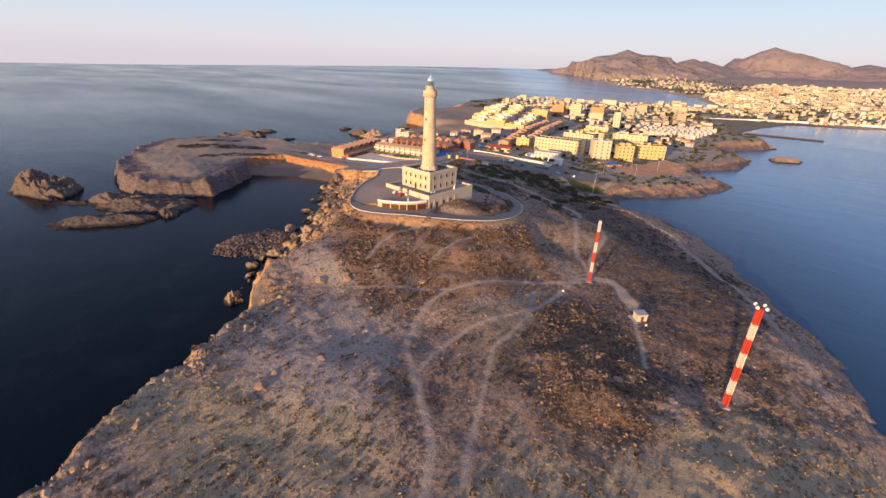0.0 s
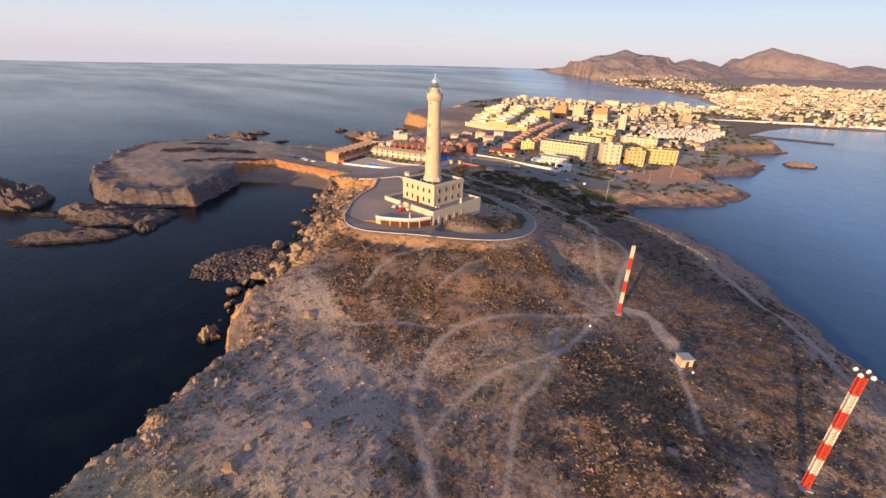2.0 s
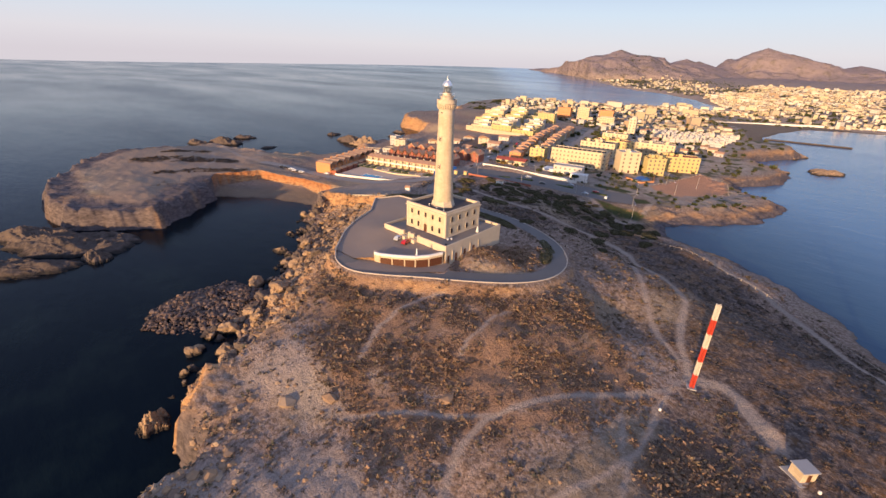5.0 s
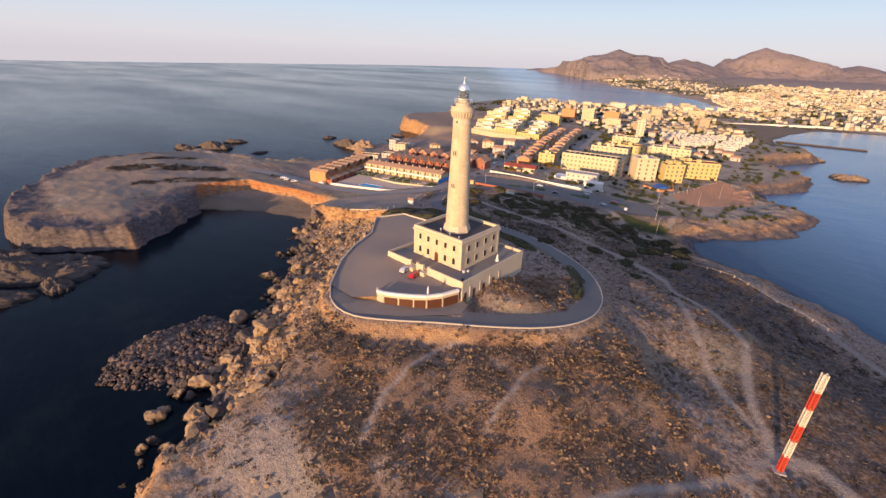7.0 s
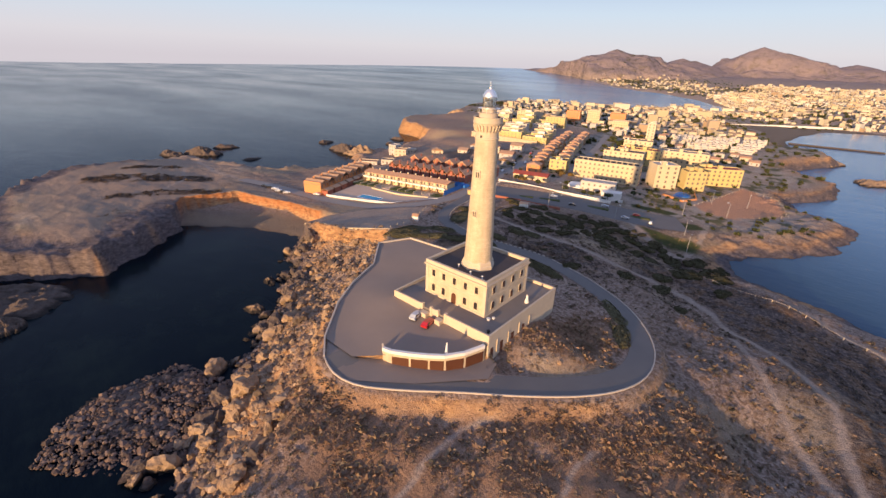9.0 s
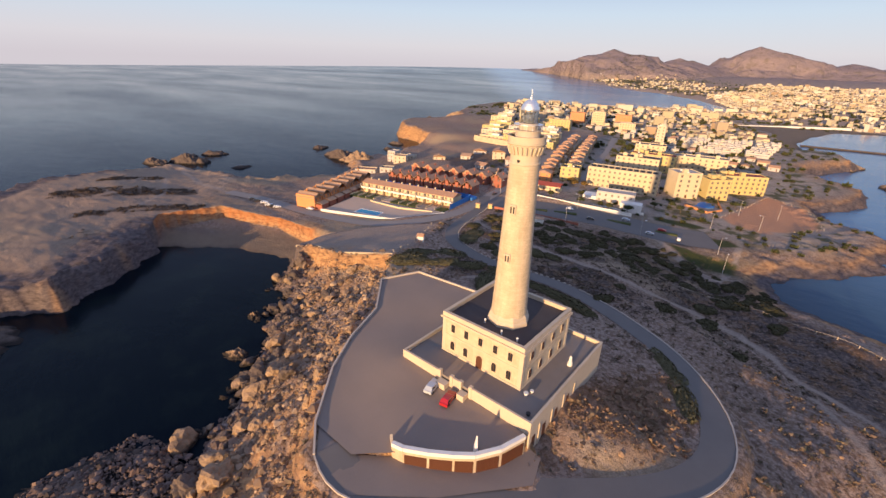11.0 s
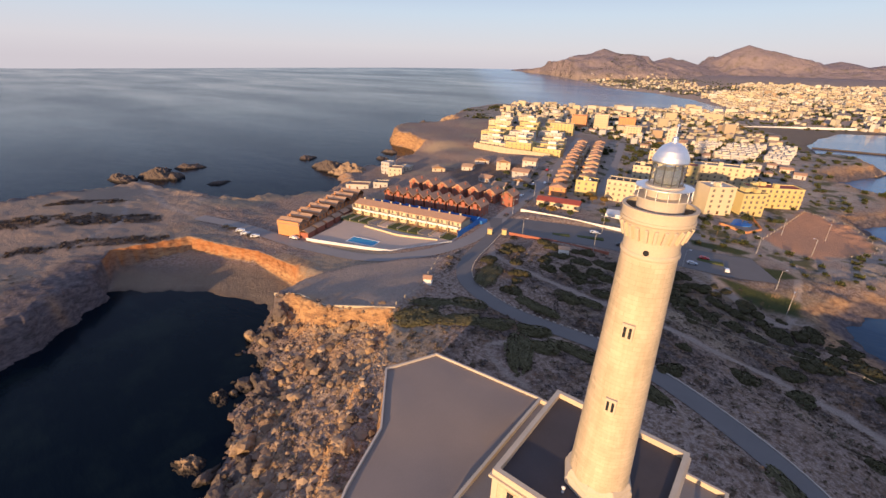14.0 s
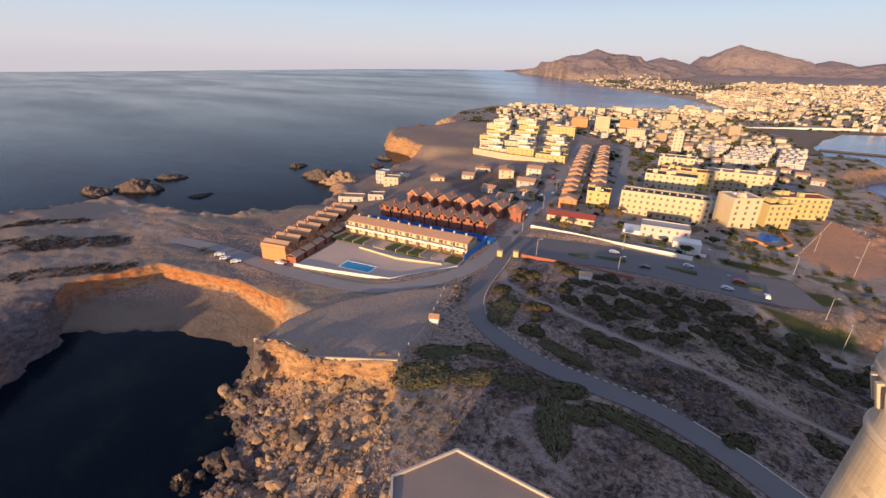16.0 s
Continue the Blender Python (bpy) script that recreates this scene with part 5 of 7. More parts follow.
# larger buildings of the town
hb = block("hotel", -202.5, 390, 10, 46, 13, 4, 3.3, M_CREAM, "long cream four-storey hotel with rows of balconies", "flat", M_FLATROOF, 14, 4, True, "town blocks", "hotel", tall=1.4, wide=1.3, faces=(0, 1))
part("roof_pergola", ring_walls(22, 2.2, 0.3, 13.5, 14.6), M_CREAM, hb)
BLOCKS = [(-168, 406, 40, 16, 14, 5, 3.2, M_CREAM, "plain cream apartment block with flat roof", 3, 3), (-152, 424, 42, 15, 12, 4, 3.2, M_YELLOW, "yellow apartment block with flat roof", 4, 3), (-142, 458, 32, 33, 12, 4, 3.1, M_YELLOW, "long yellow apartment block", 9, 3),
          (-176, 497, 14, 40, 13, 4, 3.2, M_CREAM, "cream apartment block with flat roof", 9, 3), (-212, 452, 10, 32, 14, 4, 3.1, M_CREAM, "cream apartment block with dark flat roof", 8, 3), (-206, 472, 10, 34, 12, 4, 3.2, M_YELLOW, "yellow block with a dark red roof", 8, 3),
          (-222, 520, 12, 26, 14, 4, 3.2, M_CREAM, "cream apartment block above small houses", 6, 3), (-237, 381, 14, 13, 11, 3, 3.2, M_YELLOW, "square yellow three-storey house", 3, 3), (-242, 628, 10, 9, 9, 6, 3.3, M_WHITEWASH, "slim white tower block", 2, 2)]
rnd0 = random.Random(4)
for k, (x, y, r, w, d, st, sh, wm, lab, nf, ns) in enumerate(BLOCKS):
    ab = block("apartment_block", x, y, r, w, d, st, sh, wm, lab, "flat", (M_FLATROOF, M_DARKROOF, M_REDROOF)[k % 3], nf, ns, k in (2, 3, 6), "town blocks", "building", tall=1.6, wide=1.4, faces=(0, 1))
    for i in range(3 + k % 3):
        u, v2, h2 = rnd0.uniform(-w / 2 + 2, w / 2 - 4), rnd0.uniform(-d / 2 + 1.5, d / 2 - 4), rnd0.choice((1.0, 1.2, 2.5, 2.6))
        s2 = 2.6 if h2 > 2 else 1.1
        part("stair_head" if h2 > 2 else "roof_tank", box(u, u + s2 * 1.2, v2, v2 + s2, st * sh + 0.2, st * sh + 0.25 + h2, 0.04), wm if h2 > 2 else M_WHITE, ab)
for i in range(11):
    sp = part("solar_panel", box(-1.6, 1.6, -0.9, 0.9, -0.05, 0.05), M_WINDOW, hb, "dark tilted roof panel")
    sp.matrix_local = pose(-20 + 4.0 * i, -3.6, 14.3, 28)
rh = block("long_house", -236, 337, 14, 24, 9, 1, 3.6, M_CREAM, "low house with a long red sheet roof", "gablex", M_REDROOF, 6, 2, rise=1.5)
block("house", -249, 364, 106, 9, 10, 2, 3.0, M_ORANGE, "orange two-storey house with tiled roof", "hipx", M_TILE, 2, 2, rise=1.8)
v = block("villa", -193, 352, 13, 22, 10, 2, 3.1, M_WHITEWASH, "white flat-roofed villa with a brown roof strip", "flat", M_FLATROOF, 6, 2)
part("wing", box(-19, -11, -6, 4, -3, 3.2), M_WHITE, v)
part("wing", box(4, 16, -12, -5, -3, 3.1), M_WHITE, v)
part("garden_wall", wall_run([(-22, -18, 0), (18, -16, -1.2)], 0.3, 1.5, 2.5), M_WHITE, v)
tagged(part("wall", wall_run([(-247, 312, 12.8), (-228, 317, 12.2), (-209, 322, 10.9), (-176, 331, 9.3)], 0.3, 1.4, 1.5), M_WHITE), "white garden wall along the avenue", "wall", kind="structure")

# cottages left of the avenue
COTS = [(-318, 410, 30, 11, 14, 2), (-340, 392, 20, 9, 9, 1), (-281, 374, 12, 12, 9, 1), (-289, 388, 12, 12, 9, 2), (-293, 402, 15, 12, 10, 1), (-299, 420, 14, 11, 9, 2), (-345, 420, 25, 12, 9, 1), (-285, 352, 10, 9, 8, 1), (-352, 368, 40, 10, 7, 1), (-305, 366, 5, 9, 8, 1)]
for k, (x, y, r, w, d, st) in enumerate(COTS):
    block("cottage", x, y, r, w, d, st, 3.0, M_WHITEWASH, "white cottage with a tiled roof on open ground", "gabley" if k % 2 == 0 else "gablex", M_TILE_BROWN if k % 3 else M_TILE, 2, 2, group="cottages", rise=1.9)
SEAH = [(-378, 347, 30, 11, 9, 2), (-392, 352, 10, 8, 8, 3), (-402, 362, 40, 12, 9, 1), (-372, 303, 35, 16, 9, 1), (-358, 312, 35, 10, 8, 1), (-385, 366, 20, 9, 8, 1)]
for k, (x, y, r, w, d, st) in enumerate(SEAH):
    block("sea_house", x, y, r, w, d, st, 3.0, M_WHITEWASH, "white flat-roofed house on the rocky shore", "flat", M_FLATROOF, 3, 2, group="houses on the rocks")

# two rows of small houses along the main street
dv = Vector((-0.296, 0.955))
ang = math.degrees(math.atan2(dv.y, dv.x))
for row, (x0, y0) in enumerate(((-257, 385), (-243.5, 398))):
    u = block("town_house", x0, y0, ang, 6.4, 9.0, 2, 3.0, M_PLASTER, "small two-storey town house with terracotta roof", "hipx", M_TILE, 2, 2, group="street houses", rise=1.6)
    part("porch", box(-2.5, 2.5, -6.8, -4.7, -2, 2.7, 0.05), M_PLASTER, u)
    for k in range(1, 19):
        x, y = x0 + dv.x * 9.6 * k, y0 + dv.y * 9.6 * k
        copy_thing(u, pose(x, y, low_spot(x, y, 8, 9, ang) + 0.9 * (k * 7 % 3), 0, 0, ang + (180 if row else 0)))

# yellow stepped terraces on the point
rnd = random.Random(8)
for k, (x, y, r) in enumerate([(-368, 474, 14), (-340, 480, 12), (-314, 480, 10), (-385, 500, 16), (-356, 508, 12), (-326, 512, 10), (-402, 530, 16), (-372, 538, 14), (-340, 545, 12), (-420, 566, 18), (-388, 574, 14), (-358, 580, 12),
                                (-440, 604, 20), (-405, 612, 16), (-374, 618, 14), (-462, 648, 20), (-425, 655, 16), (-392, 660, 14)]):
    b = block("terrace_block", x + rnd.uniform(-3, 3), y + rnd.uniform(-3, 3), r + rnd.uniform(-5, 5), rnd.uniform(23, 29), 11, 2 + (k % 3 == 1), 3.0, (M_CREAM, M_YELLOW, M_YELLOW, M_WHITEWASH)[k * 5 % 4], "yellow stepped terrace block with roof decks", "flat", M_FLATROOF, 6, 2, True, "stepped terraces", "building", faces=(0, 1))
    part("roof_room", box(-6 + 3 * (k % 3), 1 + 3 * (k % 3), -1, 4.0, 6.0 + 3 * (k % 3 == 1), 8.6 + 3 * (k % 3 == 1), 0.05), M_CREAM, b)
    part("wing", box(-7, 4, -9, -4.9, -4, 3.0, 0.05), M_YELLOW, b)
    part("pergola", ring_walls(4, 1.6, 0.25, 6.2 + 3 * (k % 3 == 1), 8.3 + 3 * (k % 3 == 1)), M_WHITE, b).matrix_local = pose(4, -2.5, 0)
tagged(part("wall", wall_run([(-392, 478, 15.5), (-384, 462, 15), (-345, 464, 13.8), (-306, 470, 13)], 0.4, 2.6, 3), M_STONE), "tall cream retaining wall below the terraces", "wall", kind="structure")


# tall blocks at the end of the main street
for x, y, w, st, wm, lab in ((-376, 704, 20, 5, M_ORANGE, "tall orange apartment block"), (-352, 722, 18, 6, M_CREAM, "tall cream apartment block"), (-326, 750, 22, 5, M_ORANGE, "tall orange apartment block with flat roof"), (-362, 622, 24, 4, M_YELLOW, "large yellow apartment block at the street's end"), (-300, 690, 20, 4, M_CREAM, "cream apartment block behind the street houses")):
    block("apartment_block", x, y, 14, w, 13, st, 3.1, wm, lab, "flat", M_FLATROOF, 6, 3, True, "town blocks", "building", tall=1.5, wide=1.4, faces=(0, 1))

# rows of small white holiday houses in curved lanes
BUNGALOWS = [(-232, 684), (-180, 706), (-132, 728), (-134, 620), (-168, 590), (-212, 606)]
u = block("bungalow", 0, 0, 0, 6.6, 8.5, 1, 3.4, M_WHITEWASH, "small white row house with a flat roof and porch", "flat", M_WHITEWASH, 2, 1, group="white holiday rows", z=-500, faces=(0,))
part("roof_room", box(-3.0, 0.2, 0.2, 4.0, 3.4, 5.9, 0.05), M_WHITEWASH, u)
part("porch", box(-3.1, 3.1, -6.4, -4.3, -2.5, 2.5, 0.05), M_WHITEWASH, u)
for lane in range(7):
    for k in range(17):
        x = -234 + 6.7 * k + 0.5 * lane
        y = 596 + 18.5 * lane + 0.22 * (x + 234) + 5 * math.sin(0.03 * x + lane)
        if k % 6 != 5 and float(inland(np.array([x]), np.array([y]), BUNGALOWS)[0]) > 2:
            copy_thing(u, pose(x, y, low_spot(x, y, 6, 6, 0), 0, 0, 12 + 9 * math.cos(0.03 * x + lane) + 180 * (lane % 2)))
for o in list(u.children_recursive) + [u]:
    bpy.data.objects.remove(o)


# the rest of the town: built from a few house shapes
def town_types(faces):
    out = []
    for k, (w, d, st, roof, wm) in enumerate([(9, 8, 1, "flat", M_WHITEWASH), (8, 9, 2, "flat", M_WHITEWASH), (10, 8, 1, "gablex", M_WHITEWASH), (11, 9, 2, "flat", M_PLASTER), (9, 9, 2, "hipx", M_PLASTER), (14, 10, 3, "flat", M_PLASTER)]):
        t = block("town_house", 0, 0, 0, w, d, st, 3.0, wm, ("white" if wm is M_WHITEWASH else "plastered") + (" single-storey" if st == 1 else " many-storeyed" if st > 2 else " two-storey") + " house with " + ("a flat roof" if roof == "flat" else "a tiled roof"),
                  roof, None if roof == "flat" else M_TILE, 2, 1, group="houses of the town", z=-500, rise=1.5, faces=faces)
        out.append(t)
    return out


types = town_types((0,))
TOWN = [(-290, 640), (-228, 560), (-150, 520), (-118, 560), (-150, 640), (-138, 740), (-208, 905), (-238, 990), (-430, 1100), (-560, 1060), (-640, 980), (-570, 800), (-480, 690), (-360, 690)]
rnd = random.Random(21)
spots = []
tries = 0
while len(spots) < 430 and tries < 9000:
    tries += 1
    x, y = rnd.uniform(-640, -110), rnd.uniform(520, 1110)
    if float(inland(np.array([x]), np.array([y]), TOWN)[0]) < 2 or float(inland(np.array([x]), np.array([y]), BUNGALOWS)[0]) > -6 or any((x - a) ** 2 + (y - b) ** 2 < 12.8 ** 2 for a, b in spots):
        continue
    spots.append((x, y))
far_spots = [(x, y) for x, y in spots if y > 690]
for x, y in spots:
    if y > 690:
        continue
    if rnd.random() < 0.12:
        continue
    west = x < -330
    t = types[rnd.choice((3, 4, 5, 4, 2, 1) if west else (0, 1, 2, 0, 4, 2))]
    copy_thing(t, pose(x, y, low_spot(x, y, 6, 6, 0), 0, 0, 12 + rnd.choice((0, 90, 180)) + rnd.uniform(-14, 14)) @ Matrix.Diagonal((rnd.uniform(0.7, 1.0), rnd.uniform(0.7, 1.0), rnd.uniform(0.8, 1.1), 1)))
for t in types:
    for o in list(t.children_recursive) + [t]:
        bpy.data.objects.remove(o)


M_FARROOF = island_colours("far_roofs", [(0.42, 0.24, 0.15), (0.33, 0.29, 0.26), (0.46, 0.36, 0.27), (0.30, 0.17, 0.12), (0.50, 0.45, 0.40), (0.38, 0.26, 0.18)])


def house_heap(x, y, z, rr, name, label, mat):
    """Simple roofed houses, joined into one mesh."""
    n = len(x)
    w, dd, h = 2.0 + 1.8 * np.minimum(rr.pareto(2.0, n), 3.0), rr.uniform(2.2, 4.0, n), rr.choice([3.0, 3.3, 3.6, 5.8, 6.4], n)
    big = rr.uniform(0, 1, n) < 0.05
    w, h = np.where(big, w * 1.5 + 3, w), np.where(big, rr.choice([9.5, 12.5], n), h)
    a = 2.4 * fbm(x, y, 260, 2, 44) + rr.uniform(-0.25, 0.25, n) + 0.2
    cx = np.stack([-w, w, w, -w, -w, w, w, -w, -w * 0.8, w * 0.8], 1)
    cy = np.stack([-dd, -dd, dd, dd, -dd, -dd, dd, dd, 0 * dd, 0 * dd], 1)
    ridge = np.where((rr.uniform(0, 1, n) < 0.5) & ~big, 1.5, 0.05)
    cz = np.stack([0 * h - 6] * 4 + [h] * 4 + [h + ridge] * 2, 1)
    vx = cx * np.cos(a)[:, None] - cy * np.sin(a)[:, None] + x[:, None]
    vy = cx * np.sin(a)[:, None] + cy * np.cos(a)[:, None] + y[:, None]
    v = np.stack([vx, vy, cz + z[:, None]], -1).reshape(-1, 3).tolist()
    f = []
    for i in range(n):
        o = 10 * i
        f += [(o, o + 1, o + 5, o + 4), (o + 1, o + 2, o + 6, o + 5), (o + 2, o + 3, o + 7, o + 6), (o + 3, o, o + 4, o + 7), (o + 4, o + 5, o + 9, o + 8), (o + 6, o + 7, o + 8, o + 9), (o + 5, o + 6, o + 9), (o + 7, o + 4, o + 8)]
    ob = data_mesh(name, v, f, mat)
    ob.data.materials.append(M_FARROOF)
    ob.data.polygons.foreach_set("material_index", np.tile([0, 0, 0, 0, 1, 1, 1, 1], n))
    return tagged(ob, label, "houses", kind="stuff")


def far_town(count, region, name, label, mat, seed):
    """Distant houses, far too many to count, as one mesh."""
    rr = np.random.default_rng(seed)
    x, y = rr.uniform(region[0], region[1], count), rr.uniform(region[2], region[3], count)
    d = inland(x, y, COAST_WEST + COAST_EAST)
    dens = 0.10 + 0.75 * ramp_up(-0.25, 0.4, fbm(x, y, 200, 4, 17))
    keep = (d > 25) & (d < region[4] * (0.6 + 0.6 * vnoise(x / 300, y / 300, 5))) & (rr.uniform(0, 1, count) < dens * (1 - d / (region[4] * 1.3)))
    x, y, d = x[keep], y[keep], d[keep]
    z, d = far_height(x, y)
    low = z - sea_rise(x, y) < 42
    return house_heap(x[low], y[low], z[low], rr, name, label, mat)


M_FARTOWN = island_colours("far_houses", [(0.66, 0.58, 0.40), (0.70, 0.67, 0.60), (0.57, 0.47, 0.30), (0.70, 0.65, 0.52), (0.47, 0.33, 0.21), (0.64, 0.56, 0.38)])
far_town(26000, (-420, 900, 1120, 2900, 1300), "houses", "cream and white houses of the far beach town", M_FARTOWN, 3)
far_town(11000, (-1500, 900, 2000, 4000, 700), "houses", "pale houses on the slopes below the mountains", M_FARTOWN, 5)
fxy = np.array(far_spots)
house_heap(fxy[:, 0], fxy[:, 1], spots_at(fxy[:, 0], fxy[:, 1]), np.random.default_rng(2), "houses", "crowded pale houses at the far end of the town", M_FARTOWN)

# ---- boulders, islets and scree ----
def rock_mesh(name, seed, cuts, mat, rough=0.19):
    bm = bmesh.new()
    bmesh.ops.create_icosphere(bm, subdivisions=cuts, radius=1.0)
    rg = random.Random(seed)
    planes = [(Vector((rg.gauss(0, 1), rg.gauss(0, 1), rg.gauss(0, 0.7))).normalized(), rg.uniform(0.45, 0.85)) for _ in range(11)]
    for v in bm.verts:
        p = v.co.normalized()
        r = 1.0
        for nrm, dd in planes:
            k = p.dot(nrm)
            if k > 1e-3:
                r = min(r, dd / k)
        r += rough * noise.fractal(p * 2.2 + Vector((seed * 3.1, 0, 0)), 0.7, 2.1, 4)
        v.co = p * r
    me = bpy.data.meshes.new(name)
    bm.to_mesh(me)
    bm.free()
    me.materials.append(mat)
    return me


def islet_mesh(name, seed, mat):
    """A craggy rock that rises from the water, 1 in radius and 1 high."""
    n = 64
    ax = np.linspace(-1.25, 1.25, n)
    X, Y = np.meshgrid(ax, ax)
    r = np.hypot(X, Y) + 0.42 * fbm(X + seed * 7.3, Y, 0.8, 5, seed, 0.6)
    Z = np.clip(1.06 - np.maximum(r, 0) ** 2.2, -0.35, 1)
    Z = Z * (0.62 + 0.75 * fbm(X, Y + seed * 5.1, 0.5, 5, seed + 40, 0.62)) + np.where(Z > 0, 0.24 * fbm(X, Y, 0.22, 4, seed + 9, 0.6), 0)
    i = np.arange(n * n).reshape(n, n)
    q = np.stack([i[:-1, :-1], i[:-1, 1:], i[1:, 1:], i[1:, :-1]], -1).reshape(-1, 4)
    q = q[Z.ravel()[q].max(1) > -0.25]
    me = bpy.data.meshes.new(name)
    me.from_pydata(np.stack([X, Y, Z], -1).reshape(-1, 3).tolist(), [], q.tolist())
    me.materials.append(mat)
    return me


REEF = [(-374, 24, 27, 15, 16, 30, 0), (-300, 62, 26, 14, 6, 50, 0), (-284, 38, 24, 10, 5, 60, 0), (-318, 52, 22, 11, 7, 40, 0), (-276, 66, 7, 5, 4.5, 10, 0), (-333, 34, 9, 5, 1.8, 40, 0),
          (-200, 84, 19, 15, 2.2, 45, 0), (-186, 96, 15, 10, 1.8, -10, 0), (-153, 51, 4.0, 3.4, 4.4, 0, 1)]
SHORE_ROCKS = [(-148, 58, 3, 2.6, 3.0, 40, 1), (-228, 127, 4.0, 2.4, 2.2, 30, 1), (-245, 142, 2.6, 2.2, 1.8, 0, 1),
          (-530, 205, 14, 8, 5.5, 20, 0), (-519, 228, 16, 9, 7.5, 40, 0), (-542, 236, 9, 7, 4, 0, 0), (-538, 258, 13, 8, 4.5, 70, 0), (-504, 352, 7, 9, 3.5, 20, 0), (-470, 249, 5, 9, 2.2, 0, 0), (-40, 600, 12, 20, 5, -20, 1), (-450, 342, 20, 13, 8, 20, 0), (-424, 340, 19, 14, 11, 30, 1)]
POINT_ROCKS = [(-575, 690, 30, 22, 17, 0, 1), (-548, 640, 22, 18, 15, 30, 1), (-560, 590, 17, 12, 8, 0, 0), (-600, 640, 14, 10, 7, 30, 0), (-520, 505, 20, 14, 12, 0, 1), (-470, 430, 9, 7, 4, 0, 0), (-450, 400, 8, 6, 3, 0, 0), (-84, 520, 15, 22, 7, -10, 1), (-78, 560, 12, 14, 6, 0, 1), (-78, 690, 16, 26, 6, 10, 1)]
islet_kinds = [[islet_mesh("islet_rock", s + 20 * k, (M_ROCK_DARK, M_ROCK)[k]) for s in range(3)] for k in range(2)]
for k, (x, y, rx, ry, h, rot, kind) in enumerate(REEF + SHORE_ROCKS + POINT_ROCKS):
    o = new("islet_rock", islet_kinds[kind][k % 3])
    o.matrix_world = pose(x, y, -0.15, 0, 0, rot) @ Matrix.Diagonal((rx, ry, h, 1))
    tagged(o, "craggy ochre rock rising from the water" if kind else "dark wet reef rock low in the sea", "rock", "rocks in the sea")

rg = random.Random(11)
kinds = [rock_mesh("boulder", s, 3, M_ROCK if s % 3 else M_ROCK_DARK) for s in range(8)]
SCREE = [(-158, 66), (-168, 79), (-182, 89), (-192, 98), (-210, 107), (-228, 121), (-246, 140), (-258, 156), (-266, 170), (-243, 174), (-222, 186), (-212, 176), (-193, 156), (-184, 144), (-178, 130), (-166, 112), (-156, 98), (-148, 78)]
placed = 0
while placed < 299:
    x, y = rg.uniform(-270, -146), rg.uniform(58, 190)
    if float(inland(np.array([x]), np.array([y]), SCREE)[0]) < -3:
        continue
    z, d = (float(v[0]) for v in ground_height(np.array([x]), np.array([y])))
    if d < -5 or rg.random() < d / 55:
        continue
    s = min(3.0, 0.75 * rg.paretovariate(1.5)) * (1.35 if d < 9 else 0.95)
    o = new("boulder", rg.choice(kinds[::3] if d < 7 and rg.random() < 0.7 else kinds))
    o.matrix_world = pose(x, y, max(z, -0.6) + 0.15 * s, rg.uniform(-30, 30), rg.uniform(-30, 30), rg.uniform(0, 360)) @ Matrix.Diagonal((s, s * rg.uniform(0.6, 1.0), s * rg.uniform(0.55, 0.9), 1))
    tagged(o, "fallen ochre boulder on the rocky shore" if s > 1.6 else "broken ochre stone block on the scree slope", "boulder", "boulders below the cliff")
    placed += 1


def scattered(name, count, region, size, base, mat, label, category, ok, flat=0.7, seed=3, height=None):
    """Many small copies of a shape joined into one object."""
    rr = np.random.default_rng(seed)
    bv = np.array(base[0])
    bf = np.array(base[1])
    x, y = rr.uniform(region[0], region[1], count), rr.uniform(region[2], region[3], count)
    z, d = ground_height(x, y)
    keep = ok(x, y, z, d, rr.uniform(0, 1, count))
    x, y, z = x[keep], y[keep], z[keep]
    z = height(x, y) if height else z
    n = len(x)
    s = size[0] * (rr.pareto(2.2, n) + 1)
    s = np.minimum(s, size[1])
    a = rr.uniform(0, 2 * np.pi, n)
    jit = rr.uniform(0.65, 1.35, (n, len(bv), 3))
    v = bv[None] * jit * s[:, None, None]
    vx = v[..., 0] * np.cos(a)[:, None] - v[..., 1] * np.sin(a)[:, None] + x[:, None]
    vy = v[..., 0] * np.sin(a)[:, None] + v[..., 1] * np.cos(a)[:, None] + y[:, None]
    vz = v[..., 2] * flat + z[:, None]
    verts = np.stack([vx, vy, vz], -1).reshape(-1, 3)
    faces = (bf[None] + (np.arange(n) * len(bv))[:, None, None]).reshape(-1, bf.shape[1])
    o = data_mesh(name, verts.tolist(), faces.tolist(), mat)
    return tagged(o, label, category, kind="stuff")


def ico():
    bm = bmesh.new()
    bmesh.ops.create_icosphere(bm, subdivisions=1, radius=1.0)
    out = [tuple(v.co) for v in bm.verts], [[v.index for v in f.verts] for f in bm.faces]
    bm.free()
    return out


def tuft(blades=26, seed=5):
    rr = random.Random(seed)
    vs, fs = [], []
    for k in range(blades):
        a, e = rr.uniform(0, 2 * math.pi), rr.uniform(0.1, 1.4)
        d = Vector((math.cos(a) * math.cos(e), math.sin(a) * math.cos(e), 0.75 * math.sin(e)))
        c = d * rr.uniform(0.6, 1.0)
        u = d.cross(Vector((rr.uniform(-1, 1), rr.uniform(-1, 1), 1))).normalized() * rr.uniform(0.18, 0.32)
        w = d.normalized() * rr.uniform(0.2, 0.45) + Vector((0, 0, rr.uniform(-0.1, 0.2)))
        i = len(vs)
        vs += [tuple(c - u), tuple(c + u), tuple(c + w), tuple(c * 0.4)]
        fs += [(i, i + 1, i + 2), (i, i + 3, i + 1)]
    return vs, fs


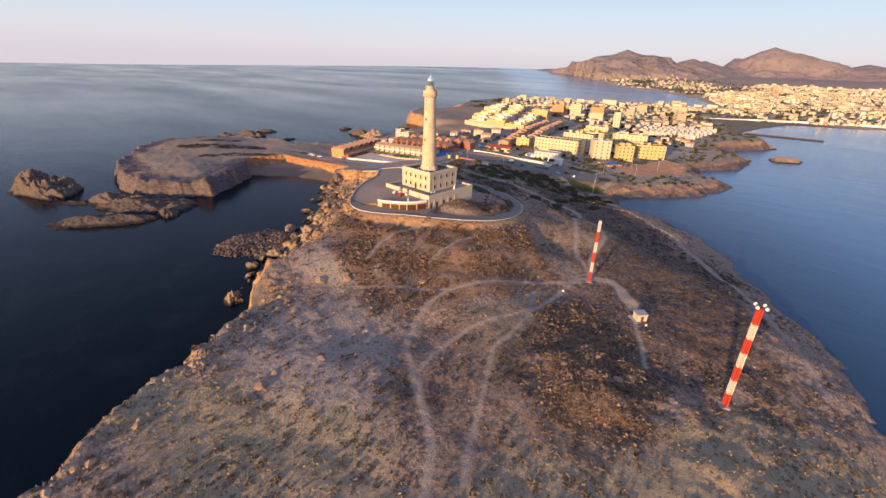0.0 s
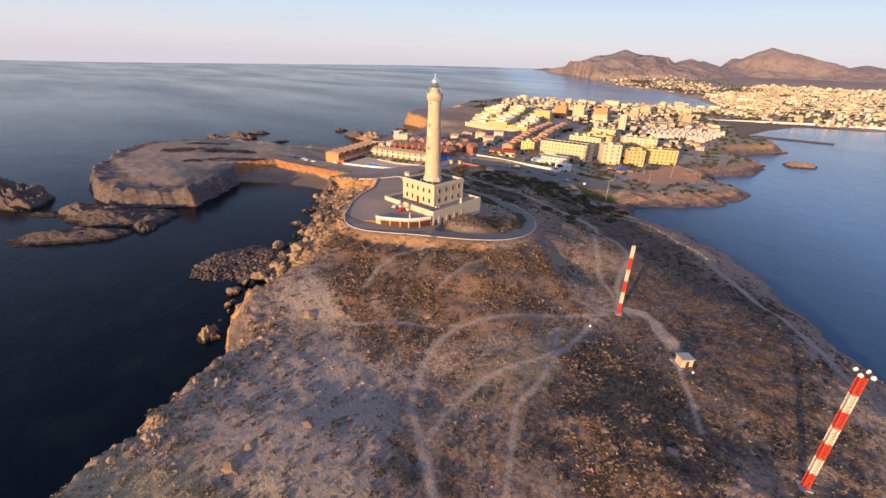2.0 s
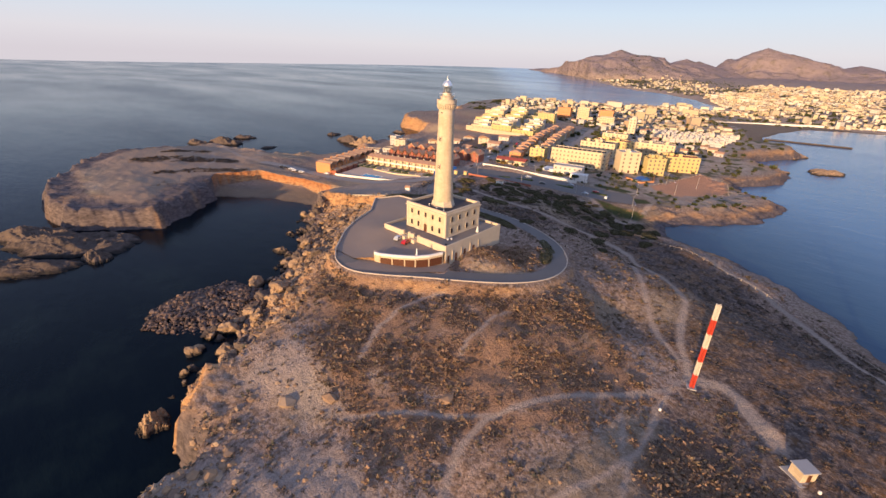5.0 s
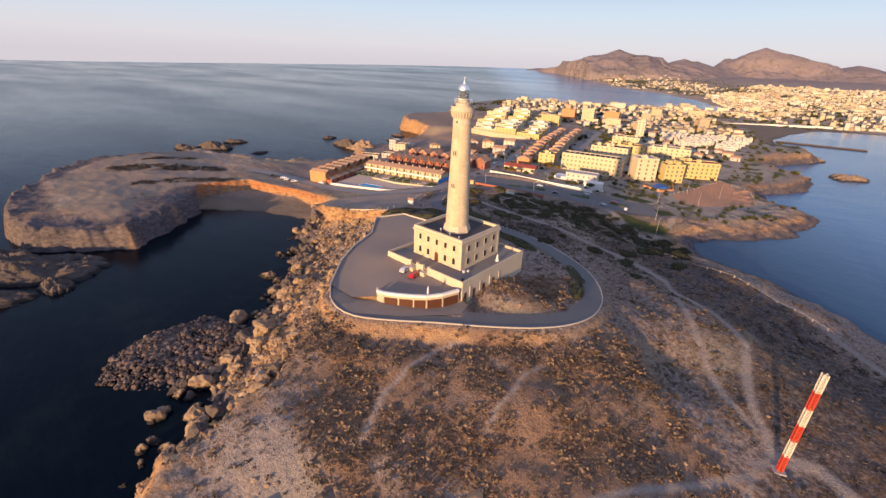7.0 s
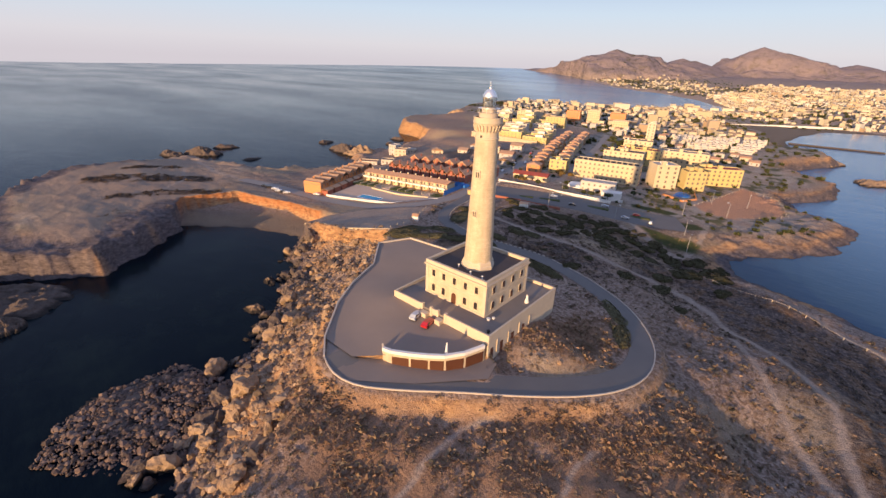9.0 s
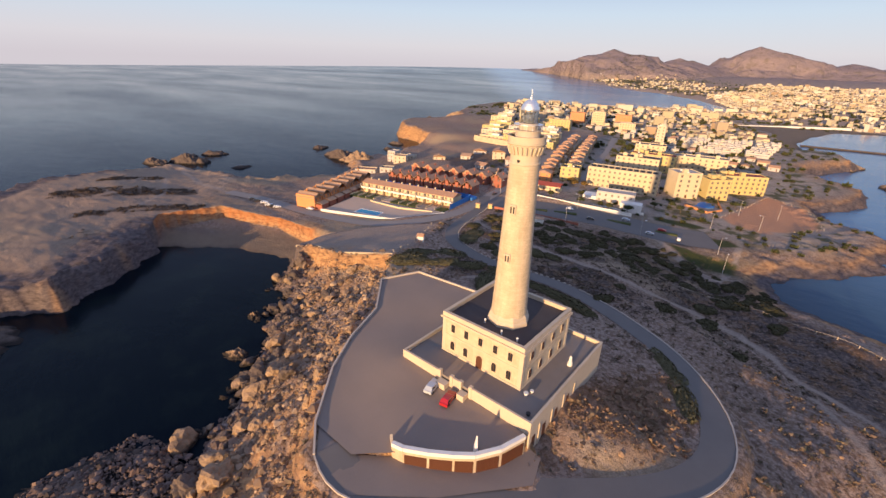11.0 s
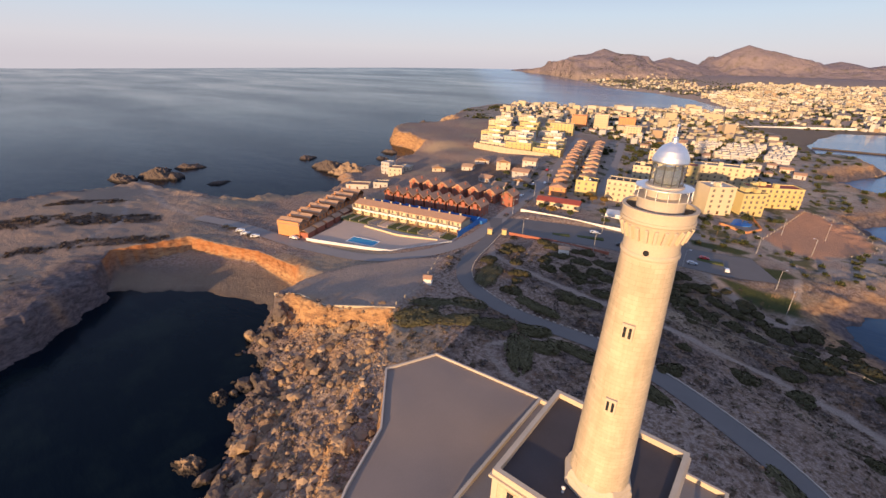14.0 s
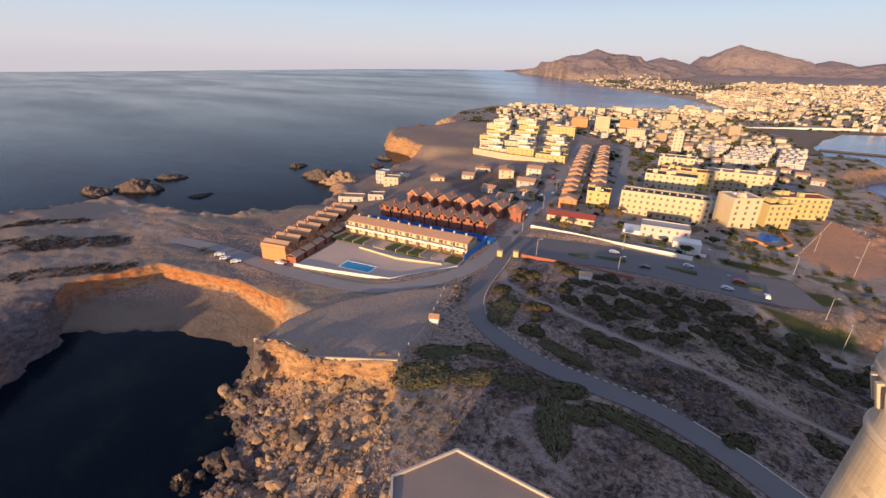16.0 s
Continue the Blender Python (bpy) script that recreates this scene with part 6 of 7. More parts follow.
M_SHRUB = island_colours("dry_shrub", [(0.20, 0.135, 0.098), (0.25, 0.175, 0.13), (0.165, 0.125, 0.095), (0.31, 0.235, 0.175), (0.15, 0.128, 0.08)])
M_RUSTY = island_colours("rusty_shrub", [(0.29, 0.175, 0.11), (0.35, 0.225, 0.15), (0.22, 0.135, 0.085), (0.27, 0.19, 0.115)])
M_STRAW = island_colours("dry_grass", [(0.42, 0.33, 0.20), (0.34, 0.26, 0.15), (0.24, 0.19, 0.10), (0.48, 0.38, 0.25)])
M_STONES = island_colours("loose_stones", [(0.36, 0.25, 0.17), (0.44, 0.32, 0.22), (0.23, 0.16, 0.115), (0.40, 0.255, 0.15)])
M_REEF = island_colours("wet_purple_rock", [(0.09, 0.064, 0.056), (0.16, 0.105, 0.085), (0.27, 0.18, 0.13), (0.045, 0.036, 0.034), (0.20, 0.145, 0.125)])
M_SCREE = island_colours("broken_scree", [(0.40, 0.27, 0.17), (0.52, 0.38, 0.26), (0.14, 0.095, 0.07), (0.44, 0.28, 0.15), (0.27, 0.185, 0.13)])
cape = (-150, 35, -30, 250)


def open_ground(x, y, z, d, u):
    near = np.minimum.reduce([near_line(x, y, line) - half for line, half in TRACKS])
    road = near_line(x, y, [p[:2] for p in R1]) - 4.0
    wet = np.maximum(inland(x, y, YARD), inland(x, y, LEDGE))
    return (z > 1.2) & (d > 3) & (near > 0.8) & (road > 0) & (wet < -1.5)


def terrace_clear(x, y):
    return (x < -165) | (x > -132) | (y < 136) | (y > 170)


scattered("shrubs", 36000, (-240, 35, -30, 262), (0.34, 1.5), tuft(15), M_SHRUB, "low dry brown shrubs scattered over the headland", "shrubs",
          lambda x, y, z, d, u: open_ground(x, y, z, d, u) & terrace_clear(x, y) & (u < 0.25 + 0.75 * ramp_up(-0.3, 0.4, fbm(x, y, 18, 3, 91))) & (inland(x, y, SHADED_EAST) < 2), 0.5)
scattered("stones", 9000, (-150, 40, -30, 250), (0.12, 0.5), ico(), M_STONES, "pale loose stones strewn over the headland", "stones",
          lambda x, y, z, d, u: open_ground(x, y, z, d, u) & terrace_clear(x, y) & (u < 0.15 + 0.85 * ramp_up(-0.1, 0.6, fbm(x, y, 14, 3, 71))), 0.6, 7)
scattered("scree", 24000, (-270, -144, 55, 192), (0.2, 1.5), ico(), M_SCREE, "broken ochre stones of the scree below the yard", "stones",
          lambda x, y, z, d, u: (inland(x, y, SCREE) > 0) & (d > 6 + 4 * fbm(x, y, 8, 3, 219)) & (inland(x, y, YARD) < -1) & (inland(x, y, LEDGE) < -1), 0.7, 9)
scattered("shore_stones", 16000, (-270, -144, 55, 192), (0.22, 1.3), ico(), M_REEF, "dark wet stones heaped along the water", "stones",
          lambda x, y, z, d, u: (inland(x, y, SCREE) > -4) & (d > -2.5) & (d < 8 + 4 * fbm(x, y, 8, 3, 219)), 0.7, 19)

scattered("rim_stones", 9000, (-170, -90, -10, 100), (0.22, 1.2), ico(), M_STONES, "pale weathered blocks along the cliff's rim", "stones",
          lambda x, y, z, d, u: (d > 1.5) & (z > 3) & (u < 0.9 * ramp_up(20, 6, d) * ramp_up(-0.4, 0.2, fbm(x, y, 8, 3, 99))), 0.65, 43)
M_HEATH = island_colours("dark_heath", [(0.075, 0.055, 0.048), (0.11, 0.075, 0.055), (0.08, 0.068, 0.045), (0.14, 0.092, 0.06), (0.10, 0.082, 0.075)])


def heathy(x, y):
    h = np.zeros(x.shape)
    for cx, cy, r in HEATH:
        h = np.maximum(h, 1 - ramp_up(0.3 * r, 1.15 * r, np.hypot(x - cx, y - cy)))
    return h * ramp_up(-0.5, 0.1, fbm(x, y, 11, 4, 91))


scattered("heath", 34000, (-250, 35, 40, 300), (0.34, 1.3), tuft(13, 9), M_HEATH, "dark brown heath in dense low patches", "shrubs",
          lambda x, y, z, d, u: open_ground(x, y, z, d, u) & terrace_clear(x, y) & (u < 1.1 * np.maximum(heathy(x, y), 0.55 * (inland(x, y, SHADED_EAST) > 0))), 0.5, 17)

def within(x, y, outlines):
    return np.maximum.reduce([inland(x, y, o) for o in outlines])


scattered("mesa_shrubs", 9000, (-445, -330, 100, 190), (0.4, 1.6), tuft(13, 31), M_HEATH, "dark scrub in bands on the flat cape", "shrubs",
          lambda x, y, z, d, u: (d > 4) & (z > 5) & (u < 1.2 * mesa_scrub(x, y)), 0.5, 41)
scattered("rusty_shrubs", 52000, (-175, 0, 60, 185), (0.36, 1.5), tuft(14, 21), M_RUSTY, "rusty brown shrubs on the slope below the lighthouse", "shrubs",
          lambda x, y, z, d, u: open_ground(x, y, z, d, u) & terrace_clear(x, y) & (u < ramp_up(-5, 5, within(x, y, RUST)) * ramp_up(-0.5, 0.3, fbm(x, y, 8, 3, 93))), 0.5, 27)
scattered("grass_tufts", 26000, (-122, 38, -30, 125), (0.25, 0.8), tuft(10, 23), M_STRAW, "pale dry grass in straw-coloured tufts", "grass",
          lambda x, y, z, d, u: open_ground(x, y, z, d, u) & (u < 0.9 * ramp_up(-8, 6, within(x, y, STRAW)) * ramp_up(-0.6, 0.2, fbm(x, y, 10, 3, 95))), 0.55, 29)
scattered("outcrop_stones", 5000, (-130, 0, 25, 170), (0.3, 2.2), ico(), M_STONES, "angular ochre stones of the rocky outcrops", "stones",
          lambda x, y, z, d, u: open_ground(x, y, z, d, u) & terrace_clear(x, y) & (u < ramp_up(-3, 4, within(x, y, PALE)) * ramp_up(0.0, 0.5, fbm(x, y, 9, 3, 97))), 0.5, 31)

# the pile of dark blocks in the water below the cliff, and the large boulders behind it
PILE = [(-200, 60), (-212, 68), (-218, 80), (-215, 95), (-203, 102), (-190, 106), (-178, 108), (-172, 98), (-175, 86), (-183, 77), (-192, 67)]
scattered("reef_stones", 14000, (-226, -160, 56, 112), (0.19, 0.95), ico(), M_REEF, "heaped dark purple blocks standing in the water", "stones",
          lambda x, y, z, d, u: inland(x, y, PILE) > 3 * fbm(x, y, 9, 3, 401), 0.7, 37, lambda x, y: 0.0 + 1.5 * ramp_up(0, 9, inland(x, y, PILE)) + 0.9 * fbm(x, y, 7, 3, 402))
for k in range(85):
    x, y = rg.uniform(-204, -150), rg.uniform(56, 108)
    d = float(inland(np.array([x]), np.array([y]), COAST_WEST + COAST_EAST)[0])
    if not -12 < d < 13:
        continue
    s = min(4.2, 1.1 * rg.paretovariate(1.7))
    o = new("shore_boulder", rg.choice(kinds))
    o.matrix_world = pose(x, y, max(spot(x, y), -0.4) + 0.25 * s, rg.uniform(-40, 40), rg.uniform(-40, 40), rg.uniform(0, 360)) @ Matrix.Diagonal((s, s * rg.uniform(0.55, 0.9), s * rg.uniform(0.6, 1.0), 1))
    tagged(o, "large broken boulder between cliff and water", "boulder", "large boulders at the water")

# ---- masts, hut and other things on the headland ----
def strut(bm, a, b, r, seg=5):
    a, b = Vector(a), Vector(b)
    q = (b - a).to_track_quat("Z", "Y").to_matrix().to_4x4()
    bmesh.ops.create_cone(bm, cap_ends=True, segments=seg, radius1=r, radius2=r, depth=(b - a).length, matrix=Matrix.Translation((a + b) / 2) @ q)
    return bm


def lattice_mast(x, y, height, half, bands, label, lamps):
    z = spot(x, y)
    m = thing("lattice_mast", x, y, z, 20, label, "mast", "red and white masts")
    part("footing", box(-half - 0.7, half + 0.7, -half - 0.7, half + 0.7, -1.0, 0.35, 0.06), M_GREYWALL, m, "concrete footing block")
    step = height / bands
    for k in range(bands):
        z0, z1 = 0.3 + k * step * 0.99, 0.3 + (k + 1) * step * 0.99
        bm = bmesh.new()
        c = [(half, half), (-half, half), (-half, -half), (half, -half)]
        for i in range(4):
            p, q = c[i], c[(i + 1) % 4]
            strut(bm, (*p, z0), (*p, z1), 0.13)
            for s in range(4):
                za, zb = z0 + (z1 - z0) * s / 4, z0 + (z1 - z0) * (s + 1) / 4
                strut(bm, (*p, za), (*q, zb), 0.075, 4)
                strut(bm, (*q, za), (*p, zb), 0.075, 4)
                strut(bm, (*p, za), (*q, za), 0.075, 4)
        turned([(half * 0.42, z0), (half * 0.42, z1)], 8, 0, 0, bm)
        part("mast_section", bm, M_RED if k % 2 == 0 else M_MAST, m, "red painted section" if k % 2 == 0 else "white painted section")
    if lamps:
        for k in range(4):
            a = radians(45 + 90 * k)
            part("obstruction_lamp", turned([(0.1, height + 0.2), (0.42, height + 0.4), (0.42, height + 0.8), (0.1, height + 1.1)], 10, 1.35 * math.cos(a), 1.35 * math.sin(a)), M_WHITE, m, "white lamp housing")
        part("lamp_frame", strut(strut(bmesh.new(), (-1.3, -1.3, height + 0.25), (1.3, 1.3, height + 0.25), 0.07), (-1.3, 1.3, height + 0.25), (1.3, -1.3, height + 0.25), 0.07), M_DARK, m)
        part("aerial", strut(bmesh.new(), (0, 0, height), (0, 0, height + 2.6), 0.05), M_DARK, m)
    return m


lattice_mast(-2.2, 113.2, 29.3, 0.52, 7, "tall red and white lattice mast with lamps on top", True)
lattice_mast(-56.4, 148.1, 25.2, 0.42, 6, "slim red and white lattice mast beside the track", False)
hx, hy = -32.3, 135.0
hut = thing("utility_hut", hx, hy, spot(hx, hy), 47, "small cream concrete hut with a flat roof slab", "hut")
part("wall", box(-1.7, 1.7, -1.5, 1.5, -0.8, 2.5, 0.04), M_STONE, hut)
part("roof_slab", box(-1.95, 1.95, -1.75, 1.75, 2.5, 2.72, 0.04), M_GREYWALL, hut, "grey concrete roof slab")
part("door", box(-0.45, 0.45, -1.56, -1.49, 0.02, 2.0, 0.02), M_WOOD, hut, "brown metal door")
part("apron", box(-2.6, 2.6, -2.6, 2.6, -0.8, 0.06, 0.03), M_GREYWALL, hut)
for x, y in ((-29.2, 132.4), (-60, 134)):
    mk = part("marker_stone", box(-0.28, 0.28, -0.25, 0.25, -0.3, 0.6, 0.1), M_WHITE)
    mk.matrix_world = pose(x, y, spot(x, y), 0, 0, 30)
    tagged(mk, "small whitewashed marker block in the scrub", "marker", "markers")

# white sculpture and plinth on the terrace: plain shapes
st = part("statue", turned([(0.75, 0), (0.75, 0.8), (0.55, 0.85), (0.5, 1.5), (0.35, 2.0), (0.42, 2.4), (0.2, 2.9), (0.08, 3.1)], 10), M_WHITE)
st.matrix_world = pose(-135.6, 157.0, T0) @ Matrix.Diagonal((0.75, 0.75, 0.75, 1))
tagged(st, "small white stone monument on the terrace", "monument")
for x, y, s in ((-137.9, 143.0, 0.5), (-137.4, 144.4, 0.4), (-135.0, 138.8, 0.45)):
    b = part("terrace_pot", turned([(0.6 * s, 0), (1.0 * s, 1.2 * s), (0.9 * s, 1.3 * s)], 10), M_WHITE if s > 0.45 or x < -137 else M_DARK)
    b.matrix_world = pose(x, y, T0)
    tagged(b, "round pot standing on the terrace", "pot", "pots")


# ---- cars ----
def car_model(name, paint, label, group):
    t = thing(name, 0, 0, -400, 0, label, "car", group)
    prof = [(-2.05, 0.35), (2.05, 0.35), (2.1, 0.7), (1.95, 0.88), (0.95, 0.98), (0.35, 1.42), (-1.2, 1.46), (-1.85, 1.02), (-2.1, 0.95)]
    bm = bmesh.new()
    sides = []
    for y, tuck in ((-0.83, 0.1), (-0.78, 0), (0.78, 0), (0.83, 0.1)):
        sides.append([bm.verts.new((x * (1 - 0.0 * tuck), y * (0.8 if z > 1.2 else 1.0), z)) for x, z in prof])
    n = len(prof)
    for a, b in zip(sides, sides[1:]):
        for k in range(n):
            bm.faces.new((a[k], a[(k + 1) % n], b[(k + 1) % n], b[k]))
    bm.faces.new(sides[0][::-1])
    bm.faces.new(sides[-1])
    bmesh.ops.recalc_face_normals(bm, faces=bm.faces)
    part("body", bm, paint, t)
    wm = prism([(0.9, 1.0), (0.32, 1.38), (-1.15, 1.41), (-1.7, 1.03)], -0.79, 0.79)
    for v in wm.verts:
        v.co = Vector((v.co.x, v.co.z * (0.84 if v.co.y > 1.2 else 1.045), v.co.y))
    bmesh.ops.recalc_face_normals(wm, faces=wm.faces)
    part("glazing", wm, M_WINDOW, t, "dark car windows")
    for x in (-1.3, 1.3):
        for y in (-0.78, 0.78):
            w = part("wheel", turned([(0.33, -0.1), (0.33, 0.1)], 14), M_DARK, t)
            w.matrix_local = pose(x, y, 0.33, 90)
    for y in (-0.6, 0.6):
        part("headlight", box(2.0, 2.11, y - 0.16, y + 0.16, 0.64, 0.8, 0.02), M_WHITE, t)
    return t


def paint(name, col):
    m, n, l, b = material(name, 0.3, 0.0, 0.6)
    b.inputs["Coat Weight"].default_value = 0.4
    b.inputs["Base Color"].default_value = (*col, 1)
    return m


cars = {k: car_model("car", paint(k + "_car_paint", c), lab, "parked cars") for k, c, lab in (
    ("red", (0.42, 0.015, 0.02), "small red hatchback parked on asphalt"), ("silver", (0.45, 0.48, 0.52), "small silver hatchback parked on asphalt"), ("white", (0.75, 0.75, 0.74), "small white hatchback parked on asphalt"), ("black", (0.03, 0.03, 0.035), "small dark hatchback parked on asphalt"))}
PARKED = [("silver", -153.4, 134.0, 104), ("red", -149.0, 133.6, 102), ("white", -340, 199.6, 60), ("white", -335, 199.4, 60), ("black", -331.5, 200.2, 60), ("white", -328.5, 200.8, 60), ("black", -350, 198, 60), ("black", -346, 198.6, 60), ("white", -313, 212, 20),
          ("silver", -160, 311, 15), ("red", -157, 322, 15), ("white", -147, 315, 100), ("black", -190, 306, 25), ("white", -205, 312, 25), ("silver", -176, 322, 15), ("black", -249, 300, 100), ("white", -262, 340, 105), ("black", -254, 332, 105), ("silver", -270, 370, 105), ("white", -266, 380, 105), ("red", -284, 420, 105)]
for c, x, y, r in PARKED:
    inside = float(inland(np.array([x]), np.array([y]), YARD)[0]) > 0
    z = float(yard_height(np.array([x]), np.array([y]))[0]) + 0.01 if inside else spot(x, y) + 0.18
    copy_thing(cars[c], pose(x, y, z, 0, 0, r))
for t in cars.values():
    for o in list(t.children_recursive) + [t]:
        bpy.data.objects.remove(o)

# ---- lamps and fences ----
lamp = thing("street_lamp", -129, 313, spot(-129, 313), 30, "tall pale street lamp on the park edge", "street lamp", "street lamps")
part("pole", turned([(0.14, -0.5), (0.08, 8.5)], 8), M_GREYWALL, lamp)
part("arm", strut(bmesh.new(), (0, 0, 8.4), (1.5, 0, 8.8), 0.06), M_GREYWALL, lamp)
part("lamp_head", box(1.1, 2.0, -0.18, 0.18, 8.72, 8.9, 0.04), M_METAL, lamp)
for x, y, r in ((-162, 300, 30), (-196, 287, 30), (-169, 328, 210), (-203, 318, 210), (-228, 280, 30), (-139, 351, 200), (-118, 366, 200), (-124, 300, 90), (-248, 305, 10), (-256, 345, 190), (-266, 385, 10), (-276, 430, 190), (-131, 392, 90), (-112, 402, 90)):
    copy_thing(lamp, pose(x, y, spot(x, y), 0, 0, r))


def post_fence(line, gap, height, label):
    f = thing("fence", 0, 0, 0, 0, label, "fence")
    pts = [Vector(p) for p in line]
    for a, b in zip(pts, pts[1:]):
        n = max(1, int((b - a).length / gap))
        for k in range(n):
            p = a.lerp(b, k / n)
            q = a.lerp(b, (k + 1) / n)
            zp, zq = spot(p.x, p.y), spot(q.x, q.y)
            o = part("post", box(-0.13, 0.13, -0.13, 0.13, -0.4, height, 0.03), M_FENCE, f)
            o.matrix_local = pose(p.x, p.y, zp)
            part("rail", strut(bmesh.new(), (p.x, p.y, zp + height * 0.8), (q.x, q.y, zq + height * 0.8), 0.06, 4), M_FENCE, f)
    return f


M_FENCE = plain("weathered_fence_wood", (0.42, 0.35, 0.27), 0.85, 0.15, 1.0)
post_fence([(-172, 253), (-164, 252.3), (-154, 252.3), (-144, 254), (-132, 258.5), (-123, 259.4), (-111, 261), (-91, 257), (-70, 252), (-53, 243), (-35, 230), (-12, 205)], 5.0, 1.15, "pale wooden post and rail fence above the shore")
post_fence([(-222, 189), (-228, 207), (-243, 237)], 5.0, 1.1, "pale post fence along the ledge")
post_fence([(-138, 376), (-122, 458), (-98, 440), (-90, 400), (-106, 372)], 6.0, 1.2, "pale post fence round the red playing field")
tagged(part("wall", wall_run([(-265, 173, 12.3), (-256, 177, 13.6), (-241, 176, 15.6), (-221, 187.5, 17.5)], 0.4, 0.28, 1.0), M_STONE), "low broken stone wall on the cliff edge", "wall", kind="structure")
tagged(part("wall", wall_run([(-268, 182, 3.6), (-276, 193, 5.0), (-286, 199, 5.6)], 1.0, 2.6, 3.0), M_STONE), "cream retaining wall above the beach", "wall", kind="structure")
lit = thing("gate_hut", -228, 211, spot(-228, 211), 30, "tiny white hut with a tiled roof by the ledge", "hut")
part("wall", box(-1.4, 1.4, -1.2, 1.2, -0.5, 2.3, 0.03), M_WHITE, lit)
r = part("roof", gable(2.8, 2.4, 0.9, 0.25), M_TILE, lit)
r.matrix_local = pose(0, 0, 2.3)
for x, y, r in ((-240.5, 271, 20), (-235, 275, 20)):
    g = thing("gate_pier", x, y, spot(x, y), r, "cream gate pier at the foot of the lighthouse road", "pier", "gate piers")
    part("shaft", box(-1.1, 1.1, -0.9, 0.9, -0.5, 2.6, 0.06), M_YELLOW, g)
    part("cap", box(-1.35, 1.35, -1.15, 1.15, 2.6, 2.9, 0.06), M_TILE, g)
tagged(part("wall", wall_run([(-233, 276, 12.6), (-215, 283, 11.6), (-190, 290, 10.2)], 0.4, 1.6, 1.0), M_REDBRICK), "low brick wall beside the avenue", "wall", kind="structure")
hv = thing("park_hut", -204, 273, spot(-204, 273), 20, "small white hut among the bushes", "hut")
part("wall", box(-2.2, 2.2, -1.6, 1.6, -0.6, 2.5, 0.04), M_WHITE, hv)
part("roof", box(-2.5, 2.5, -1.9, 1.9, 2.5, 2.7, 0.03), M_TILE_BROWN, hv)
pg = thing("playground_floor", -152, 397, spot(-152, 397) + 0.12, 30, "round blue rubber playground floor", "playground")
part("mat", turned([(7, -0.8), (7, 0.02), (6.9, 0.05)], 28), M_BLUE, pg)
tagged(part("wall", wall_run([(-160, 385, 7.2), (-146, 379, 6.6), (-140, 392, 6.4), (-146, 412, 6.6)], 0.3, 1.2, 1.0), M_ORANGE), "low orange wall round the playground", "wall", kind="structure")
for k, (x, y, L, r) in enumerate(((-206, 303, 17, 25), (-180, 315, 17, 13), (-156, 320, 14, 14), (-216, 296, 9, 28))):
    md = part("median_strip", box(-L / 2, L / 2, -1.4, 1.4, -1.2, 0.22, 0.08), M_GARDEN)
    md.matrix_world = pose(x, y, spot(x, y) + 0.18, 0, 0, r)
    tagged(md, "grassy kerbed strip between parking lanes", "median", "median strips")
tagged(part("promenade_wall", wall_run([(-216, 998, 3.2), (-150, 1067, 3.2), (-75, 1126, 3.2), (-24, 1158, 3.4), (60, 1196, 3.6)], 1.2, 1.8, 3.5), M_WHITE), "long pale promenade wall behind the beach", "wall", kind="structure")
jet = part("breakwater", wall_run([(-118, 835, 0), (-80, 838, 0), (-20, 845, 0)], 6.0, 1.6, 2.0), M_ROCK_DARK)
tagged(jet, "low dark stone breakwater at the harbour beach", "breakwater", kind="structure")


# ---- bushes and trees ----
def leaf_ball(count, seed, lift=0.0, flat=0.62, leaf=0.16, lumps=7):
    """Leaves over a few overlapping domes, about 1 in radius."""
    rr = random.Random(seed)
    doms = [(Vector((rr.uniform(-0.55, 0.55), rr.uniform(-0.55, 0.55), rr.uniform(0.0, 0.25))), rr.uniform(0.38, 0.62)) for _ in range(lumps)]
    vs, fs = [], []
    for k in range(count):
        c, rad = rr.choice(doms)
        d = Vector((rr.gauss(0, 1), rr.gauss(0, 1), abs(rr.gauss(0, 0.9)) - 0.1)).normalized()
        p = c + d * rad * rr.uniform(0.8, 1.06)
        p.z = max(p.z * flat, 0.0) + lift
        u = d.cross(Vector((rr.uniform(-1, 1), rr.uniform(-1, 1), rr.uniform(-1, 1)))).normalized() * leaf * rr.uniform(0.5, 1.2)
        w = (d * 0.5 + u.cross(d).normalized()).normalized() * leaf * rr.uniform(0.6, 1.3)
        i = len(vs)
        vs += [tuple(p - u), tuple(p + w * 0.5), tuple(p + u), tuple(p - w)]
        fs.append((i, i + 1, i + 2, i + 3))
    return vs, fs


def foliage(name, cols):
    return island_colours(name, cols, 0.8)


M_BUSH = foliage("mastic_leaves", [(0.055, 0.052, 0.02), (0.085, 0.08, 0.03), (0.065, 0.05, 0.024), (0.10, 0.085, 0.04)])
M_TREE = foliage("tree_leaves", [(0.045, 0.06, 0.02), (0.07, 0.085, 0.03), (0.10, 0.09, 0.035), (0.035, 0.045, 0.015)])
M_AUTUMN = foliage("golden_leaves", [(0.30, 0.17, 0.04), (0.22, 0.12, 0.03), (0.16, 0.11, 0.03)])
M_BARK = plain("grey_bark", (0.12, 0.09, 0.065), 0.95, 0.25, 2.0)


def leaf_mesh(name, mat, *args, **kw):
    v, f = leaf_ball(*args, **kw)
    me = bpy.data.meshes.new(name)
    me.from_pydata(v, [], f)
    me.materials.append(mat)
    return me


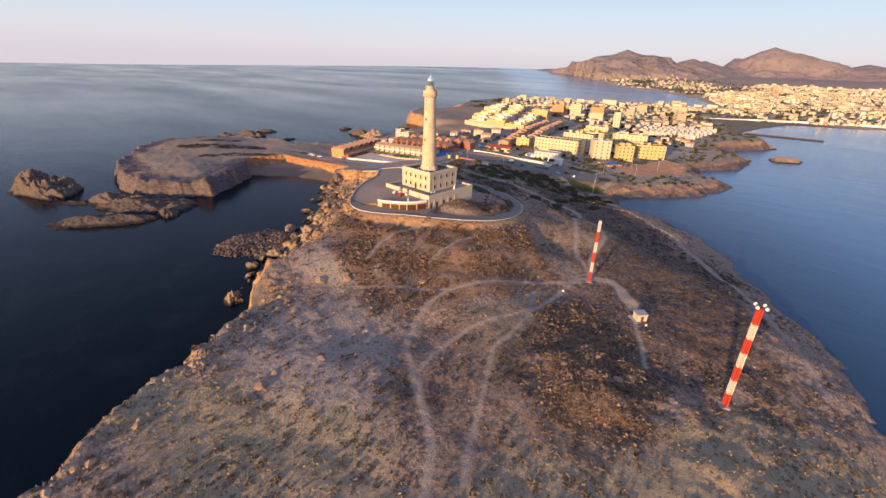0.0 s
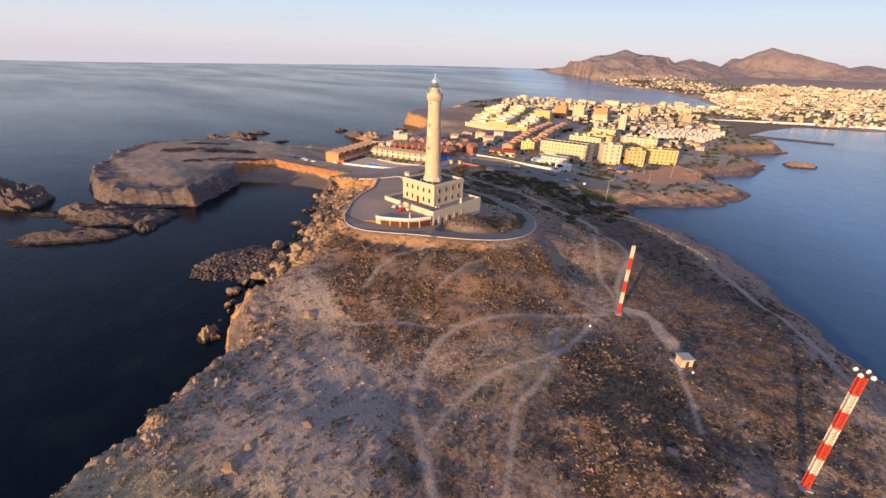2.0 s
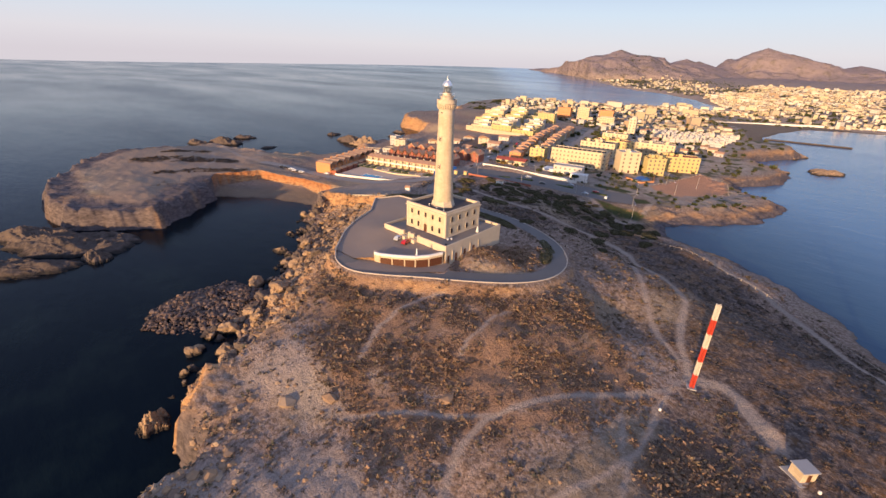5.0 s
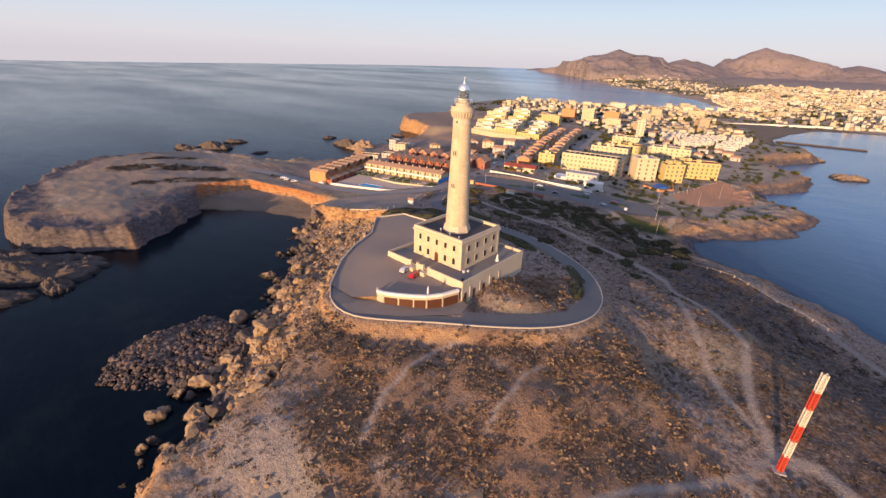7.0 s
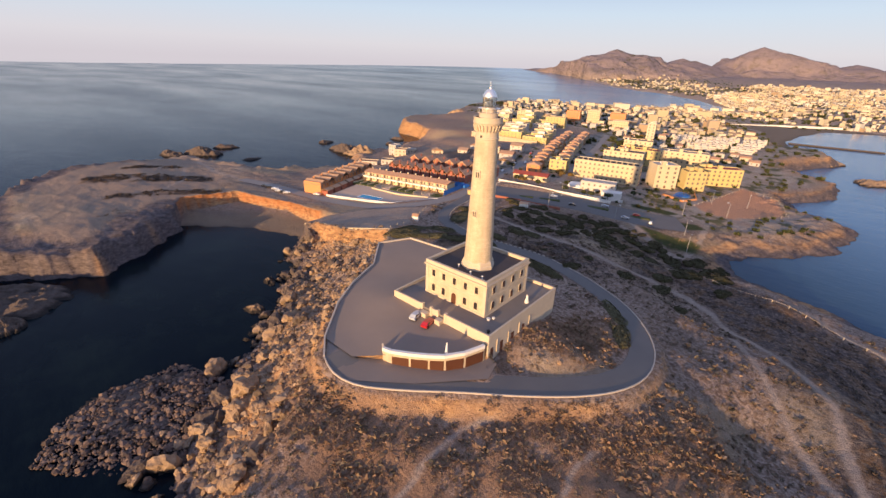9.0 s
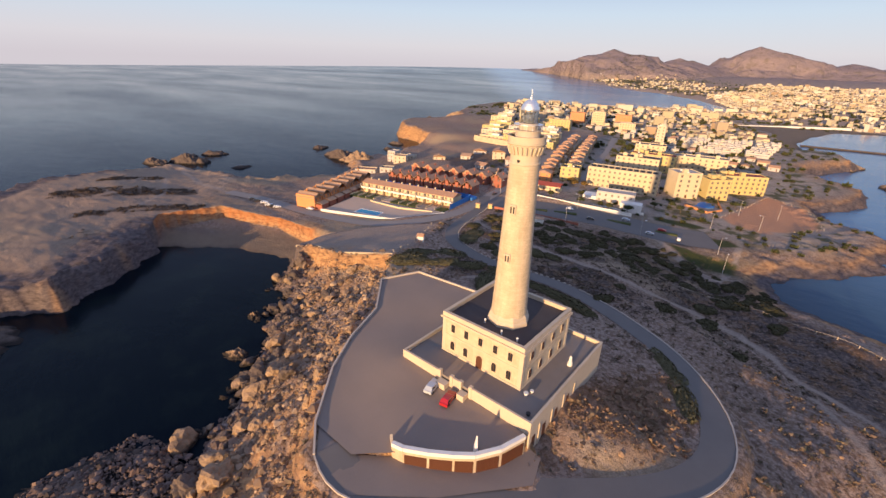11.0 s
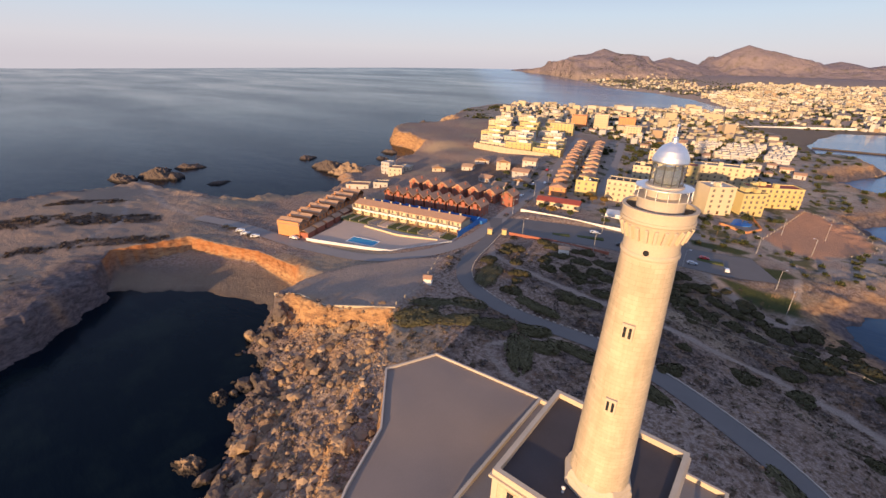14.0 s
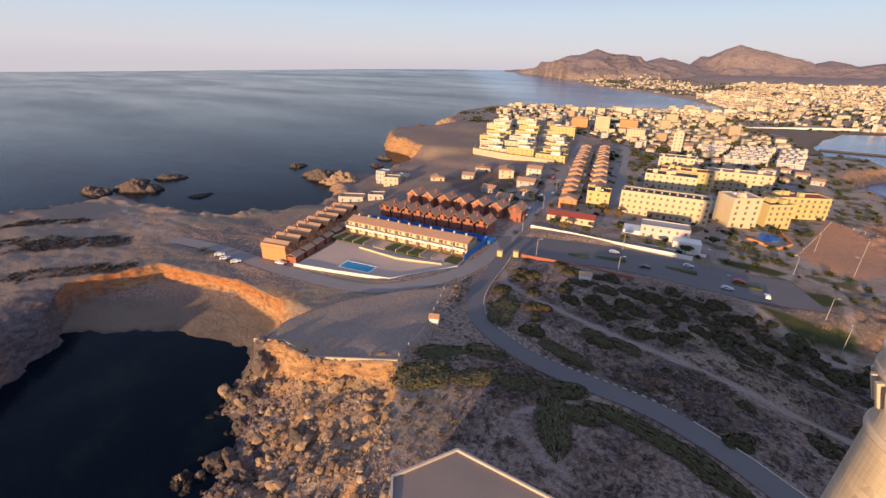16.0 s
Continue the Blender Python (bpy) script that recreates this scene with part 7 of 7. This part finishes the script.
M_MASTIC = foliage("olive_mastic_leaves", [(0.10, 0.088, 0.038), (0.135, 0.115, 0.05), (0.085, 0.075, 0.034), (0.15, 0.13, 0.065)])
bush_meshes = [leaf_mesh("bush", M_BUSH, 1500, s, leaf=0.11) for s in range(4)]
hedge_meshes = [leaf_mesh("bush", M_MASTIC, 3200, 20 + s, leaf=0.075, lumps=12) for s in range(4)]
rnd = random.Random(33)
BUSHES = [(-213, 200, 10, 4.5, 35), (-206, 206, 6, 4, 20), (-212, 187, 7, 5, 60), (-202, 194.5, 7, 3.5, 35), (-193, 200, 5.5, 3.2, 35), (-184, 206, 6, 3, 30), (-216, 232, 4, 9, 15), (-191, 222, 8, 3, 165), (-186, 236.5, 5, 3.2, 150), (-179, 238.2, 5, 2.3, 170),
          (-181, 193, 8, 3.6, 120), (-179, 199.5, 6, 3.2, 20), (-171, 205.5, 7, 2.8, 172), (-162, 204.5, 8, 2.6, 170), (-152, 202, 8, 2.6, 160), (-122, 186, 8, 3.5, 130), (-116, 174, 7, 3, 110)]
for k, (x, y, a, b, r) in enumerate(BUSHES):
    o = new("mastic_bush", hedge_meshes[k % 4])
    o.matrix_world = pose(x, y, spot(x, y) - 0.15, 0, 0, r) @ Matrix.Diagonal((a * 1.1, b * 1.1, 2.4 + 0.5 * (k % 3), 1))
    tagged(o, "broad dark green mastic bush on dry soil", "bush", "mastic bushes")
count = 0
VALLEY = [(-228, 250), (-205, 240), (-175, 255), (-130, 268), (-105, 262), (-112, 290), (-140, 292), (-165, 288), (-195, 280), (-225, 268)]
while count < 180:
    x, y = rnd.uniform(-232, -100), rnd.uniform(212, 296)
    if float(inland(np.array([x]), np.array([y]), VALLEY)[0]) < -6 and rnd.random() < 0.8:
        continue
    if min(float(near_line(np.array([x]), np.array([y]), [p[:2] for p in R1])[0]) - 5, float(near_line(np.array([x]), np.array([y]), TRACKS[3][0])[0]) - 3) < 0:
        continue
    s = rnd.uniform(1.0, 4.6)
    o = new("mastic_bush", bush_meshes[count % 4])
    o.matrix_world = pose(x, y, spot(x, y) - 0.1, 0, 0, rnd.uniform(0, 360)) @ Matrix.Diagonal((s, s * rnd.uniform(0.6, 1.0), s * rnd.uniform(0.6, 0.9), 1))
    tagged(o, "small dark green bush in the park scrub", "bush", "park bushes")
    count += 1


def tree_model(seed, mat, label, height, crown):
    rr = random.Random(seed)
    t = thing("tree", 0, 0, -400, 0, label, "tree", "trees of the town")
    bm = turned([(0.22, -0.3), (0.17, height * 0.35), (0.10, height * 0.6)], 7)
    for k in range(5):
        a = rr.uniform(0, 6.28)
        strut(bm, (0, 0, height * rr.uniform(0.3, 0.5)), (math.cos(a) * crown * 0.55, math.sin(a) * crown * 0.55, height * rr.uniform(0.55, 0.75)), 0.06)
    part("trunk", bm, M_BARK, t)
    v, f = leaf_ball(900, seed + 50, 0.0, 0.9, 0.13, 9)
    me = bpy.data.meshes.new("crown")
    me.from_pydata([(x * crown, y * crown, height * 0.42 + z * crown * 1.1) for x, y, z in v], [], f)
    me.materials.append(mat)
    c = new("crown", me)
    c.parent = t
    return t


trees = [tree_model(1, M_TREE, "round green street tree with a short trunk", 5.0, 2.4), tree_model(2, M_TREE, "tall dark green garden tree", 7.0, 2.8), tree_model(3, M_AUTUMN, "tree with golden autumn leaves", 6.0, 3.0)]
GREEN = [(-226, 364, 2), (-230, 368, 2), (-219, 366, 2), (-220, 438, 1), (-215, 440, 2), (-270, 360, 0), (-276, 350, 0), (-262, 352, 1), (-240, 322, 0), (-232, 318, 2), (-222, 322, 0), (-205, 326, 0), (-190, 332, 0), (-180, 336, 1), (-150, 400, 0), (-135, 410, 0), (-160, 420, 1), (-165, 372, 0), (-158, 366, 1), (-172, 362, 0),
         (-148, 372, 0), (-270, 395, 0), (-250, 396, 1), (-330, 430, 0), (-300, 385, 1), (-295, 365, 0)]
for x, y, k in GREEN:
    copy_thing(trees[k], pose(x, y, spot(x, y), 0, 0, rnd.uniform(0, 360)))
for k in range(110):
    x, y = rnd.uniform(-600, -120), rnd.uniform(430, 1080)
    if float(inland(np.array([x]), np.array([y]), TOWN)[0]) < 0:
        continue
    copy_thing(trees[rnd.choice((0, 1, 1, 2))], pose(x, y, spot(x, y), 0, 0, rnd.uniform(0, 360)))
for t in trees:
    for o in list(t.children_recursive) + [t]:
        bpy.data.objects.remove(o)
rr = np.random.default_rng(12)
n = 15000
x, y = rr.uniform(-1300, 900, n), rr.uniform(1120, 3600, n)
d = inland(x, y, COAST_WEST + COAST_EAST)
keep = (d > 30) & (d < 1100) & (rr.uniform(0, 1, n) < (0.25 + 0.75 * ramp_up(0.25, -0.35, fbm(x, y, 200, 4, 17))) * ramp_up(900, 350, d))
x, y, d = x[keep], y[keep], d[keep]
z = far_height(x, y)[0]
bv, bf = (np.array(q) for q in tuft(20, 8))
s = rr.uniform(2.5, 6, len(x))
v = (bv[None] * s[:, None, None] + np.stack([x, y, z], -1)[:, None, :]).reshape(-1, 3)
f = (bf[None] + (np.arange(len(x)) * len(bv))[:, None, None]).reshape(-1, 3)
tagged(data_mesh("trees", v.tolist(), f.tolist(), M_TREE), "dark trees and gardens among the far houses", "trees", kind="stuff")
n = 5200
x, y = rr.uniform(-620, -70, n), rr.uniform(330, 1110, n)
d = inland(x, y, COAST_WEST + COAST_EAST)
free = np.minimum.reduce([near_line(x, y, [q[:2] for q in line]) - half for line, half, _ in ROADS])
keep = (d > 14) & (free > 2) & (inland(x, y, SPORTS) < -2) & (rr.uniform(0, 1, n) < ramp_up(-0.4, 0.4, fbm(x, y, 50, 3, 88))) & ((x > -290) | (y > 640))
x, y = x[keep], y[keep]
bv, bf = (np.array(q) for q in tuft(34, 12))
s = rr.uniform(0.8, 2.4, len(x)) * np.where(y > 520, 1.5, 1.0)
v = (bv[None] * s[:, None, None] * rr.uniform(0.7, 1.3, (len(x), len(bv), 3)) + np.stack([x, y, spots_at(x, y)], -1)[:, None, :]).reshape(-1, 3)
f = (bf[None] + (np.arange(len(x)) * len(bv))[:, None, None]).reshape(-1, 3)
tagged(data_mesh("shrubs", v.tolist(), f.tolist(), M_TREE), "green garden shrubs between the town houses", "shrubs", kind="stuff")
